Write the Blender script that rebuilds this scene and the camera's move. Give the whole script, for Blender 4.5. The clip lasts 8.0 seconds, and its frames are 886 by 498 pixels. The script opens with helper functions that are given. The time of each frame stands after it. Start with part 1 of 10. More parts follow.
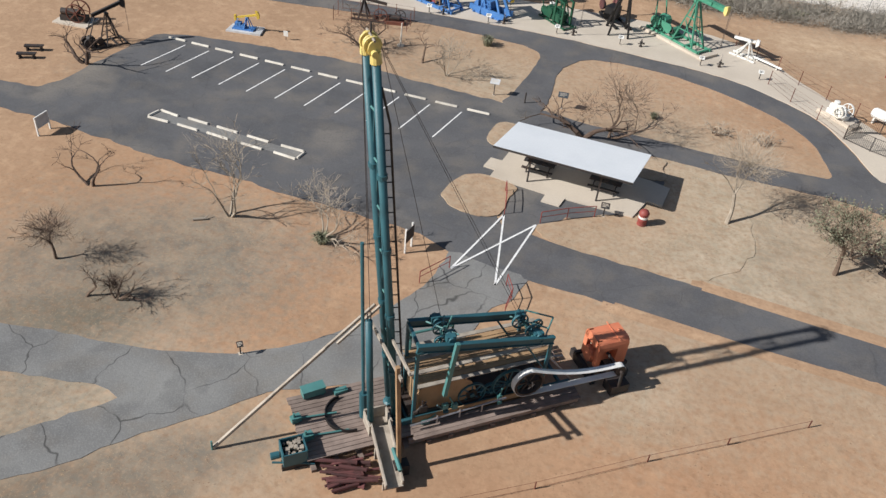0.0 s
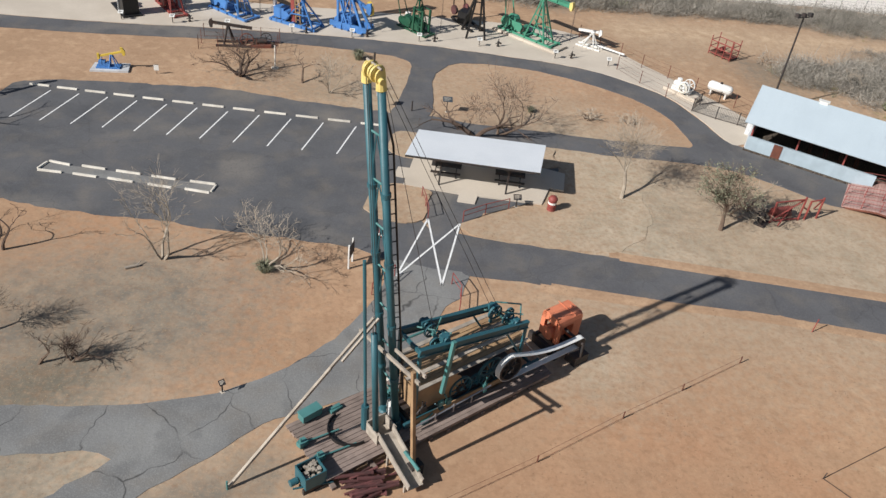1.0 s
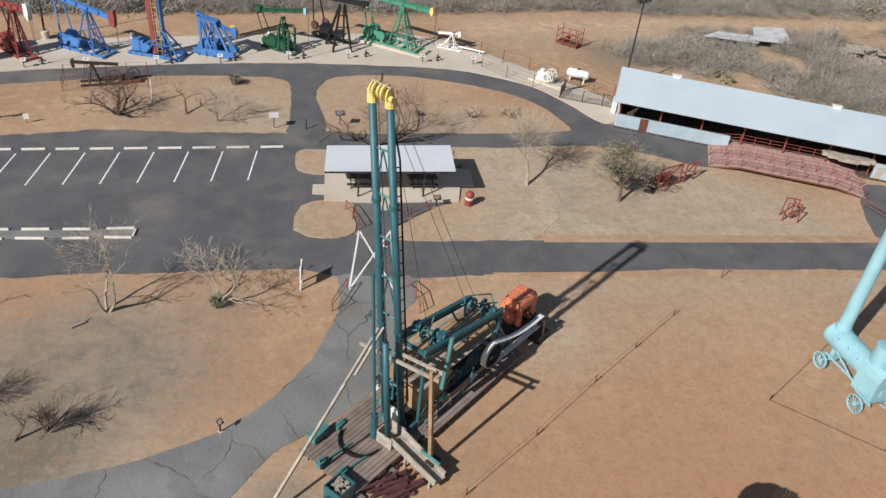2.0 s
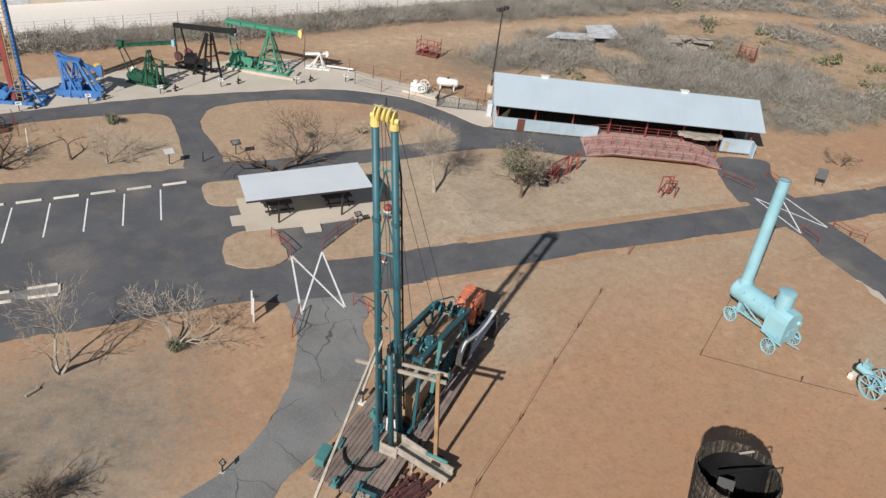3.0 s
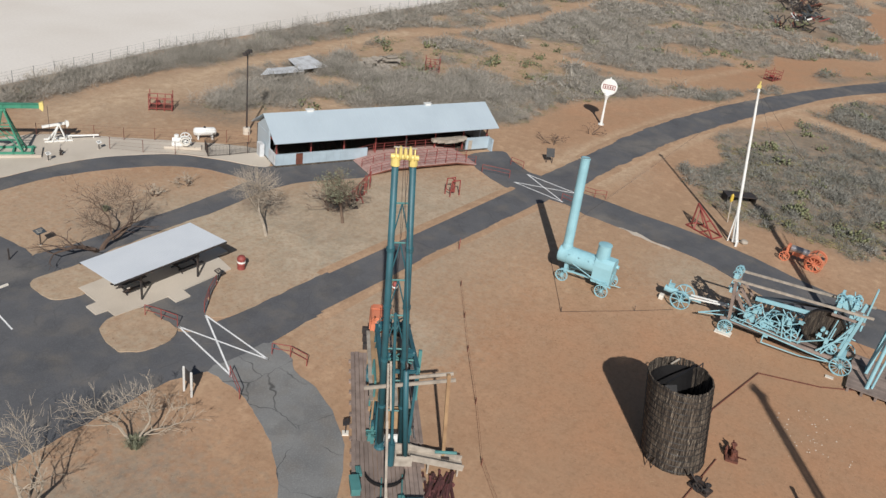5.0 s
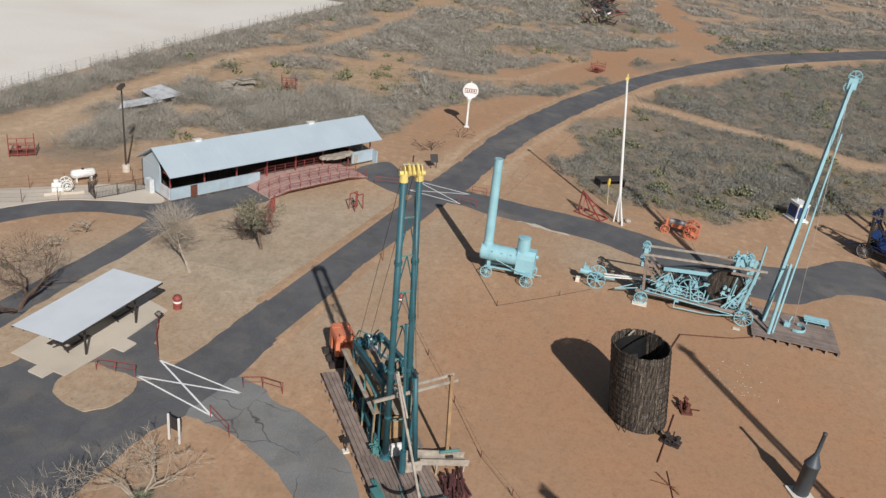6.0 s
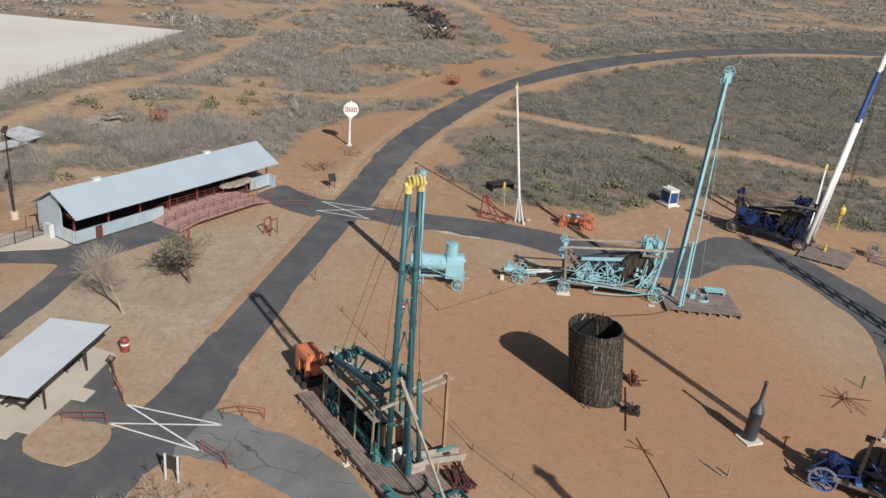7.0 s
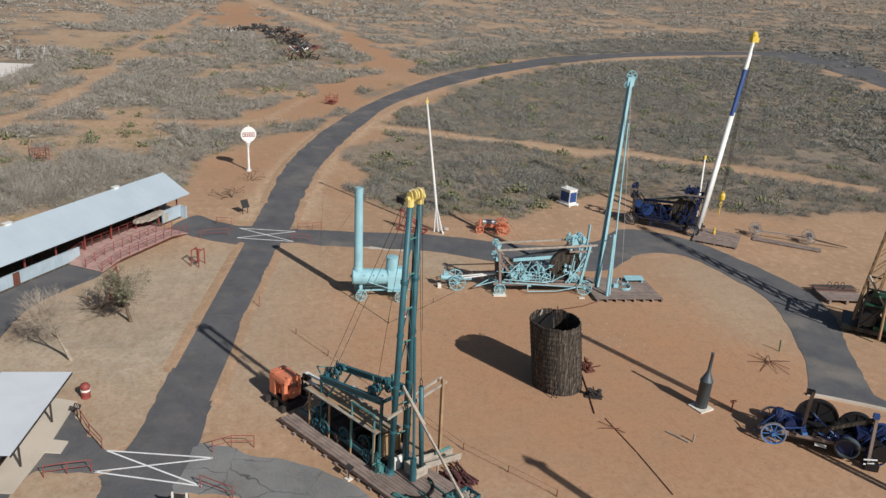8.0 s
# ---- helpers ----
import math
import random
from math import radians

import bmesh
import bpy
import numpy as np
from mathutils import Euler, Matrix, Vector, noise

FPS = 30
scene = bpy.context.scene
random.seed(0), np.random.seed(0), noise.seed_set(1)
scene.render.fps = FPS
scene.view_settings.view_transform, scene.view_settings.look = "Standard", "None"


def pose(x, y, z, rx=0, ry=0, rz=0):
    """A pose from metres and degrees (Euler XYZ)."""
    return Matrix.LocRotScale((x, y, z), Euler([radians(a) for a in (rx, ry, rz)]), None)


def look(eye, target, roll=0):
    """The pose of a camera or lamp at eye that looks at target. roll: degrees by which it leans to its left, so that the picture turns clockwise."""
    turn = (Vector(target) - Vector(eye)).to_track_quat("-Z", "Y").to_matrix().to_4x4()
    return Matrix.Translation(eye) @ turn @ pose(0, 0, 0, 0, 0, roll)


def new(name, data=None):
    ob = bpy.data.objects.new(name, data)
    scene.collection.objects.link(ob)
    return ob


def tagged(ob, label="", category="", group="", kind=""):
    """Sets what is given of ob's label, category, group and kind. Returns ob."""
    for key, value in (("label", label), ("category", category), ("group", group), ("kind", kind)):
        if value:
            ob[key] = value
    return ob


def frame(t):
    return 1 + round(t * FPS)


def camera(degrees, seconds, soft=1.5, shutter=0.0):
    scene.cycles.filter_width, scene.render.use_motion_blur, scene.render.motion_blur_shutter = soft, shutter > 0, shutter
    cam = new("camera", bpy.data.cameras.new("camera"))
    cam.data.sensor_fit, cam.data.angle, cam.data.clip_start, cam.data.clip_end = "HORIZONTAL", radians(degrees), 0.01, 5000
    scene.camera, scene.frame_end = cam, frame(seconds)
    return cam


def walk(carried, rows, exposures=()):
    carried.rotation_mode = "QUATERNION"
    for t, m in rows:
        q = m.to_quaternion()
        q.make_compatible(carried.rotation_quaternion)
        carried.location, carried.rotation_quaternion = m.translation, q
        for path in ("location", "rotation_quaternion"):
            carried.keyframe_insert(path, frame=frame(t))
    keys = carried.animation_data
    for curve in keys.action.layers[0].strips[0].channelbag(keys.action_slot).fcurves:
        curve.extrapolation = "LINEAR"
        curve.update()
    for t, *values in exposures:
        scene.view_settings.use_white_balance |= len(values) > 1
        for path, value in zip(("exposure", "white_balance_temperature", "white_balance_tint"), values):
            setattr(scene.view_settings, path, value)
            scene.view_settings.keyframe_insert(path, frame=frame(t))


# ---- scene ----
from mathutils import geometry

cam = camera(57.00, 8.0, 1.45)
PATH = [
    (0, (6.593, 12.459, 32.442), (6.3362, 14.0036, 31.1971), 6.23),
    (0.5, (3.003, 10.962, 32.873), (2.9607, 12.5450, 31.6521), 6.77),
    (1, (-0.922, 9.877, 33.197), (-0.7463, 11.4725, 32.0030), 7.18),
    (1.5, (-5.135, 9.380, 33.322), (-4.7404, 10.9588, 32.1588), 7.50),
    (2.8, (-15.850, 10.748, 33.601), (-14.9269, 12.1536, 32.5181), 7.13),
    (3, (-17.529, 11.279, 33.666), (-16.5272, 12.6408, 32.5973), 7.63),
    (3.5, (-21.563, 12.903, 33.786), (-20.3855, 14.1446, 32.7505), 7.24),
    (4, (-25.905, 15.182, 33.852), (-24.5561, 16.2727, 32.8561), 7.47),
    (4.5, (-29.893, 18.111, 33.690), (-28.3931, 19.0310, 32.7388), 7.32),
    (4.7, (-31.361, 19.376, 33.627), (-29.8083, 20.2261, 32.6950), 7.66),
    (5.8, (-37.670, 28.095, 33.482), (-35.9094, 28.5117, 32.6286), 7.12),
    (6, (-38.609, 29.828, 33.372), (-36.8232, 30.1605, 32.5356), 6.64),
    (6.5, (-40.662, 34.258, 33.070), (-38.8316, 34.3832, 32.2746), 6.29),
    (7, (-42.203, 38.384, 32.864), (-40.3532, 38.3214, 32.1065), 5.50),
    (7.5, (-43.172, 42.373, 32.627), (-41.3219, 42.1339, 31.9054), 4.55),
    (8, (-43.596, 46.587, 32.662), (-41.7658, 46.1747, 31.9676), 4.11),
]
walk(cam, [(t, look(eye, target, roll)) for t, eye, target, roll in PATH],
     [(0.0, 0.28), (1.5, 0.17), (3.5, 0.08), (5.9, -0.06), (6.7, -0.06), (8.0, -0.04)])

# ---- light ----
SUN_UP, SUN_TO = 35.0, Vector((0.875, 0.485, 0.0)).normalized()
world = bpy.data.worlds.new("world")
scene.world = world
world.use_nodes = True
wn = world.node_tree.nodes
sky = wn.new("ShaderNodeTexSky")
sky.sky_type = "NISHITA"
sky.sun_disc = False
sky.sun_elevation = radians(SUN_UP)
sky.sun_rotation = math.atan2(-SUN_TO.x, -SUN_TO.y)
world.node_tree.links.new(sky.outputs[0], wn["Background"].inputs[0])
wn["Background"].inputs[1].default_value = 0.052
sun = new("sun", bpy.data.lights.new("sun", "SUN"))
sun.data.energy, sun.data.angle, sun.data.color = 4.7, radians(0.53), (1.0, 0.97, 0.93)
sun_dir = (SUN_TO * math.cos(radians(SUN_UP)) + Vector((0, 0, -math.sin(radians(SUN_UP))))).normalized()
sun.matrix_world = Matrix.Translation((0, 0, 60)) @ sun_dir.to_track_quat("-Z", "Y").to_matrix().to_4x4()


# ---- materials ----
def lin(r, g, b):
    return tuple(((c / 255) / 12.92 if c <= 10 else ((c / 255 + 0.055) / 1.055) ** 2.4) for c in (r, g, b)) + (1.0,)


def material(name):
    m = bpy.data.materials.new(name)
    m.use_nodes = True
    return m, m.node_tree.nodes, m.node_tree.links, m.node_tree.nodes["Principled BSDF"]


def mixed(nodes, links, fac, a, b):
    n = nodes.new("ShaderNodeMix")
    n.data_type = "RGBA"
    for sock, val in ((n.inputs[0], fac), (n.inputs[6], a), (n.inputs[7], b)):
        if isinstance(val, (tuple, float, int)):
            sock.default_value = val
        else:
            links.new(val, sock)
    return n.outputs[2]


def noise_fac(nodes, links, scale, lo, hi, detail=4, coords=None, kind="ShaderNodeTexNoise"):
    n = nodes.new(kind)
    n.inputs["Scale"].default_value = scale
    if "Detail" in n.inputs:
        n.inputs["Detail"].default_value = detail
    if coords is not None:
        links.new(coords, n.inputs["Vector"])
    r = nodes.new("ShaderNodeMapRange")
    r.inputs[1].default_value, r.inputs[2].default_value = lo, hi
    links.new(n.outputs[0], r.inputs[0])
    return r.outputs[0]


def surface(name, base, worn=None, rough=0.6, metal=0.0, grain=3.0, stain=0.6, bump=0.15, amount=0.5, per_piece=0.0, per_twig=0.0):
    """A painted, wooden or metal surface: base colour, a second colour in patches, fine grain, bump."""
    m, n, l, p = material(name)
    geo = n.new("ShaderNodeNewGeometry")
    pos = geo.outputs["Position"]
    base = lin(*base)
    worn = lin(*worn) if worn else tuple(c * 0.6 for c in base[:3]) + (1,)
    big = noise_fac(n, l, stain, 0.42, 0.72, 5, pos)
    sc = n.new("ShaderNodeMath")
    sc.operation = "MULTIPLY"
    sc.inputs[1].default_value = amount
    l.new(big, sc.inputs[0])
    col = mixed(n, l, sc.outputs[0], base, worn)
    fine = noise_fac(n, l, grain * 4, 0.3, 0.7, 3, pos)
    sc2 = n.new("ShaderNodeMath")
    sc2.operation = "MULTIPLY"
    sc2.inputs[1].default_value = 0.25
    l.new(fine, sc2.inputs[0])
    col = mixed(n, l, sc2.outputs[0], col, tuple(c * 0.72 for c in base[:3]) + (1,))
    if per_piece:
        info = n.new("ShaderNodeObjectInfo")
        mr = n.new("ShaderNodeMapRange")
        mr.inputs[3].default_value, mr.inputs[4].default_value = 1 - per_piece, 1 + per_piece
        l.new(info.outputs["Random"], mr.inputs[0])
        hsv = n.new("ShaderNodeHueSaturation")
        l.new(col, hsv.inputs["Color"])
        l.new(mr.outputs[0], hsv.inputs["Value"])
        col = hsv.outputs[0]
    if per_twig:
        mr = n.new("ShaderNodeMapRange")
        mr.inputs[3].default_value, mr.inputs[4].default_value = 1 - per_twig, 1 + per_twig
        l.new(geo.outputs["Random Per Island"], mr.inputs[0])
        hsv = n.new("ShaderNodeHueSaturation")
        l.new(col, hsv.inputs["Color"])
        l.new(mr.outputs[0], hsv.inputs["Value"])
        col = hsv.outputs[0]
    l.new(col, p.inputs["Base Color"])
    p.inputs["Roughness"].default_value = rough
    p.inputs["Metallic"].default_value = metal
    if bump:
        b = n.new("ShaderNodeBump")
        b.inputs["Strength"].default_value = bump
        b.inputs["Distance"].default_value = 0.02
        l.new(fine, b.inputs["Height"])
        l.new(b.outputs[0], p.inputs["Normal"])
    return m


def ground_material():
    m, n, l, p = material("bare_soil")
    pos = n.new("ShaderNodeNewGeometry").outputs["Position"]
    cover = n.new("ShaderNodeVertexColor")
    cover.layer_name = "cover"
    dusty = n.new("ShaderNodeVertexColor")
    dusty.layer_name = "dusty"
    pale = n.new("ShaderNodeSeparateColor")
    l.new(dusty.outputs[0], pale.inputs[0])
    sep = n.new("ShaderNodeSeparateColor")
    l.new(cover.outputs[0], sep.inputs[0])
    soil = mixed(n, l, noise_fac(n, l, 0.16, 0.35, 0.68, 6, pos), lin(182, 151, 123), lin(166, 137, 111))
    soil = mixed(n, l, noise_fac(n, l, 0.9, 0.5, 0.75, 8, pos), soil, lin(198, 168, 138))
    red = mixed(n, l, noise_fac(n, l, 0.3, 0.3, 0.7, 5, pos), lin(180, 136, 104), lin(170, 136, 108))
    tan = mixed(n, l, noise_fac(n, l, 0.45, 0.35, 0.7, 8, pos), lin(188, 173, 152), lin(168, 157, 138))
    tan = mixed(n, l, noise_fac(n, l, 1.6, 0.5, 0.9, 9, pos), tan, lin(150, 136, 114))
    scrub = mixed(n, l, noise_fac(n, l, 0.7, 0.35, 0.65, 8, pos), lin(122, 117, 108), lin(152, 139, 122))
    scrub = mixed(n, l, noise_fac(n, l, 0.09, 0.5, 0.7, 5, pos), scrub, lin(108, 107, 97))
    col = mixed(n, l, sep.outputs[2], soil, red)
    ragged = noise_fac(n, l, 2.1, 0.3, 0.7, 9, pos)

    def edge(ch):
        k = n.new("ShaderNodeMath")
        k.operation = "MULTIPLY"
        k.inputs[1].default_value = 0.42
        l.new(ragged, k.inputs[0])
        a = n.new("ShaderNodeMath")
        a.operation = "ADD"
        l.new(sep.outputs[ch], a.inputs[0])
        l.new(k.outputs[0], a.inputs[1])
        r = n.new("ShaderNodeMapRange")
        r.inputs[1].default_value, r.inputs[2].default_value = 0.34, 1.22
        l.new(a.outputs[0], r.inputs[0])
        return r.outputs[0]
    col = mixed(n, l, edge(1), col, tan)
    dust = mixed(n, l, noise_fac(n, l, 0.8, 0.35, 0.7, 7, pos), lin(208, 184, 156), lin(184, 158, 130))
    worn = n.new("ShaderNodeMath")
    worn.operation = "MULTIPLY"
    l.new(pale.outputs[0], worn.inputs[0])
    l.new(noise_fac(n, l, 0.5, 0.2, 0.55, 8, pos), worn.inputs[1])
    col = mixed(n, l, worn.outputs[0], col, dust)
    col = mixed(n, l, edge(0), col, scrub)
    speck = noise_fac(n, l, 2.6, 0.56, 0.98, 9, pos)
    col = mixed(n, l, speck, col, lin(140, 112, 88))
    grit = noise_fac(n, l, 16.0, 0.66, 0.78, 2, pos)
    col = mixed(n, l, grit, col, lin(204, 182, 156))
    # trodden, darker and paler mottling
    for size, lo, hi, tone in ((1.1, 0.5, 0.66, (140, 106, 80)), (3.4, 0.5, 0.62, (132, 102, 78)), (5.5, 0.54, 0.66, (196, 164, 132))):
        mott = n.new("ShaderNodeMath")
        mott.operation = "MULTIPLY"
        mott.inputs[1].default_value = 0.2
        l.new(noise_fac(n, l, size, lo, hi, 5, pos), mott.inputs[0])
        col = mixed(n, l, mott.outputs[0], col, lin(*tone))
    crumbs = n.new("ShaderNodeMath")
    crumbs.operation = "MULTIPLY"
    l.new(noise_fac(n, l, 7.0, 0.63, 0.7, 3, pos), crumbs.inputs[0])
    l.new(noise_fac(n, l, 0.35, 0.42, 0.7, 3, pos), crumbs.inputs[1])
    col = mixed(n, l, crumbs.outputs[0], col, lin(112, 90, 72))
    wide = noise_fac(n, l, 0.045, 0.4, 0.66, 4, pos)
    dim = n.new("ShaderNodeMath")
    dim.operation = "MULTIPLY"
    dim.inputs[1].default_value = 0.35
    l.new(wide, dim.inputs[0])
    col = mixed(n, l, dim.outputs[0], col, lin(158, 130, 104))
    l.new(col, p.inputs["Base Color"])
    p.inputs["Roughness"].default_value = 0.95
    p.inputs["Specular IOR Level"].default_value = 0.15
    b = n.new("ShaderNodeBump")
    b.inputs["Strength"].default_value, b.inputs["Distance"].default_value = 0.3, 0.05
    l.new(noise_fac(n, l, 2.2, 0.2, 0.8, 8, pos), b.inputs["Height"])
    l.new(b.outputs[0], p.inputs["Normal"])
    return m


def asphalt_material(name, a, b, crack):
    m, n, l, p = material(name)
    pos = n.new("ShaderNodeNewGeometry").outputs["Position"]
    col = mixed(n, l, noise_fac(n, l, 0.22, 0.35, 0.7, 6, pos), lin(*a), lin(*b))
    col = mixed(n, l, noise_fac(n, l, 1.4, 0.55, 0.8, 6, pos), col, tuple(c * 1.35 for c in lin(*b)[:3]) + (1,))
    dust = noise_fac(n, l, 0.13, 0.54, 0.74, 8, pos)
    col = mixed(n, l, dust, col, lin(130, 124, 116))
    film = n.new("ShaderNodeMath")
    film.operation = "MULTIPLY"
    film.inputs[1].default_value = 0.45
    l.new(noise_fac(n, l, 0.5, 0.48, 0.72, 9, pos), film.inputs[0])
    col = mixed(n, l, film.outputs[0], col, lin(122, 114, 104))
    patch = noise_fac(n, l, 0.35, 0.56, 0.62, 3, pos)
    half = n.new("ShaderNodeMath")
    half.operation = "MULTIPLY"
    half.inputs[1].default_value = 0.3
    l.new(patch, half.inputs[0])
    col = mixed(n, l, half.outputs[0], col, tuple(c * 0.7 for c in lin(*b)[:3]) + (1,))
    for size, share, tone in ((7.0, 0.35, 0.72), (11.0, 0.3, 1.3)):
        grit = n.new("ShaderNodeMath")
        grit.operation = "MULTIPLY"
        grit.inputs[1].default_value = share
        l.new(noise_fac(n, l, size, 0.48, 0.66, 9, pos), grit.inputs[0])
        col = mixed(n, l, grit.outputs[0], col, tuple(c * tone for c in lin(*a)[:3]) + (1,))
    # cracks wander along the edges of large cells
    warp = n.new("ShaderNodeTexNoise")
    warp.inputs["Scale"].default_value = 0.6
    l.new(pos, warp.inputs["Vector"])
    add = n.new("ShaderNodeVectorMath")
    add.operation = "MULTIPLY_ADD"
    l.new(warp.outputs["Color"], add.inputs[0])
    add.inputs[1].default_value = (1.6, 1.6, 0)
    l.new(pos, add.inputs[2])
    v = n.new("ShaderNodeTexVoronoi")
    v.feature = "DISTANCE_TO_EDGE"
    v.inputs["Scale"].default_value = 0.24
    l.new(add.outputs[0], v.inputs["Vector"])
    r = n.new("ShaderNodeMapRange")
    r.inputs[1].default_value, r.inputs[2].default_value = 0.002, 0.012
    r.inputs[3].default_value, r.inputs[4].default_value = crack * 1.4, 0.0
    l.new(v.outputs["Distance"], r.inputs[0])
    gap = n.new("ShaderNodeMath")
    gap.operation = "MULTIPLY"
    l.new(r.outputs[0], gap.inputs[0])
    l.new(noise_fac(n, l, 0.45, 0.36, 0.56, 4, pos), gap.inputs[1])
    col = mixed(n, l, gap.outputs[0], col, lin(48, 47, 47))
    l.new(col, p.inputs["Base Color"])
    p.inputs["Roughness"].default_value = 0.88
    p.inputs["Specular IOR Level"].default_value = 0.25
    bp = n.new("ShaderNodeBump")
    bp.inputs["Strength"].default_value, bp.inputs["Distance"].default_value = 0.3, 0.02
    l.new(noise_fac(n, l, 14.0, 0.3, 0.7, 4, pos), bp.inputs["Height"])
    l.new(bp.outputs[0], p.inputs["Normal"])
    return m


def stave_material():
    """Blackened old timber with grey streaks running down the grain."""
    m, n, l, p = material("black_stained_staves")
    pos = n.new("ShaderNodeNewGeometry").outputs["Position"]
    squeeze = n.new("ShaderNodeVectorMath")
    squeeze.operation = "MULTIPLY"
    squeeze.inputs[1].default_value = (1.0, 1.0, 0.07)
    l.new(pos, squeeze.inputs[0])
    streak = squeeze.outputs[0]
    col = mixed(n, l, noise_fac(n, l, 7.0, 0.42, 0.7, 6, streak), lin(50, 42, 36), lin(104, 92, 79))
    col = mixed(n, l, noise_fac(n, l, 24.0, 0.55, 0.72, 5, streak), col, lin(148, 138, 124))
    col = mixed(n, l, noise_fac(n, l, 17.0, 0.52, 0.66, 5, streak), col, lin(26, 23, 21))
    info = n.new("ShaderNodeObjectInfo")
    tone = n.new("ShaderNodeMapRange")
    tone.inputs[3].default_value, tone.inputs[4].default_value = 0.5, 1.2
    l.new(info.outputs["Random"], tone.inputs[0])
    hsv = n.new("ShaderNodeHueSaturation")
    l.new(col, hsv.inputs["Color"])
    l.new(tone.outputs[0], hsv.inputs["Value"])
    l.new(hsv.outputs[0], p.inputs["Base Color"])
    p.inputs["Roughness"].default_value = 0.92
    b = n.new("ShaderNodeBump")
    b.inputs["Strength"].default_value, b.inputs["Distance"].default_value = 0.4, 0.02
    l.new(noise_fac(n, l, 16.0, 0.3, 0.7, 4, streak), b.inputs["Height"])
    l.new(b.outputs[0], p.inputs["Normal"])
    return m


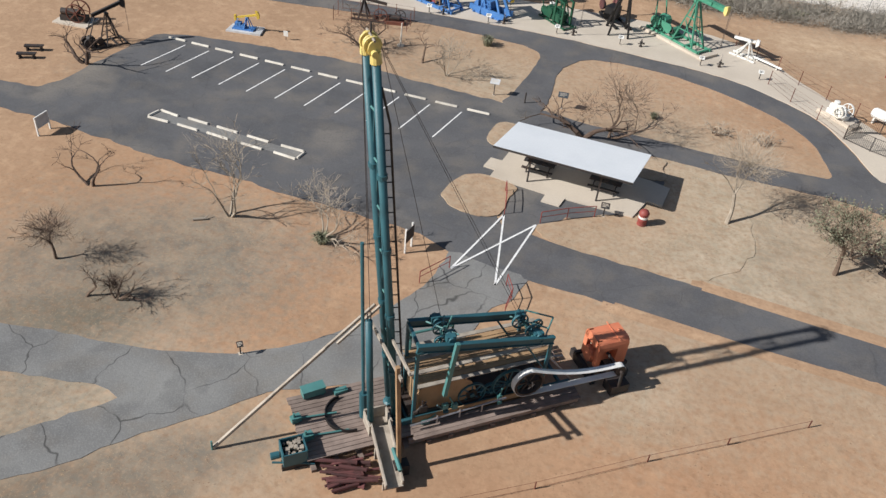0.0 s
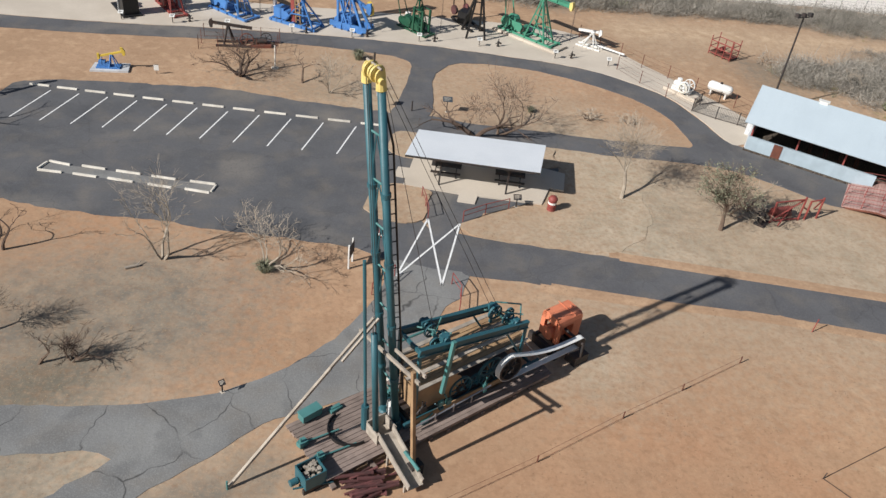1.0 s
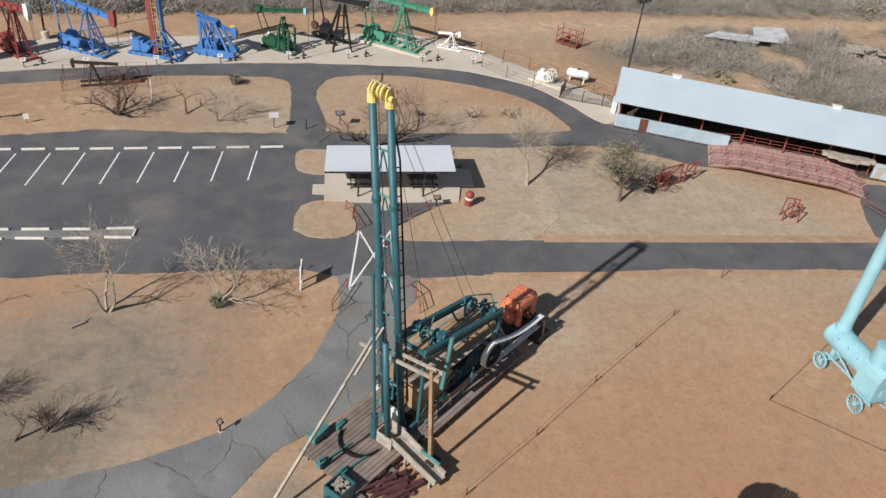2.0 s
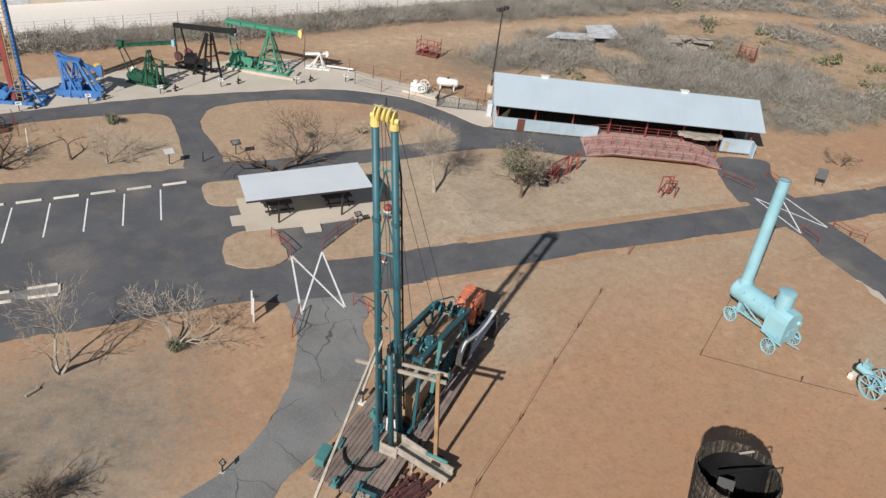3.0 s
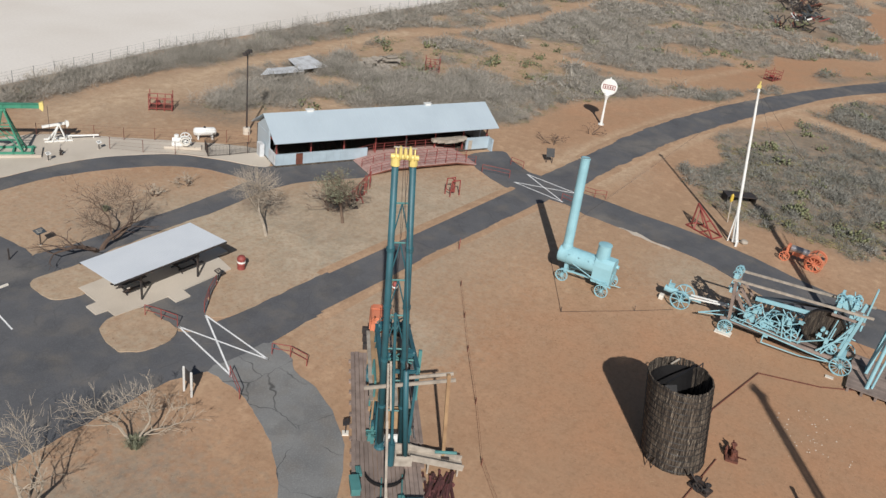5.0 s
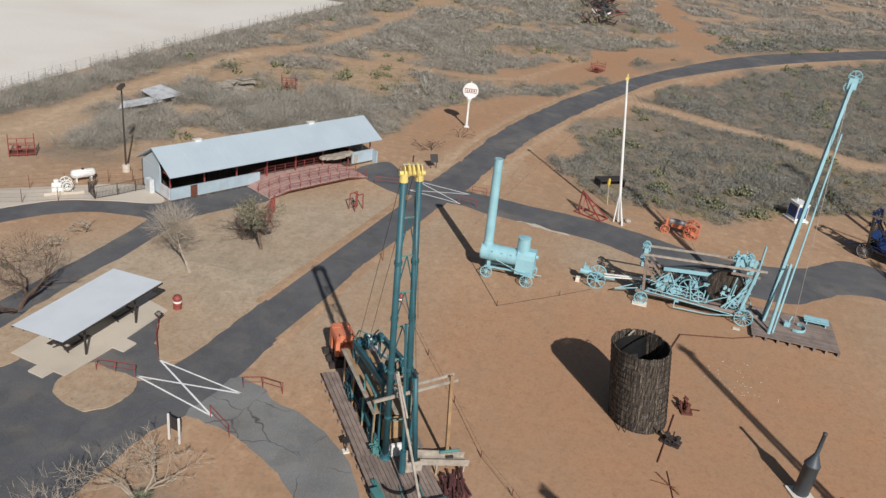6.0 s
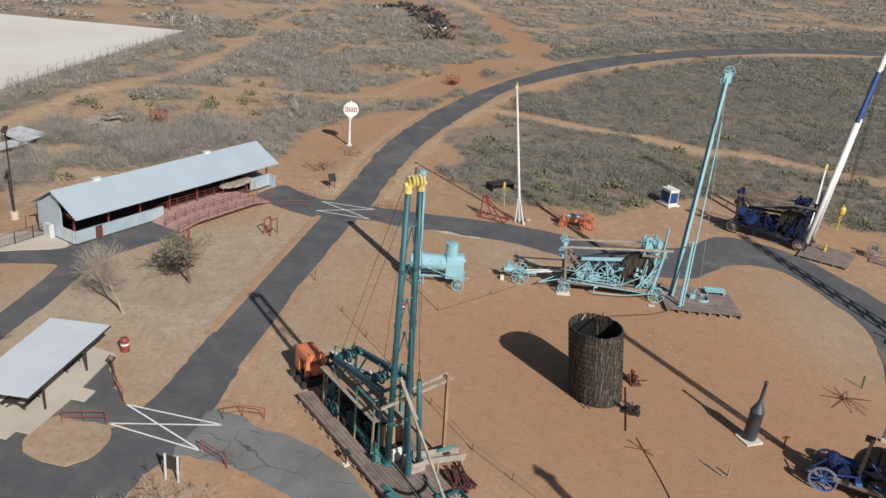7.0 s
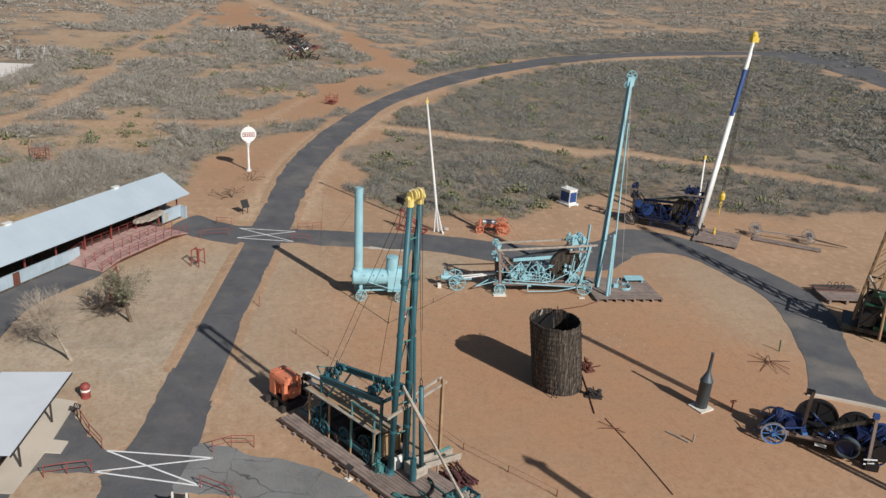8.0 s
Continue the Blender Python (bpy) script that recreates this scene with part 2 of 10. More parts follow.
MAT = dict(
    soil=ground_material(),
    road=asphalt_material("dark_asphalt", (99, 99, 101), (85, 85, 88), 0.15),
    lot=asphalt_material("worn_asphalt", (99, 99, 101), (85, 86, 89), 0.12),
    path=asphalt_material("cracked_asphalt", (136, 136, 134), (110, 110, 110), 0.5),
    concrete=surface("pale_concrete", (201, 190, 175), (174, 162, 147), 0.9, grain=2, stain=0.25, amount=0.6),
    caliche=surface("white_caliche", (226, 219, 210), (209, 199, 187), 0.95, grain=0.6, stain=0.05, amount=0.6),
    track=surface("packed_dirt", (186, 155, 124), (170, 140, 110), 0.95, grain=1, stain=0.3, amount=0.8),
    line=surface("white_road_paint", (238, 238, 236), (190, 190, 190), 0.7, grain=6, stain=1.5, amount=0.5),
    curb=surface("bare_concrete_block", (226, 220, 208), (180, 172, 160), 0.9, grain=6, stain=1.2, amount=0.7, per_piece=0.08),
    teal=surface("dark_teal_paint", (50, 98, 108), (38, 68, 76), 0.5, grain=4, stain=0.9, amount=0.6),
    teal2=surface("green_teal_paint", (82, 134, 132), (58, 100, 98), 0.5, grain=5, stain=1.0, amount=0.6),
    ltblue=surface("pale_blue_paint", (148, 193, 203), (116, 158, 168), 0.6, grain=5, stain=0.9, amount=0.5),
    yellow=surface("yellow_paint", (222, 192, 78), (188, 156, 60), 0.5, grain=6, stain=1.5, amount=0.6),
    orange=surface("orange_paint", (218, 132, 98), (188, 104, 76), 0.5, grain=6, stain=1.5, amount=0.5),
    plank=surface("weathered_planks", (142, 126, 117), (108, 94, 87), 0.9, grain=8, stain=1.5, amount=0.8, per_piece=0.16),
    oldwood=surface("grey_old_timber", (172, 162, 149), (118, 108, 98), 0.9, grain=8, stain=1.8, amount=0.8, per_piece=0.1),
    newwood=surface("yellow_timber", (168, 138, 104), (128, 98, 72), 0.85, grain=8, stain=1.2, amount=0.7),
    darkwood=stave_material(),
    iron=surface("dark_iron", (52, 50, 50), (86, 60, 44), 0.65, grain=6, stain=2.0, amount=0.5),
    rust=surface("rusty_iron", (112, 66, 52), (74, 50, 44), 0.85, grain=6, stain=2.0, amount=0.7, per_piece=0.2),
    maroon=surface("maroon_rusted_pipe", (100, 60, 59), (62, 46, 45), 0.8, grain=6, stain=2.0, amount=0.8, per_piece=0.4),
    red=surface("dull_red_paint", (146, 70, 64), (108, 56, 52), 0.6, grain=6, stain=1.6, amount=0.6),
    white=surface("white_paint", (232, 232, 228), (196, 194, 188), 0.5, grain=5, stain=1.0, amount=0.5),
    blue=surface("royal_blue_paint", (42, 74, 132), (28, 44, 80), 0.5, grain=5, stain=1.2, amount=0.5),
    sky=surface("bright_blue_paint", (76, 128, 190), (58, 100, 156), 0.5, grain=5, stain=1.2, amount=0.5),
    green=surface("machine_green_paint", (74, 144, 118), (54, 112, 92), 0.5, grain=5, stain=1.0, amount=0.5),
    dkgreen=surface("dark_green_paint", (34, 84, 62), (26, 62, 46), 0.5, grain=5, stain=1.0, amount=0.5),
    black=surface("black_paint", (26, 25, 26), (44, 42, 42), 0.5, grain=5, stain=1.0, amount=0.5),
    silver=surface("bare_steel", (196, 192, 192), (140, 134, 132), 0.35, metal=0.7, grain=5, stain=1.2, amount=0.6),
    zinc=surface("galvanised_sheet", (186, 199, 207), (172, 185, 194), 0.45, metal=0.15, grain=3, stain=0.3, amount=0.5, bump=0.05),
    roofwhite=surface("white_roof_sheet", (222, 226, 230), (200, 206, 212), 0.5, grain=3, stain=0.4, amount=0.4, bump=0.05),
    stone=surface("pale_block_wall", (202, 204, 206), (160, 158, 156), 0.9, grain=3, stain=0.9, amount=0.8),
    torpedo=surface("slate_grey_paint", (70, 78, 84), (54, 60, 66), 0.5, grain=5, stain=1.0, amount=0.6),
    bark=surface("grey_mesquite_bark", (112, 94, 80), (76, 62, 52), 0.95, grain=8, stain=2.5, amount=0.7),
    paletwig=surface("pale_bare_twigs", (168, 156, 140), (128, 116, 102), 0.95, grain=8, stain=2.5, amount=0.7),
    darktwig=surface("dark_bare_twigs", (92, 76, 66), (66, 54, 48), 0.95, grain=8, stain=2.5, amount=0.7),
    leaf=surface("grey_green_leaves", (126, 127, 104), (96, 99, 78), 0.8, grain=8, stain=0.5, amount=0.8, bump=0, per_twig=0.3),
    cactus=surface("prickly_pear_pads", (128, 130, 96), (96, 100, 70), 0.7, grain=8, stain=2.0, amount=0.7, bump=0, per_twig=0.25),
    brush=surface("grey_brush_twigs", (157, 151, 141), (118, 114, 104), 0.95, grain=3, stain=0.25, amount=0.9, bump=0, per_twig=0.3),
    grass=surface("dry_grass_blades", (186, 164, 126), (150, 134, 100), 0.95, grain=3, stain=0.4, amount=0.8, bump=0, per_twig=0.25),
    weed=surface("yellow_green_weeds", (146, 138, 92), (116, 112, 74), 0.9, grain=3, stain=0.4, amount=0.8, bump=0, per_twig=0.3),
    belt=surface("black_drive_belt", (48, 44, 44), (70, 62, 58), 0.7, grain=6, stain=2, amount=0.5),
    pinkwood=surface("faded_pink_boards", (184, 152, 144), (156, 122, 114), 0.9, grain=8, stain=1.2, amount=0.7, per_piece=0.1),
    navy=surface("navy_blue_paint", (28, 42, 84), (18, 24, 44), 0.5, grain=5, stain=1.2, amount=0.6),
    cream=surface("cream_yellow_paint", (226, 206, 128), (192, 168, 92), 0.5, grain=6, stain=1.5, amount=0.6),
    tin=surface("pale_blue_tin", (170, 186, 196), (140, 152, 160), 0.6, grain=3, stain=0.6, amount=0.6, bump=0.08),
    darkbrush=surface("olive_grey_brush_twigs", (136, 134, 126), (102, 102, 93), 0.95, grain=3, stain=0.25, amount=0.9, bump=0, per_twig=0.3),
)


# ---- building kit ----
class Geo:
    """Collects vertices and faces of one mesh."""

    def __init__(self):
        self.v, self.f = [], []

    def add(self, verts, faces):
        k = len(self.v)
        self.v += [tuple(p) for p in verts]
        self.f += [tuple(i + k for i in q) for q in faces]
        return self

    def bar(self, a, b, w, h, up=(0, 0, 1)):
        """A squared beam of width w and height h from a to b."""
        a, b = Vector(a), Vector(b)
        d = (b - a).normalized()
        up = Vector(up)
        if abs(d.dot(up)) > 0.98:
            up = Vector((1, 0, 0)) if abs(d.x) < 0.9 else Vector((0, 1, 0))
        s = d.cross(up).normalized() * (w / 2)
        t = s.cross(d).normalized() * (h / 2)
        c = [p + x * s + y * t for p in (a, b) for x, y in ((-1, -1), (1, -1), (1, 1), (-1, 1))]
        return self.add(c, [(3, 2, 1, 0), (4, 5, 6, 7), (0, 1, 5, 4), (1, 2, 6, 5), (2, 3, 7, 6), (3, 0, 4, 7)])

    def box(self, c, size, rz=0.0):
        x, y, z = (k / 2 for k in size)
        co, si = math.cos(radians(rz)), math.sin(radians(rz))
        pts = [(c[0] + px * co - py * si, c[1] + px * si + py * co, c[2] + pz) for pz in (-z, z) for px, py in ((-x, -y), (x, -y), (x, y), (-x, y))]
        return self.add(pts, [(3, 2, 1, 0), (4, 5, 6, 7), (0, 1, 5, 4), (1, 2, 6, 5), (2, 3, 7, 6), (3, 0, 4, 7)])

    def tube(self, a, b, r, r2=None, n=8, caps=True):
        a, b = Vector(a), Vector(b)
        r2 = r if r2 is None else r2
        d = (b - a).normalized()
        s = d.orthogonal().normalized()
        t = d.cross(s)
        ring = [(math.cos(2 * math.pi * i / n), math.sin(2 * math.pi * i / n)) for i in range(n)]
        pts = [a + (s * x + t * y) * r for x, y in ring] + [b + (s * x + t * y) * r2 for x, y in ring]
        fs = [(i, (i + 1) % n, n + (i + 1) % n, n + i) for i in range(n)]
        if caps:
            fs += [tuple(range(n - 1, -1, -1)), tuple(range(n, 2 * n))]
        return self.add(pts, fs)

    def pipe(self, pts, r, n=6):
        for a, b in zip(pts, pts[1:]):
            self.tube(a, b, r, n=n)
        return self

    def ring(self, c, axis, big, r, n=20, m=6, w=None):
        """A torus, or with w a flat band of width w and thickness r."""
        c, ax = Vector(c), Vector(axis).normalized()
        s = ax.orthogonal().normalized()
        t = ax.cross(s)
        pts, fs = [], []
        prof = [(r * math.cos(2 * math.pi * j / m), r * math.sin(2 * math.pi * j / m)) for j in range(m)] if w is None else [(r, -w / 2), (r, w / 2), (-r, w / 2), (-r, -w / 2)]
        m = len(prof)
        for i in range(n):
            e = s * math.cos(2 * math.pi * i / n) + t * math.sin(2 * math.pi * i / n)
            pts += [c + e * (big + x) + ax * y for x, y in prof]
        for i in range(n):
            for j in range(m):
                fs.append((i * m + j, ((i + 1) % n) * m + j, ((i + 1) % n) * m + (j + 1) % m, i * m + (j + 1) % m))
        return self.add(pts, fs)

    def lathe(self, c, axis, prof, n=16, closed=True):
        """Turns the profile [(radius, height), ...] round the axis."""
        c, ax = Vector(c), Vector(axis).normalized()
        s = ax.orthogonal().normalized()
        t = ax.cross(s)
        pts, fs = [], []
        for r, h in prof:
            pts += [c + ax * h + (s * math.cos(2 * math.pi * i / n) + t * math.sin(2 * math.pi * i / n)) * r for i in range(n)]
        for k in range(len(prof) - 1):
            fs += [(k * n + i, k * n + (i + 1) % n, (k + 1) * n + (i + 1) % n, (k + 1) * n + i) for i in range(n)]
        if closed:
            fs += [tuple(range(n - 1, -1, -1)), tuple(range((len(prof) - 1) * n, len(prof) * n))]
        return self.add(pts, fs)

    def prism(self, poly, z0, z1):
        """A flat slab with the outline poly, from z0 to z1."""
        n = len(poly)
        area = sum(poly[i][0] * poly[(i + 1) % n][1] - poly[(i + 1) % n][0] * poly[i][1] for i in range(n))
        poly = poly if area > 0 else poly[::-1]
        pts = [(x, y, z0) for x, y in poly] + [(x, y, z1) for x, y in poly]
        fs = [(i, (i + 1) % n, n + (i + 1) % n, n + i) for i in range(n)]
        tris = geometry.tessellate_polygon([[Vector((x, y, 0)) for x, y in poly]])
        for a, b, c in tris:
            u, w = Vector(poly[b]) - Vector(poly[a]), Vector(poly[c]) - Vector(poly[a])
            if u.x * w.y - u.y * w.x < 0:
                b, c = c, b
            fs.append((n + a, n + b, n + c))
        return self.add(pts, fs)

    def extrude(self, poly, o, ex, ey, along):
        """The outline poly, drawn at o with the axes ex and ey, pushed out along the vector along."""
        o, ex, ey, al = Vector(o), Vector(ex), Vector(ey), Vector(along)
        n = len(poly)
        pts = [o + ex * x + ey * y for x, y in poly]
        pts += [p + al for p in pts]
        return self.add(pts, [(i, (i + 1) % n, n + (i + 1) % n, n + i) for i in range(n)] + [tuple(range(n - 1, -1, -1)), tuple(range(n, 2 * n))])

    def panel(self, p, q, r, s, th):
        """A thick four-cornered plate; th is added along its normal, downwards."""
        P = [Vector(k) for k in (p, q, r, s)]
        nrm = (P[1] - P[0]).cross(P[3] - P[0]).normalized()
        low = [k - nrm * th for k in P]
        return self.add(low + P, [(3, 2, 1, 0), (4, 5, 6, 7), (0, 1, 5, 4), (1, 2, 6, 5), (2, 3, 7, 6), (3, 0, 4, 7)])


def mesh(name, g, mat, smooth=False):
    me = bpy.data.meshes.new(name)
    me.from_pydata(g.v, [], g.f)
    me.materials.append(MAT[mat])
    if smooth:
        me.polygons.foreach_set("use_smooth", [True] * len(me.polygons))
    me.update()
    return me


def part(name, g, mat, parent, label="", smooth=False, m=None):
    """One mesh object under a thing or a part."""
    ob = new(name, g if isinstance(g, bpy.types.Mesh) else mesh(name, g, mat, smooth))
    ob.parent = parent
    if m is not None:
        ob.matrix_basis = m
    return tagged(ob, label)


def thing(name, label, category, x=0.0, y=0.0, z=0.0, rz=0.0, group="", kind=""):
    ob = new(name)
    ob.empty_display_size = 0.3
    ob.matrix_basis = pose(x, y, z, 0, 0, rz)
    return tagged(ob, label, category, group, kind)


def solid(name, g, mat, label, category, m=None, group="", kind="", smooth=False):
    ob = new(name, mesh(name, g, mat, smooth))
    if m is not None:
        ob.matrix_basis = m
    return tagged(ob, label, category, group, kind)


def curve_through(pts, steps=6, closed=False):
    """A smooth line through the points (Catmull-Rom)."""
    P = [Vector((*p, 0)) for p in pts]
    n = len(P)
    out = []
    for i in range(n if closed else n - 1):
        a, b, c, d = (P[(i + k) % n] if closed else P[min(max(i + k, 0), n - 1)] for k in (-1, 0, 1, 2))
        for s in range(steps):
            t = s / steps
            out.append(0.5 * (2 * b + (c - a) * t + (2 * a - 5 * b + 4 * c - d) * t * t + (3 * b - 3 * c + d - a) * t ** 3))
    if not closed:
        out.append(P[-1])
    return [(p.x, p.y) for p in out]


def finer(pts, step=0.6):
    """Adds points to the outline's stretches near the yard."""
    out = []
    for (ax, ay), (bx, by) in zip(pts, list(pts[1:]) + [pts[0]]):
        n = 1
        if -45 < ax < 110 and -12 < ay < 100:
            n = max(1, int(math.hypot(bx - ax, by - ay) / step))
        out += [(ax + (bx - ax) * i / n, ay + (by - ay) * i / n) for i in range(n)]
    return out


def ragged(pts, size=0.12, scale=0.9):
    """Lets an outline wander a little, as a worn edge does."""
    pts = [(x + 0.7 * size * noise.noise((x * 3.1, y * 3.1, 5.3)), y + 0.7 * size * noise.noise((x * 3.1, y * 3.1, 1.9))) for x, y in finer(pts)]
    return [(x + size * noise.noise((x * scale, y * scale, 3.1)) * 2, y + size * noise.noise((x * scale, y * scale, 9.7)) * 2) for x, y in pts]


PAVING = []


def sheet(name, outline, mat, z, label, steps=5, rough=0.12, thick=0.06, category="paving", smooth=True):
    pts = curve_through(outline, steps, True) if smooth else outline
    PAVING.append((mat, pts))
    g = Geo().prism(ragged(pts, rough) if rough else pts, z - thick, z)
    if mat == "soil":
        me = mesh(name, g, mat)
        lay = me.color_attributes.new("cover", "FLOAT_COLOR", "POINT")
        lay.data.foreach_set("color", [c for v in g.v for c in (0.0, min(1.0, max(0.55, float(blob(v[0], v[1], TAN)))), 0.0, 1.0)])
        return tagged(new(name, me), label, category, "", "structure")
    return solid(name, g, mat, label, category, kind="structure")


# ---- setting: ground ----
ROAD_N = [(1.0, 56.8), (7.0, 55.7), (15.6, 54.4), (24.6, 53.0), (44.9, 49.7), (59.6, 47.3), (76.3, 44.9), (99.3, 38.7), (126.5, 27.9), (153.3, 14.1), (179.3, -2.6), (204, -25.7), (228.9, -52.9), (259.7, -110.7), (292.9, -211.4)]
ROAD_S = [(5.3, 51.5), (10.3, 51.0), (15.2, 50.2), (25.6, 49.0), (43.0, 45.8), (52.8, 43.8), (67.5, 41.3), (80.0, 38.6), (91.2, 35.3), (107.2, 29.9), (132.1, 19.9), (160, 1.4), (186.9, -21), (211.1, -46.7), (240.3, -89.7), (267.2, -165.5), (280, -211)]
ROAD_MID = [((a[0] + b[0]) / 2, (a[1] + b[1]) / 2) for a, b in zip(ROAD_N, ROAD_S)]
YARD = [(-300, -80), (20, -80), (57, -55), (56.5, -35), (54, -25), (57, -15), (66, -4), (64, 2), (60, 9), (53.5, 15), (56, 21), (54, 27), (57.5, 31), (66, 36), (80, 38), (92, 38), (100, 46), (82, 57), (67, 58), (60, 62), (58, 67), (44, 77), (38, 81), (34, 97), (10, 104), (-300, 104)]
LANES = [([(26, 97.0), (36, 98.3), (46, 98.8), (60, 98.4), (76, 97.3), (90, 96.3), (101, 94), (114, 87), (155, 84), (205, 83), (240, 80), (330, 74)], 1.3), ([(100, 93), (103.5, 87), (104.6, 78), (106.6, 69), (107.5, 59), (109, 52), (112, 47), (137, 38)], 0.9), ([(26, 98), (48, 97.5)], 4.5),
         ([(168, 11), (192, 13), (222, 15.5), (264, 20), (300, 27), (350, 40), (430, 62)], 4.6), ([(112, 44), (137, 34), (168, 16)], 5.0), ([(288, 60), (375, 59)], 11.0), ([(113, 33), (105.5, 23.6), (100.4, 11.6), (95.6, 0), (90.2, -7), (89.7, -16), (84.7, -25), (80.2, -32.8), (75.7, -38.9), (69, -50)], 1.5), (ROAD_MID, 5.2), ([(258, -160), (225, -163), (190, -152), (150, -134)], 11.0)]


def to_line(x, y, pts):
    """Distance to a line of points, for single numbers or arrays."""
    best = np.full(np.shape(x), 1e9)
    for (ax, ay), (bx, by) in zip(pts, pts[1:]):
        dx, dy = bx - ax, by - ay
        t = np.clip(((x - ax) * dx + (y - ay) * dy) / (dx * dx + dy * dy), 0.0, 1.0)
        best = np.minimum(best, np.hypot(x - ax - t * dx, y - ay - t * dy))
    return best


def inside(x, y, poly):
    """Whether points lie within an outline, for single numbers or arrays."""
    hit = np.zeros(np.shape(x), dtype=bool)
    for (xi, yi), (xj, yj) in zip(poly, [poly[-1]] + list(poly[:-1])):
        if yi != yj:
            hit ^= ((yi > y) != (yj > y)) & (x < (xj - xi) * (y - yi) / (yj - yi) + xi)
    return hit


def scrub_at(x, y):
    """How much brush the ground carries here, 0 to 1."""
    d = to_line(x, y, YARD + YARD[:1])
    s = np.clip(0.5 + np.where(inside(x, y, YARD), -d, d) / 4, 0.0, 1.0)
    for pts, w in LANES:
        wander = w * (1 + 0.45 * np.sin(0.23 * x + 0.11 * y) + 0.3 * np.sin(0.41 * y - 0.17 * x))
        s = np.minimum(s, np.maximum(0.0, (to_line(x, y, pts) - wander) / 2.5))
    return s


def wild(x, y):
    """Patchiness of the brush, from low to high."""
    return noise.noise((x * 0.06, y * 0.06, 1.7)) + 0.6 * noise.noise((x * 0.17, y * 0.17, 5.2))


TAN = [(-2, 76.5, 5, 0.5), (28, -2.5, 6, 0.55), (20, -0.5, 6, 0.45), (35, -1, 5, 0.5), (22, 58, 13, 1.0), (33, 57, 9, 0.6), (0, 59, 4, 0.7), (2, 68, 4, 0.7), (-6, 80, 11, 0.45), (15, 72, 8, 0.5), (9, 83, 8, 0.4), (-16, 34, 5, 0.8), (-6, 34, 5, 0.6), (-15, 41, 7, 0.35), (40, 48, 8, 0.5), (12, 44, 4, 0.6), (60, 44, 6, 0.5), (-12, 53, 6, 0.3), (39, 29, 5, 0.5), (-21, 46, 7, 0.5), (-14, 46, 6, 0.35), (36, 27, 6, 0.4), (30, 96, 9, 0.5), (45, 97, 9, 0.45), (60, 98, 9, 0.45)]
REDS = [(11.5, 80.4, 6, 0.7), (20, 24, 17, 0.75), (4, 22, 12, 0.6), (36, 14, 10, 0.5), (10, 8, 14, 0.75), (75, 52, 12, 0.7), (140, 38, 30, 1.0), (200, 20, 30, 0.9), (250, 27, 30, 0.9), (300, 60, 26, 1.0), (345, 60, 26, 1.0), (95, 42, 15, 0.5), (-13, 46, 10, 0.85), (-20, 50, 8, 0.6), (24, 76, 7, 0.5), (16, 38, 12, 0.3), (60, 20, 8, 0.6), (55, -12, 14, 0.5), (76, 75, 7, 0.8), (63, 40, 9, 0.4)]

DRY = [(-21, 47, 7, 0.5), (-9, 45, 4, 0.35), (-18, 44, 6, 0.95), (-20.5, 41, 4, 0.7), (-12.5, 47, 4, 0.4), (-14, 50.6, 3, 0.45), (-7, 50.6, 3, 0.5), (-12, 79, 4, 0.4), (-5, 77, 3, 0.4), (10, 73, 4, 0.4), (-33.5, 66.5, 3, 0.4), (22, 60, 6, 0.35), (41, 6, 4, 0.35), (-11.6, 29.6, 3, 1.0), (-16, 26, 4, 1.0), (-9.4, 31.6, 2.4, 1.0), (-7.6, 33.4, 1.8, 0.9), (-5.6, 35.4, 1.6, 0.8), (-17, 34, 3.5, 0.5), (-20, 23, 5, 0.8)]


def blob(x, y, spots):
    return np.minimum(1.0, sum(k * np.exp(-((x - a) ** 2 + (y - b) ** 2) / (r * r)) for a, b, r, k in spots))


def axis_steps(lo, hi, step, far, wide=()):
    """Even steps from lo to hi, then 2.5 m steps to the wide bounds, then ever longer ones."""
    xs = list(np.arange(lo, hi + 0.01, step))
    while wide and xs[-1] < wide[1]:
        xs.append(xs[-1] + 2.5)
    while wide and xs[0] > wide[0]:
        xs.insert(0, xs[0] - 2.5)
    s = step if not wide else 2.5
    while xs[0] > -far:
        s *= 1.4
        xs = [xs[0] - s] + xs + [xs[-1] + s]
    return xs


def north_side(x, y):
    """True on the open, sandier side of the road."""
    return y > 47 - 0.0026 * (x - 60) ** 2


gx, gy = axis_steps(-62, 135, 1.0, 3000, (-62, 340)), axis_steps(-50, 122, 1.0, 3000, (-170, 122))
gv = [(x, y, 0.0) for y in gy for x in gx]
nx = len(gx)
gf = [(j * nx + i, j * nx + i + 1, (j + 1) * nx + i + 1, (j + 1) * nx + i) for j in range(len(gy) - 1) for i in range(nx - 1)]
ground_mesh = bpy.data.meshes.new("ground")
ground_mesh.from_pydata(gv, [], gf)
ground_mesh.materials.append(MAT["soil"])
layer = ground_mesh.color_attributes.new("cover", "FLOAT_COLOR", "POINT")
dust_layer = ground_mesh.color_attributes.new("dusty", "FLOAT_COLOR", "POINT")
gX, gY = np.array([v[0] for v in gv]), np.array([v[1] for v in gv])
patchy = np.array([wild(x, y) for x, y, _ in gv])
litter = np.clip(0.62 + (patchy + 0.15) * 2.0, np.where(north_side(gX, gY), 0.3, 1.0), 1.0)
brushy = np.maximum(scrub_at(gX, gY) * litter, blob(gX, gY, DRY))
one = np.ones(len(gv))
layer.data.foreach_set("color", np.stack([brushy, blob(gX, gY, TAN), blob(gX, gY, REDS), one], 1).ravel())
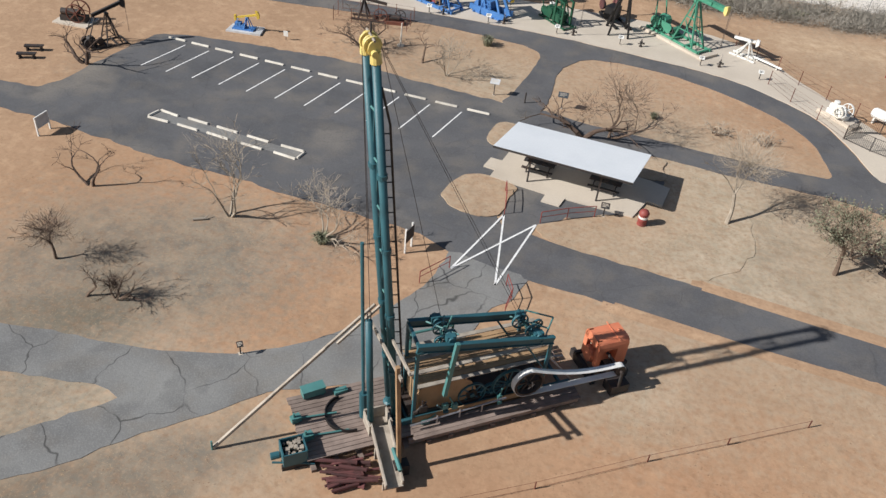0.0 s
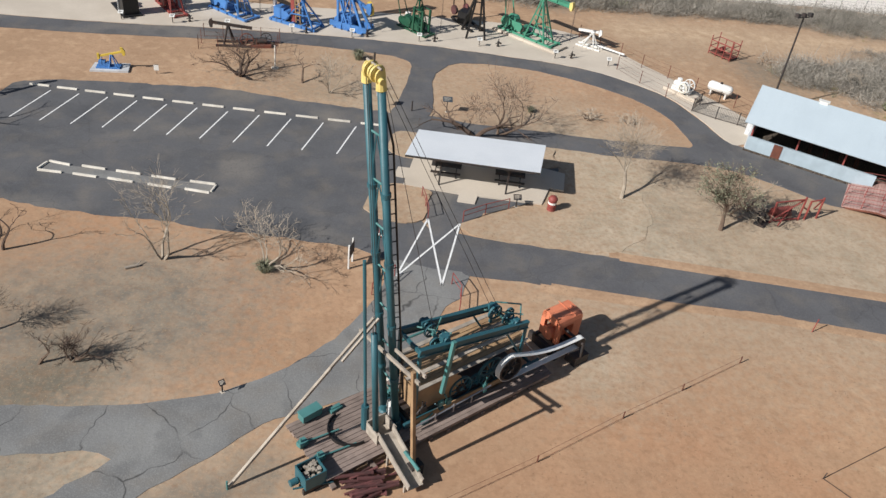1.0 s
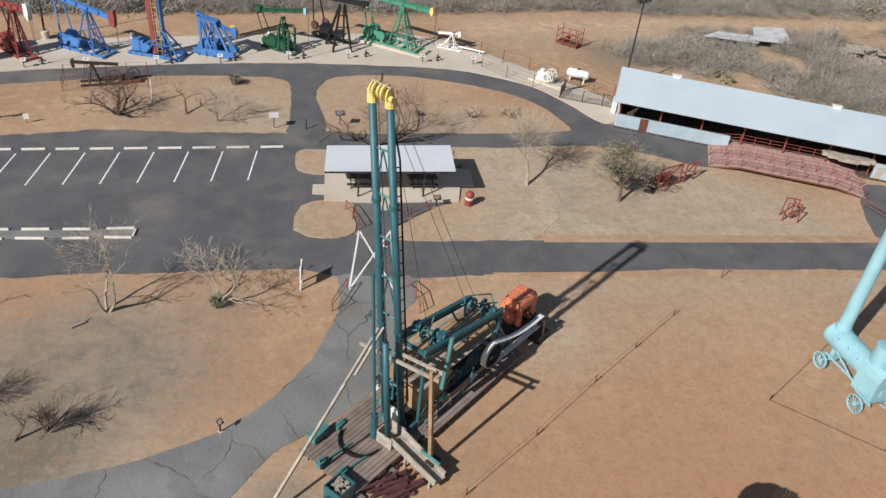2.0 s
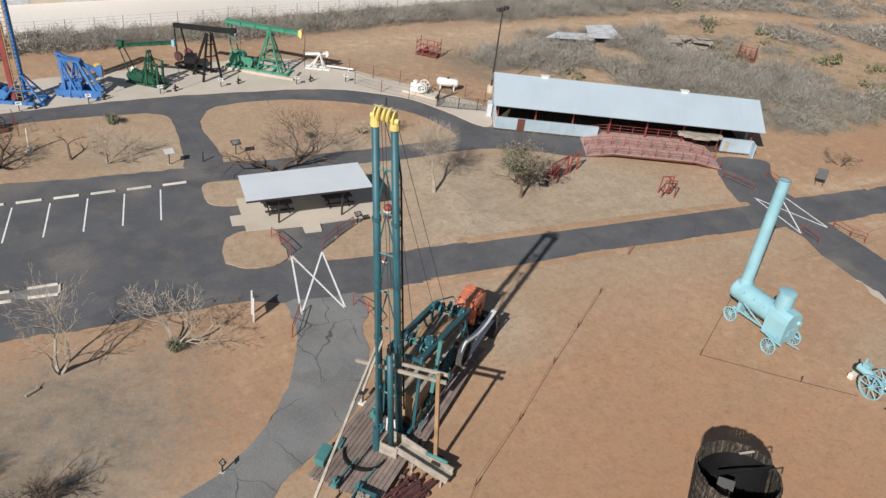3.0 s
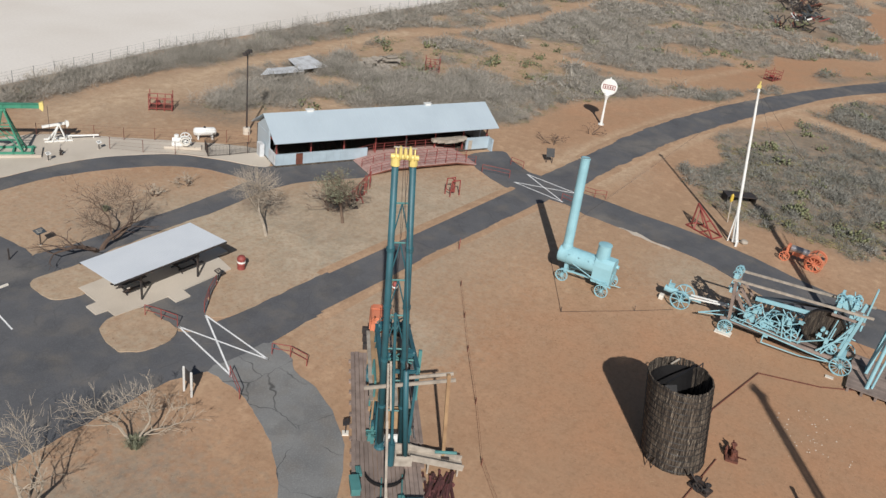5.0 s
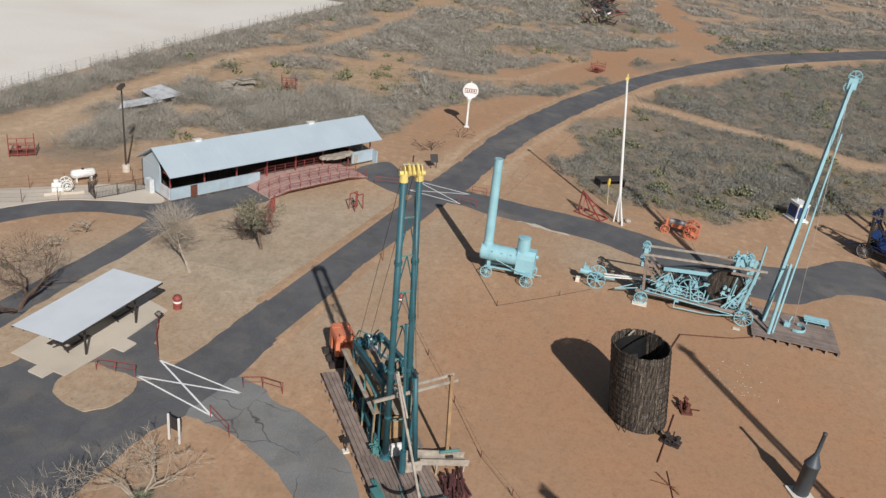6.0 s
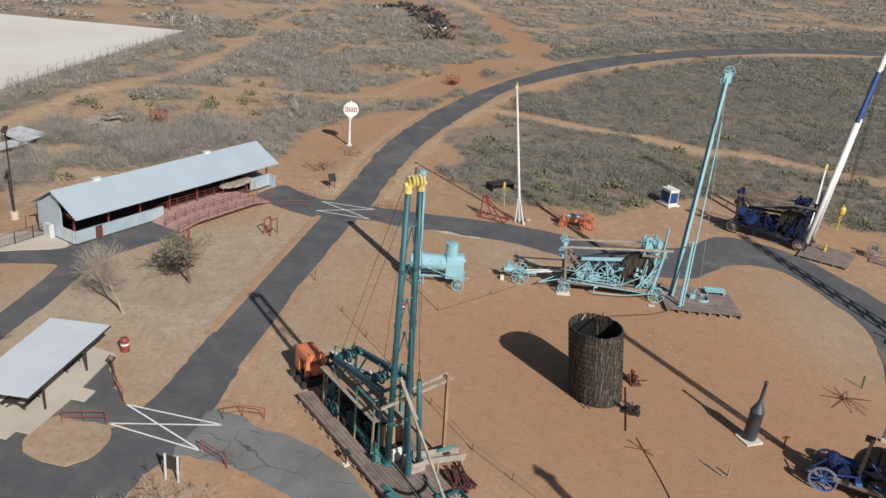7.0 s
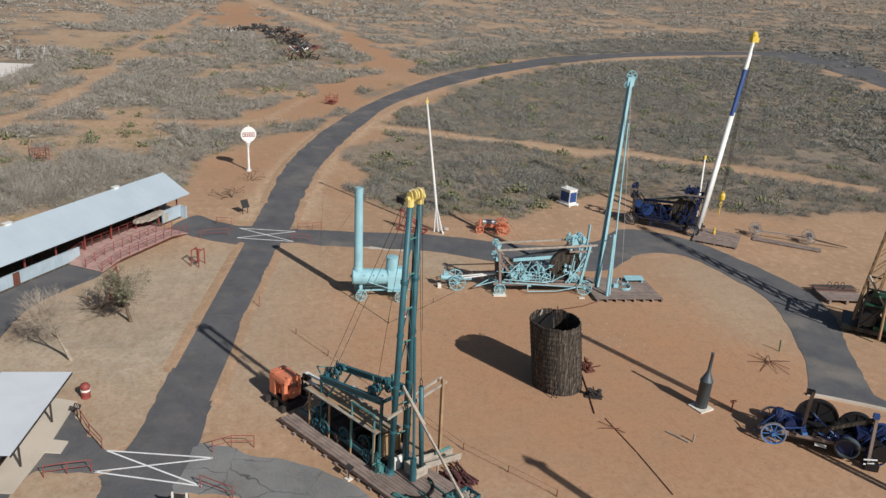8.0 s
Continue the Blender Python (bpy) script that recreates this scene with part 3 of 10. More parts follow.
# pale trodden dust on the lanes and the road's shoulders
shoulder = np.clip(1.0 - np.abs(to_line(gX, gY, ROAD_MID) - 3.4) / 1.6, 0.0, 0.75) * (gX > 52)
tracks = np.clip(1.5 - to_line(gX, gY, LANES[0][0]) / 1.6, 0.0, 1.0) * np.where(gX < 100, 1.0, 0.3)
tracks = np.maximum(tracks, 0.5 * np.clip(1.4 - to_line(gX, gY, LANES[1][0]) / 1.2, 0.0, 1.0))
tracks = np.maximum(tracks, 0.15 * np.clip(1.5 - to_line(gX, gY, LANES[6][0]) / 1.6, 0.0, 1.0))
tracks = np.maximum(tracks, 0.6 * np.clip(1.6 - to_line(gX, gY, LANES[6][0]) / 1.8, 0.0, 1.0) * (gX > 86))
tracks = np.maximum(tracks, 0.8 * np.clip(1.5 - to_line(gX, gY, LANES[3][0]) / 3.0, 0.0, 1.0) * (gX > 270))
tracks = np.maximum(tracks, 0.7 * np.clip(1.3 - to_line(gX, gY, LANES[2][0]) / 3.4, 0.0, 1.0))
open_field = 0.5 * scrub_at(gX, gY) * north_side(gX, gY) * np.clip(0.75 - 0.9 * patchy, 0.25, 1.0) * (gX > 40)
dusty = np.maximum(np.maximum(shoulder, tracks), open_field)
dust_layer.data.foreach_set("color", np.stack([dusty, dusty, dusty, one], 1).ravel())
ground = tagged(new("ground", ground_mesh), "orange sandy bare soil with dry grass and scrub litter", "ground", kind="structure")

# ---- setting: paving ----
sheet("caliche_lot", [(-160, 107.5), (0, 109), (54, 111), (108, 107), (168, 100.5), (168, 150), (150, 330), (-160, 330)], "caliche", 0.02, "white crushed caliche lot beyond a wire fence", smooth=False, rough=0)
sheet("road", [p for p in curve_through(ROAD_N, 5)] + [p for p in curve_through(ROAD_S, 5)][::-1], "road", 0.040, "dark asphalt road curving away through scrub", smooth=False, rough=0.1, category="road")
LOT = [(-29.4, 74.7), (-15.0, 75.6), (-9.3, 74.6), (0.3, 73.4), (4.5, 73.0), (5.4, 69.9), (13.0, 67.6), (12.6, 64), (6.5, 62.8), (2.6, 57.2), (6.5, 55.2), (6.2, 51.9), (0.3, 52.7), (-2.7, 53.9), (-6.7, 54.4), (-11.1, 54.9), (-16.3, 55.5), (-20.5, 55.9), (-25.4, 56.7), (-30.6, 57.7), (-35.4, 58.0), (-60, 58.6), (-95, 60), (-95, 64), (-60, 62.6), (-38.0, 61.7), (-34.4, 62.6), (-33.3, 66.6), (-31.8, 72.3)]
sheet("parking_lot", LOT, "lot", 0.030, "worn grey asphalt parking lot with dusty patches", rough=0.15, steps=4)
sheet("ring_road", [(-95, 86.6), (-60, 87.3), (-30.4, 87.7), (-20.5, 88.3), (-10, 88.8), (1.2, 88.6), (6.9, 88.0), (11.7, 87.3), (18.6, 86.0), (23.0, 83.7), (26.6, 80.6), (28.6, 76.5), (29.6, 73.4), (30.4, 72.3), (31.4, 71.6), (35.5, 69.0), (39.9, 66.3), (36.6, 62.8), (32.3, 65.5), (28.8, 67.5), (25.5, 68.2), (21.8, 68.5), (18.0, 68.7), (12.9, 69.4), (4.6, 69.9), (3.6, 73.1), (7.6, 72.4), (11.9, 72.1), (17.9, 71.4), (24.4, 71.0), (26.3, 71.2), (26.3, 73.1), (25.5, 76.5), (23.0, 79.8), (17.2, 83.3), (12.0, 84.9), (6.8, 84.8), (4.8, 83.0), (3.9, 80.2), (3.5, 73.4), (0.2, 73.4), (0.7, 75.5), (1.9, 83.2), (0.6, 85.0), (-1.7, 85.6), (-12, 86.3), (-30, 84.9), (-60, 84.3), (-95, 83.6)], "road", 0.036, "dark asphalt drive looping round dirt islands", steps=4, rough=0.07, category="road")
PATH_L = [(0.3, 53.4), (0.2, 51.7), (-0.4, 48.8), (-1.6, 46.8), (-3.2, 44.4), (-5.1, 42.5), (-7.1, 41.2), (-9.4, 40.0), (-13.5, 39.2), (-18.5, 38.8), (-26, 38.0), (-45, 36), (-90, 31), (-150, 24)]
PATH_R = [(5.8, 52.2), (5.0, 49.6), (3.7, 47.4), (2.4, 44.4), (0.2, 41.8), (-2.1, 40.1), (-5.3, 38.6), (-7.5, 36.8), (-10.6, 34.0), (-13.2, 31.4), (-15.3, 29.9), (-22, 25.5), (-40, 15), (-80, -7), (-130, -35)]
sheet("cracked_path", curve_through(PATH_L, 4) + [(-150, 21.2), (-90, 28.2), (-45, 33.2), (-24, 35.2), (-19.1, 35.6), (-16.3, 36.0), (-13.4, 36.1), (-12.8, 35.8), (-13.9, 34.5), (-16.7, 32.1), (-24, 27.6), (-42, 18), (-82, -4), (-132, -32)] + curve_through(PATH_R, 4)[::-1], "path", 0.026, "pale cracked asphalt path forking beside a drilling platform", smooth=False, rough=0.12)
sheet("yard_path", [(45.2, 46.2), (44.8, 43.6), (43.8, 41.0), (43.1, 36.4), (42.4, 32.0), (41.5, 28.0), (39.8, 24.8), (37.6, 20.5), (35.6, 15), (35.4, 10), (37.6, 7.0), (40.0, 4.2), (40.6, 0.8), (39.4, -1.8), (35.7, -3.2), (31.5, -4.2), (27.6, -4.8), (22.6, -3.8), (16.4, -1.5), (12.4, 0.3), (8.2, 2.9), (7.2, 1.6), (6.0, -0.4), (4.6, -2.6), (1.0, -8.0), (-14, -30), (-40, -72), (-36, -75), (-10, -33), (3.0, -9.4), (6.4, -2.9), (11.2, -4.3), (15.6, -6.2), (22.3, -9.6), (28.7, -10.8), (33.6, -9.7), (38.2, -8.3), (44.5, -5.6), (48.0, -1.8), (49.2, 2.6), (45.2, 6.9), (43.6, 11.0), (43.4, 15.5), (44.6, 20.4), (45.9, 23.4), (47.2, 27.2), (47.9, 31.5), (48.3, 36), (48.9, 40), (49.3, 44.0), (49.0, 46.5)], "lot", 0.026, "dark asphalt footpath looping past the old machines", steps=4, rough=0.1)
sheet("ramp_path", [(47.0, 55.2), (44.6, 51.2), (45.0, 49.2), (50.0, 48.4), (50.6, 50.4), (52.5, 53.2), (54.5, 55.5), (50, 58)], "lot", 0.026, "dark asphalt footpath up to the shed ramp", steps=4, rough=0.08)
APRON = [(-95, 86.8), (-60, 87.4), (-30.4, 87.8), (-20.5, 88.4), (-10, 88.9), (1.2, 88.7), (6.9, 88.1), (11.7, 87.4), (18.6, 86.1), (23.0, 83.8), (26.7, 80.7), (28.7, 76.6), (29.7, 73.5), (30.7, 72.0), (33.2, 74.0), (33.4, 77.5), (29, 84), (25.6, 88.4), (22.6, 92.4), (18, 95.6), (8, 96.4), (-10, 96.2), (-33, 95.6), (-95, 95)]
sheet("concrete_apron", APRON, "concrete", 0.046, "pale concrete apron under a row of pump jacks", steps=3, rough=0.05)

# slab of the picnic shelter, with its stepped edge
slab = Geo().prism([(1.2, 61.9), (1.4, 62.9), (0.5, 63.1), (0.8, 64.4), (1.7, 64.3), (2.2, 66.8), (12.6, 65.6), (14.1, 65.0), (13.6, 62.5), (12.5, 62.7), (11.6, 60.4), (6.8, 60.95), (6.5, 59.9), (5.2, 60.1), (5.4, 61.1)], 0.0, 0.14)
solid("shelter_slab", slab, "concrete", "pale concrete slab under the picnic shelter", "slab", kind="structure")
sheet("branch_road", [(262, -148), (237, -152), (209, -149), (181, -143), (150, -130), (142, -140), (180, -160), (222, -176), (246, -185), (280, -206)], "road", 0.034, "dark asphalt branch road joining at a bend", steps=4, rough=0.3, category="road")
kerb = thing("kerb", "pale concrete kerb closing the end of the footpath", "kerb", 0, 0, 0, 0, "", "structure")
for a, b in zip([(8.0, 3.3), (7.0, 1.4), (5.8, -0.7), (4.3, -3.0), (2.6, -5.6)], [(7.0, 1.4), (5.8, -0.7), (4.3, -3.0), (2.6, -5.6), (0.8, -8.2)]):
    part("kerbstone", Geo().bar((a[0], a[1], 0.09), (b[0], b[1], 0.09), 0.34, 0.18), "concrete", kerb)
for cx, cy, a, b in ((42.75, 34.6, 0.22, 2.8),):
    sheet("dust_patch", [(cx + a * math.cos(k) + 0.24 * math.sin(k) * b, cy + b * math.sin(k)) for k in np.linspace(0, 2 * math.pi, 13)[:-1]], "concrete", 0.033, "pale dusty patch at the footpath edge", steps=3, rough=0.3, thick=0.02)


def drift(line, z, label, reach=0.4, side=1):
    """Sand blown over the edge of the paving: a ragged tongue-edged ribbon."""
    pts = [Vector(q) for q in finer(curve_through(line, 5), 0.35)[:-1]]
    g = Geo()
    rim = []
    for i, c in enumerate(pts):
        d = (pts[min(i + 1, len(pts) - 1)] - pts[max(i - 1, 0)]).normalized()
        n = Vector((-d.y, d.x)) * side
        w = max(0.02, reach * (0.5 + 1.3 * noise.noise((c.x * 0.5, c.y * 0.5, 4.4)) + 0.8 * noise.noise((c.x * 2.3, c.y * 2.3, 7.1))))
        rim.append(((c + n * w, z), (c - n * 0.12, z + 0.003), (c - n * 0.75, 0.004)))
    g.add([(q.x, q.y, zz) for row in rim for q, zz in row], [(3 * i + k, 3 * i + k + 1, 3 * i + k + 4, 3 * i + k + 3)[::-side] for i in range(len(rim) - 1) for k in (0, 1)])
    return solid("sand_drift", g, "soil", label, "sand", kind="stuff")


drift([p for p in ROAD_N if 14 < p[0] < 45], 0.046, "pale sand blown over the road's edge", 0.18, -1)
drift([p for p in ROAD_N if 59 < p[0] < 155], 0.046, "pale sand blown over the road's edge", 0.26, -1)
drift([p for p in ROAD_S if 10 < p[0] < 44], 0.046, "pale sand blown over the road's edge", 0.18)
drift([p for p in ROAD_S if 52 < p[0] < 161], 0.046, "pale sand blown over the road's edge", 0.26)

# ---- parking marks ----

def wheel_stop(ax, ay, bx, by, z, label, group):
    """A low concrete stop with a sloped cross-section, lying on the asphalt."""
    d = Vector((bx - ax, by - ay, 0))
    L = d.length
    g = Geo()
    prof = [(-0.08, 0), (0.08, 0), (0.055, 0.13), (-0.055, 0.13)]
    pts = [(x, y, zz) for x in (0.0, L) for y, zz in prof]
    g.add(pts, [(0, 1, 2, 3), (7, 6, 5, 4), (0, 4, 5, 1), (1, 5, 6, 2), (2, 6, 7, 3), (3, 7, 4, 0)])
    return solid("wheel_stop", g, "curb", label, "wheel stop", pose(ax, ay, z, 0, 0, math.degrees(math.atan2(d.y, d.x))), group)


for i in range(12):
    s = Vector((-30.05 + (2.27 * i + 0.0221 * i * i), 73.68 - 0.235 * i - 0.0005 * i * i))
    e = s + Vector((1.62 + 0.022 * i, -0.13))
    wheel_stop(s.x, s.y, e.x, e.y, 0.03, "pale concrete wheel stop at a parking bay", "wheel stops of the parking bays")
    if i:
        a = s + Vector((-0.35, -0.55))
        b = s + Vector((-1.64 - 0.02 * (11 - i), -5.2 - 0.02 * (11 - i)))
        d = (b - a).normalized()
        nrm = Vector((-d.y, d.x)) * 0.055
        solid("bay_line", Geo().prism([tuple(a + nrm), tuple(a - nrm), tuple(b - nrm), tuple(b + nrm)], 0.030, 0.036), "line", "white painted parking bay line on asphalt", "road marking", group="parking bay lines", kind="structure")


def stripe(a, b, z, w=0.13):
    a, b = Vector(a), Vector(b)
    d = (b - a).normalized()
    nrm = Vector((-d.y, d.x)) * (w / 2)
    return Geo().prism([tuple(a + nrm), tuple(a - nrm), tuple(b - nrm), tuple(b + nrm)], z - 0.004, z)


for qa, qb, qc, qd in (((3.0, 57.7), (5.27, 57.28), (0.81, 50.95), (3.74, 50.27)), ((46.4, 50.4), (49.7, 50.2), (45.1, 44.1), (48.5, 43.7))):
    crossing = thing("crossing_marks", "white painted bow-tie crossing marks on dark asphalt", "road marking", kind="structure")
    for k, (a, b) in enumerate(((qa, qc), (qb, qd), (qa, qd), (qb, qc))):
        part("stripe", stripe(a, b, 0.052 + 0.004 * (k == 3)), "line", crossing)


# ---- parking island, dirt islands ----
ISLAND_STOPS = [((-24.9, 60.7), (-23.2, 60.55)), ((-24.5, 61.95), (-22.95, 61.6)), ((-22.4, 60.5), (-20.7, 60.25)), ((-22.1, 61.6), (-20.4, 61.35)), ((-19.9, 60.2), (-18.1, 59.9)), ((-19.6, 61.25), (-17.85, 61.0)),
                ((-17.0, 59.75), (-15.3, 59.5)), ((-17.0, 60.85), (-15.25, 60.6)), ((-14.35, 59.45), (-12.6, 59.15)), ((-14.2, 60.5), (-12.4, 60.3)), ((-24.95, 60.85), (-24.6, 61.8)), ((-12.5, 59.3), (-12.3, 60.15))]
for (ax, ay), (bx, by) in ISLAND_STOPS:
    wheel_stop(ax, ay, bx, by, 0.03, "pale concrete stop edging the parking lot's island", "stops of the parking island")
solid("island_fill", Geo().prism([(-24.7, 60.75), (-12.5, 59.3), (-12.3, 60.2), (-24.5, 61.8)], 0.0, 0.034), "path", "grey-brown dirt filling inside the parking island", "dirt", kind="structure")
sheet("dirt_island", [(-0.6, 61.5), (0.4, 62.0), (1.3, 61.9), (3.2, 61.4), (3.2, 60.5), (2.9, 59.1), (2.8, 57.6), (1.7, 56.9), (0.4, 57.0), (-0.6, 57.4), (-1.4, 58.1), (-1.6, 59.0)], "soil", 0.10, "tan bare dirt island beside the shelter slab", rough=0.1, thick=0.1, category="dirt")
sheet("dirt_island", [(1.0, 70.1), (0.0, 68.0), (0.3, 66.6), (2.2, 65.9), (5, 66.6), (13, 65.8), (13.6, 67.6), (13.0, 69.2), (5.0, 69.6)], "soil", 0.10, "tan bare dirt strip behind the picnic shelter", rough=0.1, thick=0.1, category="dirt")
sheet("dirt_patch", [(9.6, 59.9), (11.6, 60.5), (13.8, 62.4), (14.4, 65.2), (13.4, 67.4), (18, 66.6), (20, 60), (16, 55.0), (8.4, 55.6), (6.6, 55.9), (5.5, 56.6), (5.6, 57.4), (7.4, 58.6)], "soil", 0.034, "tan dirt with dry grass beside the shelter", rough=0.2, category="dirt")
sheet("shelter_walk", [(2.6, 61.8), (5.6, 61.4), (8.8, 61.3), (11.2, 60.9), (9.6, 60.05), (7.5, 58.85), (5.8, 57.6), (5.3, 56.9), (4.6, 55.8), (3.2, 56.6), (2.9, 58.2), (3.1, 60.0)], "lot", 0.033, "short asphalt walk up to the shelter slab", steps=3, rough=0.06)

# ---- shed ----
SHED_RZ = math.degrees(math.atan2(-14.5, 23.3))
shed = thing("open_shed", "long open-sided shed with pale metal roof and red posts", "shed", 31.2, 71.5, 0, SHED_RZ)
EV, RG, BK = (-1.3, 3.05), (2.45, 5.1), (6.2, 2.95)
for k, (a, b) in enumerate(((EV, RG), (RG, BK))):
    roof = part("roof", Geo().panel((-0.6, a[0], a[1]), (27.2, a[0], a[1]), (27.2, b[0], b[1]), (-0.6, b[0], b[1]), 0.06), "zinc", shed, "pale grey metal roof sheet")
    for i in range(30):
        x = -0.55 + i * 0.955
        d = Vector((0, b[0] - a[0], b[1] - a[1])).normalized()
        nrm = Vector((0, -d.z, d.y)) * 0.002
        part("seam", Geo().bar(Vector((x, *a)) + nrm, Vector((x, *b)) + nrm, 0.03, 0.026), "zinc", roof)
for x in (4.6, 19.2):
    part("vent", Geo().box((x, 2.5, 5.12), (0.7, 0.4, 0.22)).bar((x - 0.45, 2.5, 5.26), (x + 0.45, 2.5, 5.26), 0.5, 0.05), "white", shed, "white ridge vent")
# The floor's dark colour stands for deep shade under the roof.
part("floor", Geo().box((13.4, 2.6, 0.08), (27.0, 5.8, 0.16)), "darkwood", shed, "floor coloured dark for the shed's deep shade")
low = part("front_wall", Geo().box((5.3, 0.0, 0.68), (10.6, 0.2, 1.36)), "tin", shed, "low pale tin-clad wall")
for i in range(13):
    part("tin_panel", Geo().box((0.42 + i * 0.815, -0.112, 0.68), (0.80, 0.024, 1.34)), "tin", low)
# Interior shade is put into the rear wall's dark timber colour.
part("rear_wall", Geo().box((13.4, 5.6, 1.45), (27.0, 0.15, 2.9)), "darkwood", shed, "rear wall coloured dark for the interior shade")
part("end_wall", Geo().box((0.0, 3.7, 1.45), (0.15, 3.6, 2.9)).extrude([(1.9, 2.9), (5.6, 2.9), (2.45, 4.9)], (-0.05, 0, 0), (0, 1, 0), (0, 0, 1), (0.1, 0, 0)), "zinc", shed)
part("end_wall", Geo().box((26.8, 3.7, 1.45), (0.15, 3.6, 2.9)).extrude([(-0.6, 3.2), (5.6, 2.9), (2.45, 4.9)], (26.8, 0, 0), (0, 1, 0), (0, 0, 1), (0.1, 0, 0)), "stone", shed)
part("low_end_wall", Geo().box((0.0, 0.95, 0.68), (0.2, 1.8, 1.36)), "stone", shed)
part("office_wall", Geo().box((25.2, -0.1, 0.85), (3.3, 0.2, 1.5)).box((26.8, -0.5, 0.75), (0.2, 1.0, 1.5)), "tin", shed, "white painted block wall")
part("door", Geo().box((2.6, -0.14, 0.72), (0.75, 0.08, 1.3)), "rust", shed, "brown wooden door")
part("door", Geo().box((24.1, -0.22, 0.75), (0.5, 0.08, 1.1)), "oldwood", shed, "tan shutter")
part("utility_box", Geo().box((-0.45, 3.4, 0.75), (0.5, 1.0, 1.4)), "stone", shed, "grey metal cabinet")
for i in range(8):
    x = min(26.6, 0.15 + i * 3.85)
    post = part("post", Geo().bar((x, 0.2, 0.1), (x, 0.2, 3.45), 0.13, 0.13), "red", shed, "dull red post")
    part("brace", Geo().bar((x, 0.2, 2.5), (x - 0.7, 0.2, 3.3), 0.09, 0.09), "red", post)
    part("brace", Geo().bar((x, 0.2, 2.5), (x + 0.7, 0.2, 3.3), 0.09, 0.09), "red", post)
part("eave_beam", Geo().bar((-0.3, 0.2, 3.5), (27, 0.2, 3.5), 0.12, 0.2), "red", shed)
boat = Geo()
for a, b, w in ((0, 0.5, 0.25), (0.5, 1.4, 0.5), (1.4, 3.2, 0.62), (3.2, 4.1, 0.5), (4.1, 4.6, 0.25)):
    boat.box(((a + b) / 2, 0, 0.22 + 0.05 * abs((a + b) / 2 - 2.3)), (b - a, w * 2, 0.35))
solid("long_boat", boat, "oldwood", "pale old wooden boat stored under the shed roof", "boat", shed.matrix_basis @ pose(18.8, -0.2, 1.35))
for i in range(4):
    solid("barrel_hoop", Geo().ring((i * 1.3, 0, 0), (1, 0.2, 0), 0.55, 0.03, 14, 5), "rust", "rusty iron hoop standing in the shed", "hoop", shed.matrix_basis @ pose(5, 2.5, 0.72), "iron hoops")

# ---- ramp in front of the shed ----
ramp = thing("wooden_ramp", "red-brown plank ramp with dull red handrails before the shed", "ramp", 31.2, 71.5, 0, SHED_RZ)


def deck_z(x):
    return 0.08 + 0.5 * min(1.0, max(0.0, (x - 8.8) / 2.6), max(0.0, (22.4 - x) / 2.6)) if 8.8 < x < 22.4 else 0.08


ramp_board = mesh("board", Geo().box((0, -1.85, 0), (0.205, 5.3, 0.05)), "pinkwood")
for i in range(62):
    x = 8.95 + i * 0.22
    part("board", ramp_board, "pinkwood", ramp, m=pose(x, 0, deck_z(x) + 0.02))
for y in (-4.45, -2.5, -0.35):
    for a, b in ((8.9, 11.4), (11.4, 19.8), (19.8, 22.3)):
        part("joist", Geo().bar((a, y, deck_z(a) - 0.09), (b, y, deck_z(b) - 0.09), 0.1, 0.16), "rust", ramp)
for y in (-4.45, -2.4, 0.4):
    xs = [8.9 + k * 1.34 for k in range(11)]
    for x in xs:
        part("rail_post", Geo().bar((x, y, deck_z(x)), (x, y, deck_z(x) + 1.0), 0.05, 0.05), "red", ramp)
    for a, b in zip(xs, xs[1:]):
        for h in (0.98, 0.66, 0.34):
            part("rail", Geo().tube((a, y, deck_z(a) + h), (b, y, deck_z(b) + h), 0.02, n=5), "red", ramp)

# ---- picnic shelter ----
shelter = thing("picnic_shelter", "small picnic shelter with white corrugated roof on dark steel posts", "shelter", 0, 0, 0)
SW, SE, NE, NW = (Vector(p) for p in ((1.16, 61.76, 2.8), (11.03, 60.37, 2.86), (12.2, 65.29, 2.42), (2.26, 66.5, 2.36)))
roofg = Geo()
N = 120
ridge = []
for dz in (0.0, -0.02):
    for i in range(N + 1):
        up = Vector((0, 0, (0.006 if i % 2 else 0.0) + dz))
        ridge += [SW.lerp(SE, i / N) + up, NW.lerp(NE, i / N) + up]
K = 2 * (N + 1)
roofg.add(ridge, [(2 * i, 2 * i + 2, 2 * i + 3, 2 * i + 1) for i in range(N)] + [(K + 2 * i + 1, K + 2 * i + 3, K + 2 * i + 2, K + 2 * i) for i in range(N)] + [(2 * i, K + 2 * i, K + 2 * i + 2, 2 * i + 2) for i in range(N)] + [(2 * i + 1, 2 * i + 3, K + 2 * i + 3, K + 2 * i + 1) for i in range(N)])
part("roof", roofg, "roofwhite", shelter, "white corrugated roof sheet")
for a, b in ((SW, SE), (NW, NE)):
    part("fascia", Geo().bar(a + Vector((0, 0, -0.1)), b + Vector((0, 0, -0.1)), 0.06, 0.14), "iron", shelter)
for x, y in ((3.9, 62.15), (8.95, 61.45), (4.7, 65.6), (9.9, 64.9)):
    zt = 2.72 if y < 63.5 else 2.4
    post = part("post", Geo().bar((x, y, 0.1), (x, y, zt), 0.12, 0.12), "iron", shelter, "dark steel post")
    for sx in (-0.8, 0.8):
        part("brace", Geo().bar((x, y, zt - 0.75), (x + sx, y, zt - 0.06), 0.06, 0.06), "iron", post)
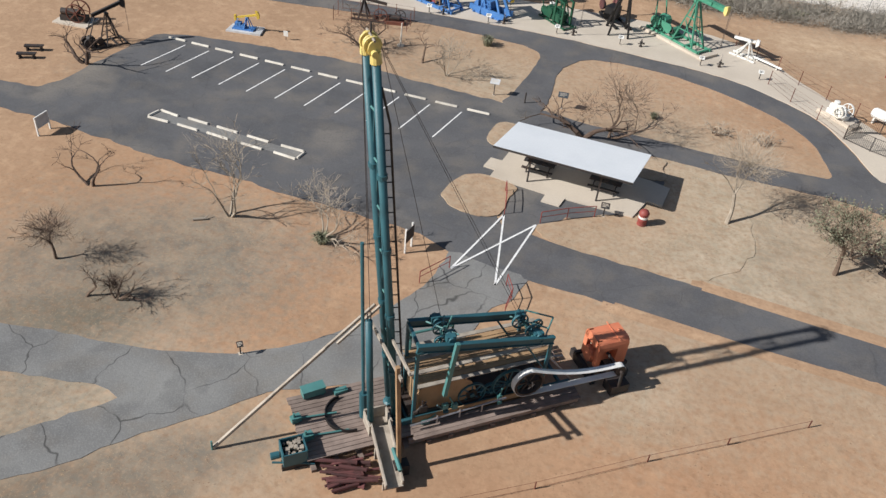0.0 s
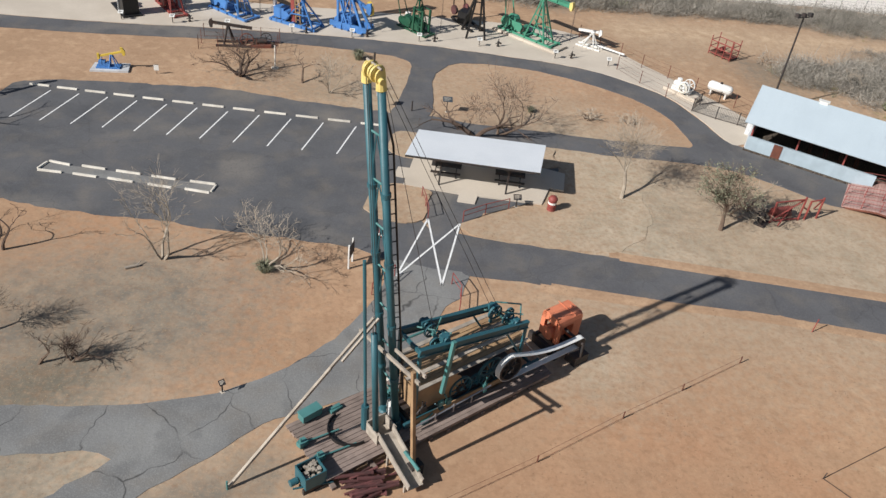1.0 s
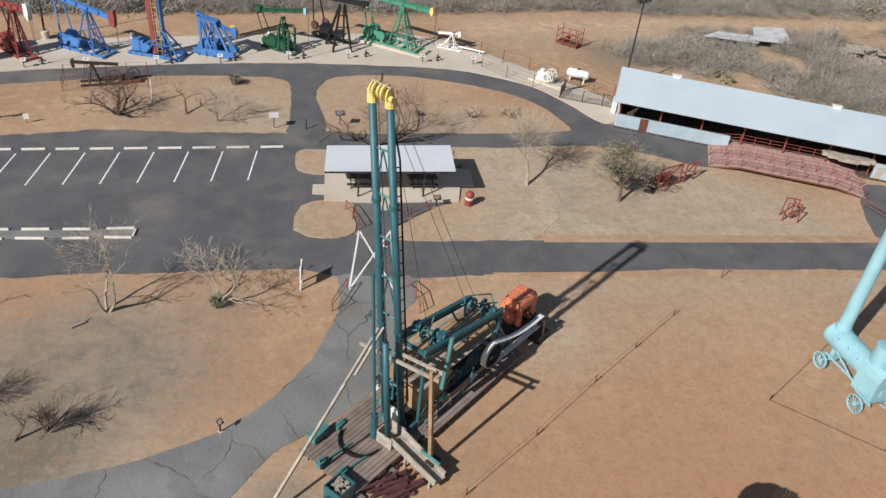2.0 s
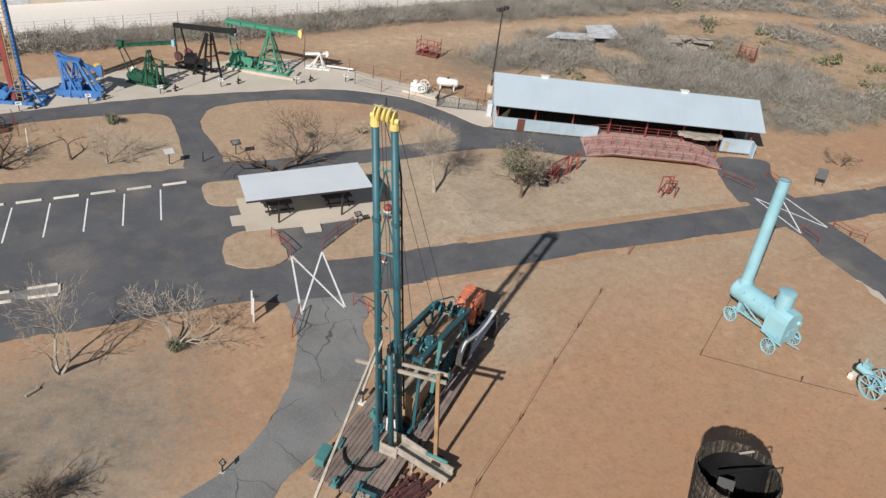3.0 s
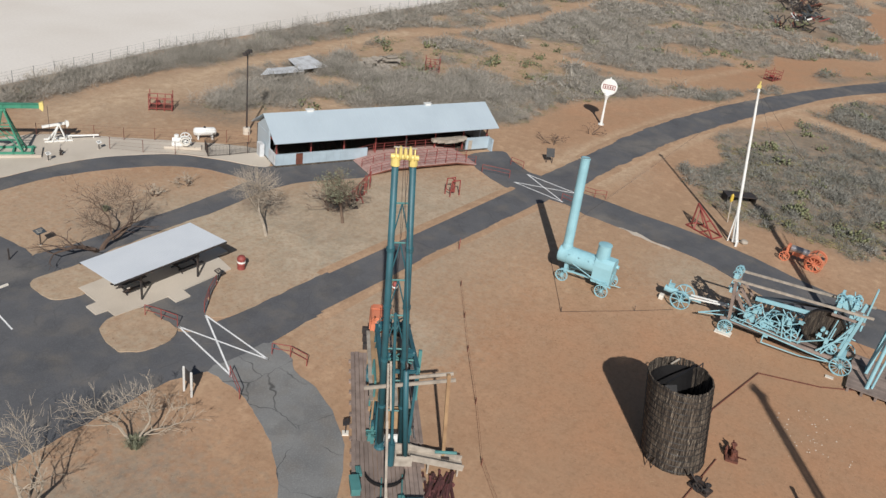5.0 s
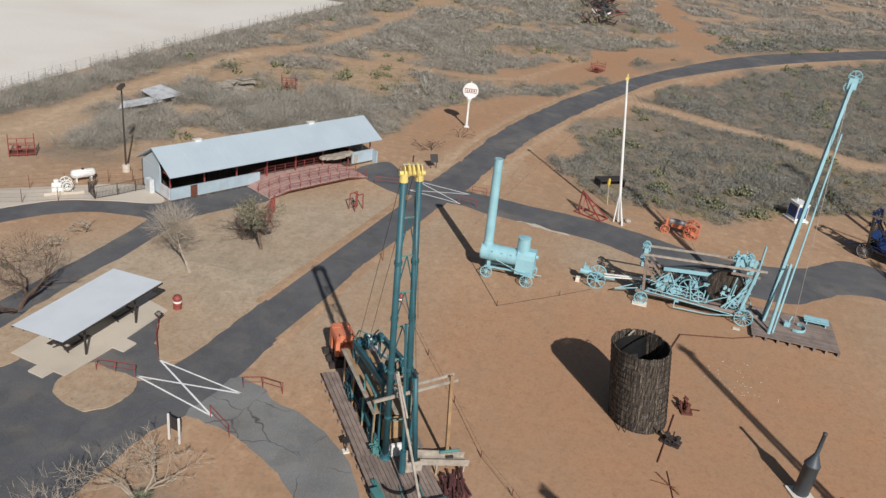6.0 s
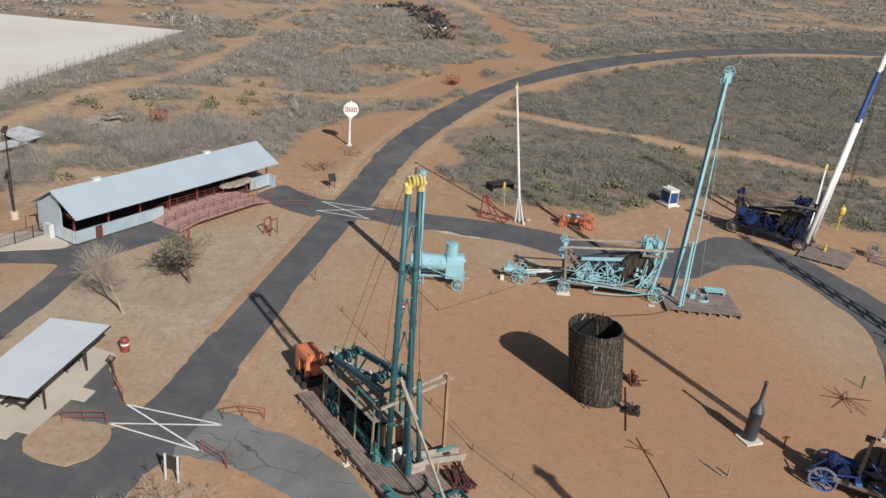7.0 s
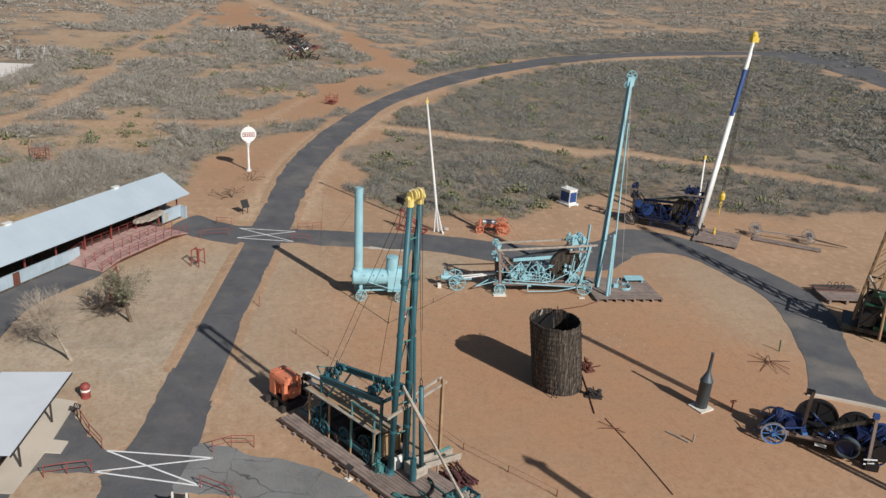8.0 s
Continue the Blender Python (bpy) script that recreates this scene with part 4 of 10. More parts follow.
for u in (0.28, 0.78):
    part("rafter", Geo().bar(SW.lerp(SE, u) + Vector((0, 0, -0.13)), NW.lerp(NE, u) + Vector((0, 0, -0.13)), 0.08, 0.16), "iron", shelter)


def picnic_table(x, y, rz):
    t = thing("picnic_table", "dark wooden picnic table with benches under the shelter", "table", x, y, 0.14, rz, group="picnic tables")
    for k in range(4):
        part("top_board", Geo().box((0, -0.3 + k * 0.2, 0.75), (2.3, 0.18, 0.05)), "iron", t)
    for s in (-1, 1):
        part("bench", Geo().box((0, s * 0.75, 0.45), (2.3, 0.28, 0.05)), "iron", t)
        part("trestle", Geo().bar((s * 0.8, -0.7, 0), (s * 0.8, 0.25, 0.74), 0.07, 0.09).bar((s * 0.8, 0.7, 0), (s * 0.8, -0.25, 0.74), 0.07, 0.09).bar((s * 0.8, -0.85, 0.4), (s * 0.8, 0.85, 0.4), 0.06, 0.09), "iron", t)


picnic_table(4.5, 63.9, -8)
picnic_table(9.4, 63.2, -8)

barrel = thing("red_barrel", "faded red ribbed trash barrel with a white band", "barrel", 12.25, 59.9, 0)
barrel.matrix_basis = barrel.matrix_basis @ Matrix.Scale(1.1, 4)
part("body", Geo().lathe((0, 0, 0), (0, 0, 1), [(0.29, 0), (0.31, 0.05), (0.29, 0.1), (0.29, 0.38), (0.32, 0.42), (0.29, 0.46), (0.29, 0.75), (0.31, 0.8), (0.27, 0.84)], 16), "red", barrel, smooth=True)
part("band", Geo().ring((0, 0, 0.62), (0, 0, 1), 0.296, 0.008, 16, w=0.14), "white", barrel, "white band")
part("lid", Geo().lathe((0, 0, 0.84), (0, 0, 1), [(0.33, 0), (0.33, 0.06), (0.24, 0.22), (0.1, 0.3)], 16), "red", barrel, smooth=True)


# ---- handrails at the crossings ----
def handrail(pts, label="low dull red steel handrail beside the path"):
    h = thing("handrail", label, "handrail", pts[0][0], pts[0][1], 0.03, group="handrails at the crossings")
    loc = [(x - pts[0][0], y - pts[0][1]) for x, y in pts]
    for x, y in loc:
        part("post", Geo().tube((x, y, 0), (x, y, 0.92), 0.032, n=6), "red", h)
    for a, b in zip(loc, loc[1:]):
        part("top_rail", Geo().tube((*a, 0.92), (*b, 0.92), 0.03, n=6), "red", h)
        part("mid_rail", Geo().tube((*a, 0.5), (*b, 0.5), 0.024, n=6), "red", h)


for pts in ([(2.6, 60.5), (2.85, 59.2), (3.0, 57.8)], [(9.0, 59.6), (7.2, 58.7), (5.5, 57.6)], [(0.7, 51.0), (-0.7, 49.0)], [(4.4, 50.5), (4.9, 49.3), (4.75, 47.8)], [(46.4, 54.4), (47.1, 51.3)], [(51.1, 52.9), (50.8, 51.2)], [(45.2, 44.3), (44.8, 42.2)], [(48.9, 43.5), (48.9, 41.8), (49.5, 40.7)]):
    handrail(pts)


# ---- the large drilling rig on its plank platform ----
RIG = pose(0, 38.05, 0, 0, 0, 34.4)


def rig_thing(name, label, category, group=""):
    t = thing(name, label, category, group=group)
    t.matrix_basis = RIG.copy()
    return t


DZ = 0.55
platform = rig_thing("plank_platform", "weathered grey plank platform on timber joists round the rig", "platform")


def boards(p0, p1, q0, q1, width, along="p", z=DZ, seed=1):
    """Planks side by side over a rectangle, with small gaps and uneven ends."""
    rng = random.Random(seed)
    span = (q1 - q0) if along == "p" else (p1 - p0)
    n = int(span / width)
    for i in range(n):
        c = (q0 if along == "p" else p0) + (i + 0.5) * span / n
        e0, e1 = rng.uniform(-0.06, 0.06), rng.uniform(-0.06, 0.06)
        dz = rng.uniform(-0.008, 0.008)
        w = span / n * 0.9
        if along == "p":
            g = Geo().box(((p0 + p1 + e0 + e1) / 2, c, z - 0.03 + dz), (p1 - p0 + e1 - e0, w, 0.06))
        else:
            g = Geo().box((c, (q0 + q1 + e0 + e1) / 2, z - 0.03 + dz), (w, q1 - q0 + e1 - e0, 0.06))
        part("plank", g, "plank", platform)


boards(-4.0, 1.3, -1.6, 2.45, 0.24, seed=2)
boards(1.3, 10.45, -1.95, -1.02, 0.23, seed=3)
boards(1.3, 10.6, 1.25, 2.4, 0.23, seed=4)
for q in (-1.75, -1.1, 1.35, 2.25):
    part("sill", Geo().bar((-3.9 if q > -1.7 else 1.0, q, 0.32), (10.4, q, 0.32), 0.16, 0.3), "plank", platform)
for q in (-0.3, 0.6):
    part("sill", Geo().bar((-3.9, q, 0.32), (1.2, q, 0.32), 0.16, 0.3), "plank", platform)
for i in range(13):
    p = -3.7 + i * 1.15
    part("block", Geo().box((p, 2.2, 0.09), (0.25, 0.6, 0.18)), "plank", platform)
    part("block", Geo().box((p, -1.6, 0.09), (0.25, 0.6, 0.18)), "plank", platform)

rig = rig_thing("cable_tool_drilling_rig", "dark teal cable-tool drilling rig with twin-tube mast and yellow crown block", "drilling rig")
M1, M2 = (Vector((0.85, 0.75, 0.5)), Vector((-0.62, 1.72, 19.4))), (Vector((0.75, -0.5, 0.5)), Vector((-0.5, 0.86, 19.4)))
for a, b in (M1, M2):
    tube = part("mast_tube", Geo().tube(a, b, 0.2, 0.17, 14), "teal", rig, "long dark teal steel tube", smooth=True)
    for t in (0.18, 0.36, 0.55, 0.74):
        c = a.lerp(b, t)
        part("collar", Geo().tube(c - (b - a).normalized() * 0.1, c + (b - a).normalized() * 0.1, 0.225, n=14), "teal", tube)
    part("foot_plate", Geo().lathe(a - Vector((0, 0, 0.05)), (0, 0, 1), [(0.34, 0), (0.34, 0.12), (0.24, 0.2), (0.24, 0.6)], 12), "teal", tube)
BAYS = (0.16, 0.28, 0.40, 0.52, 0.64, 0.76, 0.88)
for i, t in enumerate(BAYS):
    part("cross_bar", Geo().tube(M1[0].lerp(M1[1], t), M2[0].lerp(M2[1], t), 0.05, n=6), "teal2", rig)
    if i > 2:
        # a pair of rods from the feet of the bay to the middle of its head
        m = (M1[0].lerp(M1[1], t) + M2[0].lerp(M2[1], t)) / 2
        for a, b in (M1, M2):
            part("diagonal_rod", Geo().tube(a.lerp(b, BAYS[i - 1]), m, 0.038, n=5), "teal", rig)
off = Vector((0.44, -0.1, 0))
ladder = part("ladder", Geo().tube(M2[0].lerp(M2[1], 0.1) + off, M2[0].lerp(M2[1], 0.86) + off * 0.9, 0.05, n=6).tube(M2[0].lerp(M2[1], 0.86) + off * 0.9, M2[0].lerp(M2[1], 0.94) + off * 0.35, 0.05, n=6), "black", rig, "dark steel climbing rail with stub rungs")
rung = mesh("rung", Geo().tube((0, 0, 0), off, 0.03, n=5), "black")
for i in range(20):
    part("rung", rung, "black", ladder, m=Matrix.Translation(M2[0].lerp(M2[1], 0.12 + 0.72 * i / 19)))
crown = part("crown_block", Geo().tube((-0.6, 0.62, 19.62), (-0.56, 1.96, 19.62), 0.13, n=12), "cream", rig, "yellow crown block")
for a, b in (M1, M2):
    d = (b - a).normalized()
    part("sleeve", Geo().tube(b - d * 0.2, b + d * 0.22, 0.23, 0.2, 12), "cream", crown)
for q, r in ((1.06, 0.31), (1.52, 0.31), (1.29, 0.26)):
    part("sheave", Geo().ring((-0.58, q, 19.8), (0, 1, 0), r, 0.06, 20, 6).lathe((-0.58, q - 0.07, 19.8), (0, 1, 0), [(r - 0.03, 0), (r - 0.06, 0.07), (r - 0.03, 0.14)], 18), "cream", crown)
for q in (0.84, 1.74):
    part("cheek", Geo().extrude([(0.24 * math.cos(k), 0.32 * math.sin(k)) for k in np.linspace(0, 2 * math.pi, 13)[:-1]], (-0.58, q - 0.03, 19.75), (1, 0, 0), (0, 0, 1), (0, 0.06, 0)), "cream", crown)
part("guard_pipe", Geo().tube((-0.6, 0.75, 20.08), (-0.56, 1.85, 20.08), 0.05, n=8), "oldwood", crown, "cream guard pipe")
part("finial", Geo().tube((-0.58, 1.3, 20.2), (-0.58, 1.3, 20.55), 0.04, n=6), "iron", crown)
# hoisting lines hang from the crown
for x0, x1 in (((-0.95, 1.1, 19.6), (-0.7, 0.2, 11.2)), ((-0.15, 1.3, 19.6), (3.1, 0.2, 5.6)), ((-0.15, 1.0, 19.6), (7.5, 0.1, 4.9)), ((-0.15, 1.6, 19.6), (7.4, 0.9, 4.9)), ((-0.9, 1.3, 19.6), (-0.65, -0.05, 7.7))):
    part("wire_line", Geo().tube(x0, x1, 0.014, n=4, caps=False), "iron", rig)
hook = part("travelling_hook", Geo().lathe((0.1, 1.0, 11.9), (0, 0, 1), [(0.06, 0), (0.13, 0.1), (0.14, 0.35), (0.06, 0.5)], 10), "red", rig, "red and white hook block")
part("hook_band", Geo().ring((0.1, 1.0, 12.1), (0, 0, 1), 0.14, 0.01, 10, w=0.08), "white", hook)
part("tool_string", Geo().tube((-0.7, 0.2, 0.6), (-0.72, 0.25, 2.2), 0.2, n=10).tube((-0.72, 0.25, 2.2), (-0.8, 0.9, 11.0), 0.085, n=8), "teal", rig, "dark teal drill string hanging from its line")
bailer = part("bailer", Geo().tube((-0.6, -0.62, 1.2), (-0.68, -0.05, 7.3), 0.16, n=12), "teal", rig, "thick dark teal bailer tube", smooth=True)
part("bail", Geo().pipe([(-0.75, -0.05, 7.3), (-0.76, -0.03, 7.75), (-0.68, 0, 7.9), (-0.58, 0, 7.75), (-0.6, -0.05, 7.3)], 0.025), "iron", bailer)
# frame of the machine
NB, SB = (Vector((1.6, 1.0, 5.55)), Vector((7.9, 1.0, 4.5))), (Vector((1.35, -1.0, 5.85)), Vector((8.6, -1.0, 4.45)))
for a, b in (NB, SB):
    beam = part("top_beam", Geo().bar(a, b, 0.12, 0.42).bar(a + Vector((0, 0, 0.2)), b + Vector((0, 0, 0.2)), 0.24, 0.04).bar(a - Vector((0, 0, 0.2)), b - Vector((0, 0, 0.2)), 0.24, 0.04), "teal", rig, "dark teal steel top beam")
    part("post", Geo().bar((a.x + 0.1, a.y, 0.5), (a.x + 0.05, a.y, a.z - 0.2), 0.16, 0.16), "teal", rig)
    part("post", Geo().bar((b.x - 0.2, b.y, 0.7), (b.x - 0.1, b.y, b.z - 0.2), 0.14, 0.14), "teal", rig)
    part("brace", Geo().bar((b.x - 0.2, b.y, 2.4), (b.x - 1.5, b.y, b.z), 0.1, 0.1), "teal", rig)
part("cross_beam", Geo().bar((1.55, -1.1, 5.62), (1.65, 1.1, 5.5), 0.14, 0.2), "teal", rig)
part("cross_beam", Geo().bar((7.9, -1.1, 4.5), (7.7, 1.1, 4.45), 0.12, 0.18), "teal", rig)
part("side_post", Geo().bar((3.2, -1.32, 6.0), (2.85, -1.32, 2.6), 0.2, 0.2), "teal2", rig, "teal side post")
part("side_frame", Geo().pipe([(4.15, 1.3, 1.0), (4.15, 1.3, 4.5), (1.95, 1.3, 4.5), (1.95, 1.3, 1.0)], 0.07, 8), "teal2", rig)


def spoked(parent, c, axis, r, mat, n=8, band=0.1, spoke=0.03, name="wheel", hub=None):
    """A spoked wheel: rim, hub and each spoke."""
    c, ax = Vector(c), Vector(axis).normalized()
    w = part(name, Geo().ring(c, ax, r - 0.03, 0.03, 22, w=band), mat, parent)
    part("hub", Geo().tube(c - ax * band * 0.9, c + ax * band * 0.9, hub or r * 0.16, n=10), mat, w)
    s = ax.orthogonal().normalized()
    t = ax.cross(s)
    for i in range(n):
        e = s * math.cos(2 * math.pi * i / n) + t * math.sin(2 * math.pi * i / n)
        part("spoke", Geo().tube(c + e * r * 0.12, c + e * (r - 0.03), spoke, n=5, caps=False), mat, w)
    return w


# sheaves and levers on top
for c, r in (((3.0, 0.3, 5.55), 0.42), ((3.3, -0.2, 5.45), 0.36), ((2.7, -0.45, 5.5), 0.3), ((7.3, 0.3, 4.85), 0.45), ((7.7, -0.35, 4.7), 0.4), ((8.2, 0.1, 4.6), 0.3)):
    spoked(rig, c, (0, 1, 0), r, "teal", 6, 0.12, 0.035, "sheave")
for c in ((3.0, 0.0, 5.4), (7.5, 0.0, 4.7)):
    part("axle", Geo().tube((c[0], -1.05, c[2]), (c[0], 1.05, c[2]), 0.07, n=8), "teal2", rig)
for a, b in (((2.5, -0.8, 5.5), (3.4, 0.9, 5.7)), ((2.4, 0.7, 5.75), (3.5, -0.7, 5.9)), ((7.0, 0.9, 4.7), (8.3, -0.8, 5.1)), ((8.0, -1.0, 4.5), (9.2, 0.3, 4.6)), ((9.2, 0.3, 4.6), (7.9, 1.0, 4.8)), ((3.2, 0.2, 5.4), (3.5, 0.2, 6.3)), ((2.8, -0.3, 5.4), (2.7, -0.4, 6.2))):
    part("lever", Geo().tube(a, b, 0.045, n=6), "teal2", rig)
for c, sz in (((2.9, 0.75, 5.75), (0.5, 0.3, 0.4)), ((3.1, -0.7, 5.8), (0.45, 0.3, 0.35)), ((7.5, 0.7, 4.85), (0.45, 0.3, 0.35)), ((7.8, -0.75, 4.8), (0.5, 0.3, 0.3))):
    part("bearing", Geo().box(c, sz).tube((c[0], c[1] - 0.25, c[2]), (c[0], c[1] + 0.25, c[2]), 0.18, n=10), "teal", rig)
# board roof over the engine bay, with gaps
for i in range(10):
    q = -0.8 + i * 0.25
    part("cover_board", Geo().box((5.2 + 0.05 * (i % 3), q, 3.0 + 0.05 * i + 0.012 * (i % 2)), (7.4, 0.235, 0.05)), "newwood" if i % 3 else "oldwood", rig, "weathered cover board")
for p in (1.9, 4.2, 6.5, 8.7):
    part("cover_bearer", Geo().bar((p, -0.85, 2.9), (p, 1.5, 3.37), 0.1, 0.12), "newwood", rig)
    for q in (-0.72, 1.3):
        part("cover_post", Geo().bar((p, q, 0.55), (p, q, 2.98 + 0.2 * q), 0.1, 0.1), "newwood", rig)
part("side_panel", Geo().extrude([(1.55, 1.05), (4.7, 1.05), (4.85, 1.8), (4.5, 2.5), (3.9, 2.86), (1.9, 2.86), (1.6, 2.4)], (0, -0.78, 0), (1, 0, 0), (0, 0, 1), (0, 0.06, 0)), "newwood", rig, "tan plywood side panel")
part("side_panel", Geo().box((1.75, 0.0, 1.9), (0.06, 1.6, 1.9)), "newwood", rig, "tan plywood side panel")
part("sill_plank", Geo().box((5.0, -1.06, 0.95), (7.2, 0.06, 0.34)), "newwood", rig, "tan sill plank")
# gears and winches in the bay
for c, r, k in (((4.6, -0.8, 1.55), 0.75, 8), ((5.7, -0.75, 1.35), 0.6, 8), ((6.6, -0.85, 1.8), 0.9, 10), ((8.2, 0.9, 1.3), 0.55, 8), ((5.2, 1.0, 1.4), 0.5, 6), ((3.6, 0.6, 1.3), 0.6, 8)):
    spoked(rig, c, (0, 1, 0), r, "teal", k, 0.16, 0.04, "gear_wheel")
for c, L, r in (((4.6, 0, 1.55), 1.7, 0.3), ((6.6, 0.1, 1.8), 1.7, 0.16), ((3.6, 0, 1.3), 1.4, 0.34)):
    part("drum", Geo().tube((c[0], -L / 2, c[2]), (c[0], L / 2, c[2]), r, n=14), "black", rig)
for q in (-0.95, 0.95):
    part("chassis_beam", Geo().bar((0.9, q, 0.85), (10.2, q, 0.85), 0.16, 0.3), "teal", rig)
for i in range(6):
    part("chassis_cross", Geo().bar((1.2 + i * 1.7, -0.95, 0.8), (1.2 + i * 1.7, 0.95, 0.8), 0.12, 0.2), "teal", rig)
for a, b in (((1.2, -1.35, 0.95), (6.3, -1.35, 1.3)), ((2.6, -1.35, 0.7), (2.6, -1.35, 1.2)), ((3.8, -1.35, 0.7), (3.8, -1.35, 1.25)), ((5.0, -1.35, 0.7), (5.0, -1.35, 1.25)), ((8.6, 1.2, 0.9), (10.3, 0.2, 1.6)), ((8.6, -1.0, 3.2), (10.4, -0.8, 0.8)), ((8.6, 0.6, 3.2), (10.4, 0.6, 0.8))):
    part("rod", Geo().tube(a, b, 0.05, n=6), "silver", rig, "bare steel rod")
for i in range(5):
    part("valve_gear", Geo().box((1.2 + 0.22 * (i % 3), 1.2 + 0.2 * (i // 3), 0.8 + 0.2 * (i % 2)), (0.22, 0.2, 0.5)).tube((1.2 + 0.22 * (i % 3), 1.0, 1.1), (1.2 + 0.22 * (i % 3), 1.6, 1.1), 0.06), "teal2", rig)
part("guard_plate", Geo().box((0.9, 0.1, 1.0), (0.15, 0.9, 0.9)), "white", rig, "chipped white guard plate")
for c, r, k in (((2.6, 1.25, 1.2), 0.42, 6), ((6.9, 1.35, 1.25), 0.5, 8), ((7.9, 1.3, 1.0), 0.4, 6)):
    spoked(rig, c, (0, 1, 0), r, "teal", k, 0.14, 0.04, "hand_wheel")
rr = random.Random(31)
for k in range(22):
    a = Vector((rr.uniform(1.4, 8.6), rr.choice((-1.15, 1.15, 1.25)), rr.uniform(0.7, 1.9)))
    part("fitting", Geo().box(a, (rr.uniform(0.15, 0.5), 0.16, rr.uniform(0.12, 0.4))).tube(a, a + Vector((rr.uniform(-0.6, 0.6), rr.uniform(-0.1, 0.1), rr.uniform(0.1, 0.8))), 0.045, n=6), rr.choice(("teal", "iron", "teal2", "iron")), rig)
part("engine_bed", Geo().box((5.0, 0, 0.95), (7.4, 1.7, 0.55)), "iron", rig, "dark iron box filling the bay")
# drive belt: a flat band round the rig's pulley and the engine's
bc0, bc1, br0, br1 = Vector((7.3, -1.5, 2.3)), Vector((12.75, -1.5, 1.6)), 0.85, 0.32
loop = [bc0 + Vector((math.cos(a), 0, math.sin(a))) * br0 for a in np.linspace(radians(84), radians(276), 15)] + [bc1 + Vector((math.cos(a), 0, math.sin(a))) * br1 for a in np.linspace(radians(-84), radians(84), 9)]
beltg = Geo()
for a, b in zip(loop, loop[1:] + loop[:1]):
    if a.x > 12 and b.x < 8.5:
        prev = a
        for k in range(1, 9):
            t = k / 8
            q = a.lerp(b, t) - Vector((0, 0, 0.35 * math.sin(math.pi * t)))
            beltg.bar(prev, q, 0.34, 0.025)
            prev = q
        continue
    beltg.bar(a, b, 0.34, 0.025)
part("drive_belt", beltg, "white", rig, "pale worn flat drive belt")
pulley = part("belt_pulley", Geo().ring((7.3, -1.5, 2.3), (0, 1, 0), 0.76, 0.05, 24, w=0.34).tube((7.3, -1.75, 2.3), (7.3, -1.1, 2.3), 0.1, n=10), "iron", rig)
for k in range(6):
    a = math.pi * k / 3
    part("spoke", Geo().bar((7.3, -1.5, 2.3), (7.3 + 0.75 * math.cos(a), -1.5, 2.3 + 0.75 * math.sin(a)), 0.08, 0.06), "iron", pulley)

engine = rig_thing("orange_power_unit", "orange hooded stationary engine on dark skids behind the rig", "engine")
prof = [(-0.85, 0), (0.85, 0), (0.85, 1.6), (0.78, 1.85), (0.6, 2.0), (-0.6, 2.0), (-0.78, 1.85), (-0.85, 1.6)]
hood = part("hood", Geo().extrude(prof, (13.1, 0.35, 0.85), (0, 1, 0), (0, 0, 1), (0.75, 0, 0)).extrude([(-0.85, 1.35), (0.85, 1.35), (0.85, 1.6), (0.78, 1.85), (0.6, 2.0), (-0.6, 2.0), (-0.78, 1.85), (-0.85, 1.6)], (11.75, 0.35, 0.85), (0, 1, 0), (0, 0, 1), (1.36, 0, 0)).extrude([(-0.85, 0), (-0.5, 0), (-0.5, 2.0), (-0.6, 2.0), (-0.85, 1.6)], (11.75, 0.35, 0.85), (0, 1, 0), (0, 0, 1), (0.3, 0, 0)).extrude([(0.5, 0), (0.85, 0), (0.85, 1.6), (0.6, 2.0), (0.5, 2.0)], (11.75, 0.35, 0.85), (0, 1, 0), (0, 0, 1), (0.3, 0, 0)), "orange", engine, "orange sheet-metal hood")
part("hood_seam", Geo().bar((13.12, -0.5, 2.87), (13.12, 1.2, 2.87), 0.05, 0.04), "orange", hood)
part("cap", Geo().lathe((13.5, 0.35, 2.85), (0, 0, 1), [(0.09, 0), (0.09, 0.08), (0.05, 0.12)], 10), "orange", hood)
for i in range(8):
    part("grille_bar", Geo().box((13.87, -0.35 + i * 0.2, 1.75), (0.03, 0.1, 1.5)), "orange", hood)
block = part("engine_block", Geo().box((12.4, 0.35, 1.3), (1.3, 0.7, 0.9)), "orange", engine)
for i in range(4):
    part("cylinder", Geo().tube((12.0 + i * 0.28, 0.35, 1.7), (12.0 + i * 0.28, 0.35, 2.05), 0.12, n=10), "orange", block)
part("flywheel_housing", Geo().tube((11.55, 0.35, 1.4), (11.85, 0.35, 1.4), 0.5, n=18), "orange", engine)
for q in (-0.45, 1.15):
    part("skid", Geo().bar((11.3, q, 0.72), (14.1, q, 0.72), 0.2, 0.22), "iron", engine)
for p in (11.5, 12.6, 13.8):
    part("skid_block", Geo().bar((p, -1.0, 0.3), (p, 1.7, 0.3), 0.3, 0.6), "iron", engine)
engine.matrix_basis = RIG @ Matrix.Translation((13.15, 0.3, 0)) @ Matrix.Scale(0.88, 4) @ Matrix.Translation((-13.0, -0.35, 0))
clutch = rig_thing("clutch_stand", "dark iron belt pulley on a stand beside the orange engine", "pulley stand")
part("shaft", Geo().tube((12.75, -1.85, 1.6), (12.75, -0.3, 1.6), 0.09, n=8), "iron", clutch)
part("pulley", Geo().tube((12.75, -1.7, 1.6), (12.75, -1.3, 1.6), 0.31, n=16), "iron", clutch)
for q in (-1.85, -1.1):
    part("post", Geo().bar((12.75, q, 0.0), (12.75, q, 1.62), 0.12, 0.12), "iron", clutch)
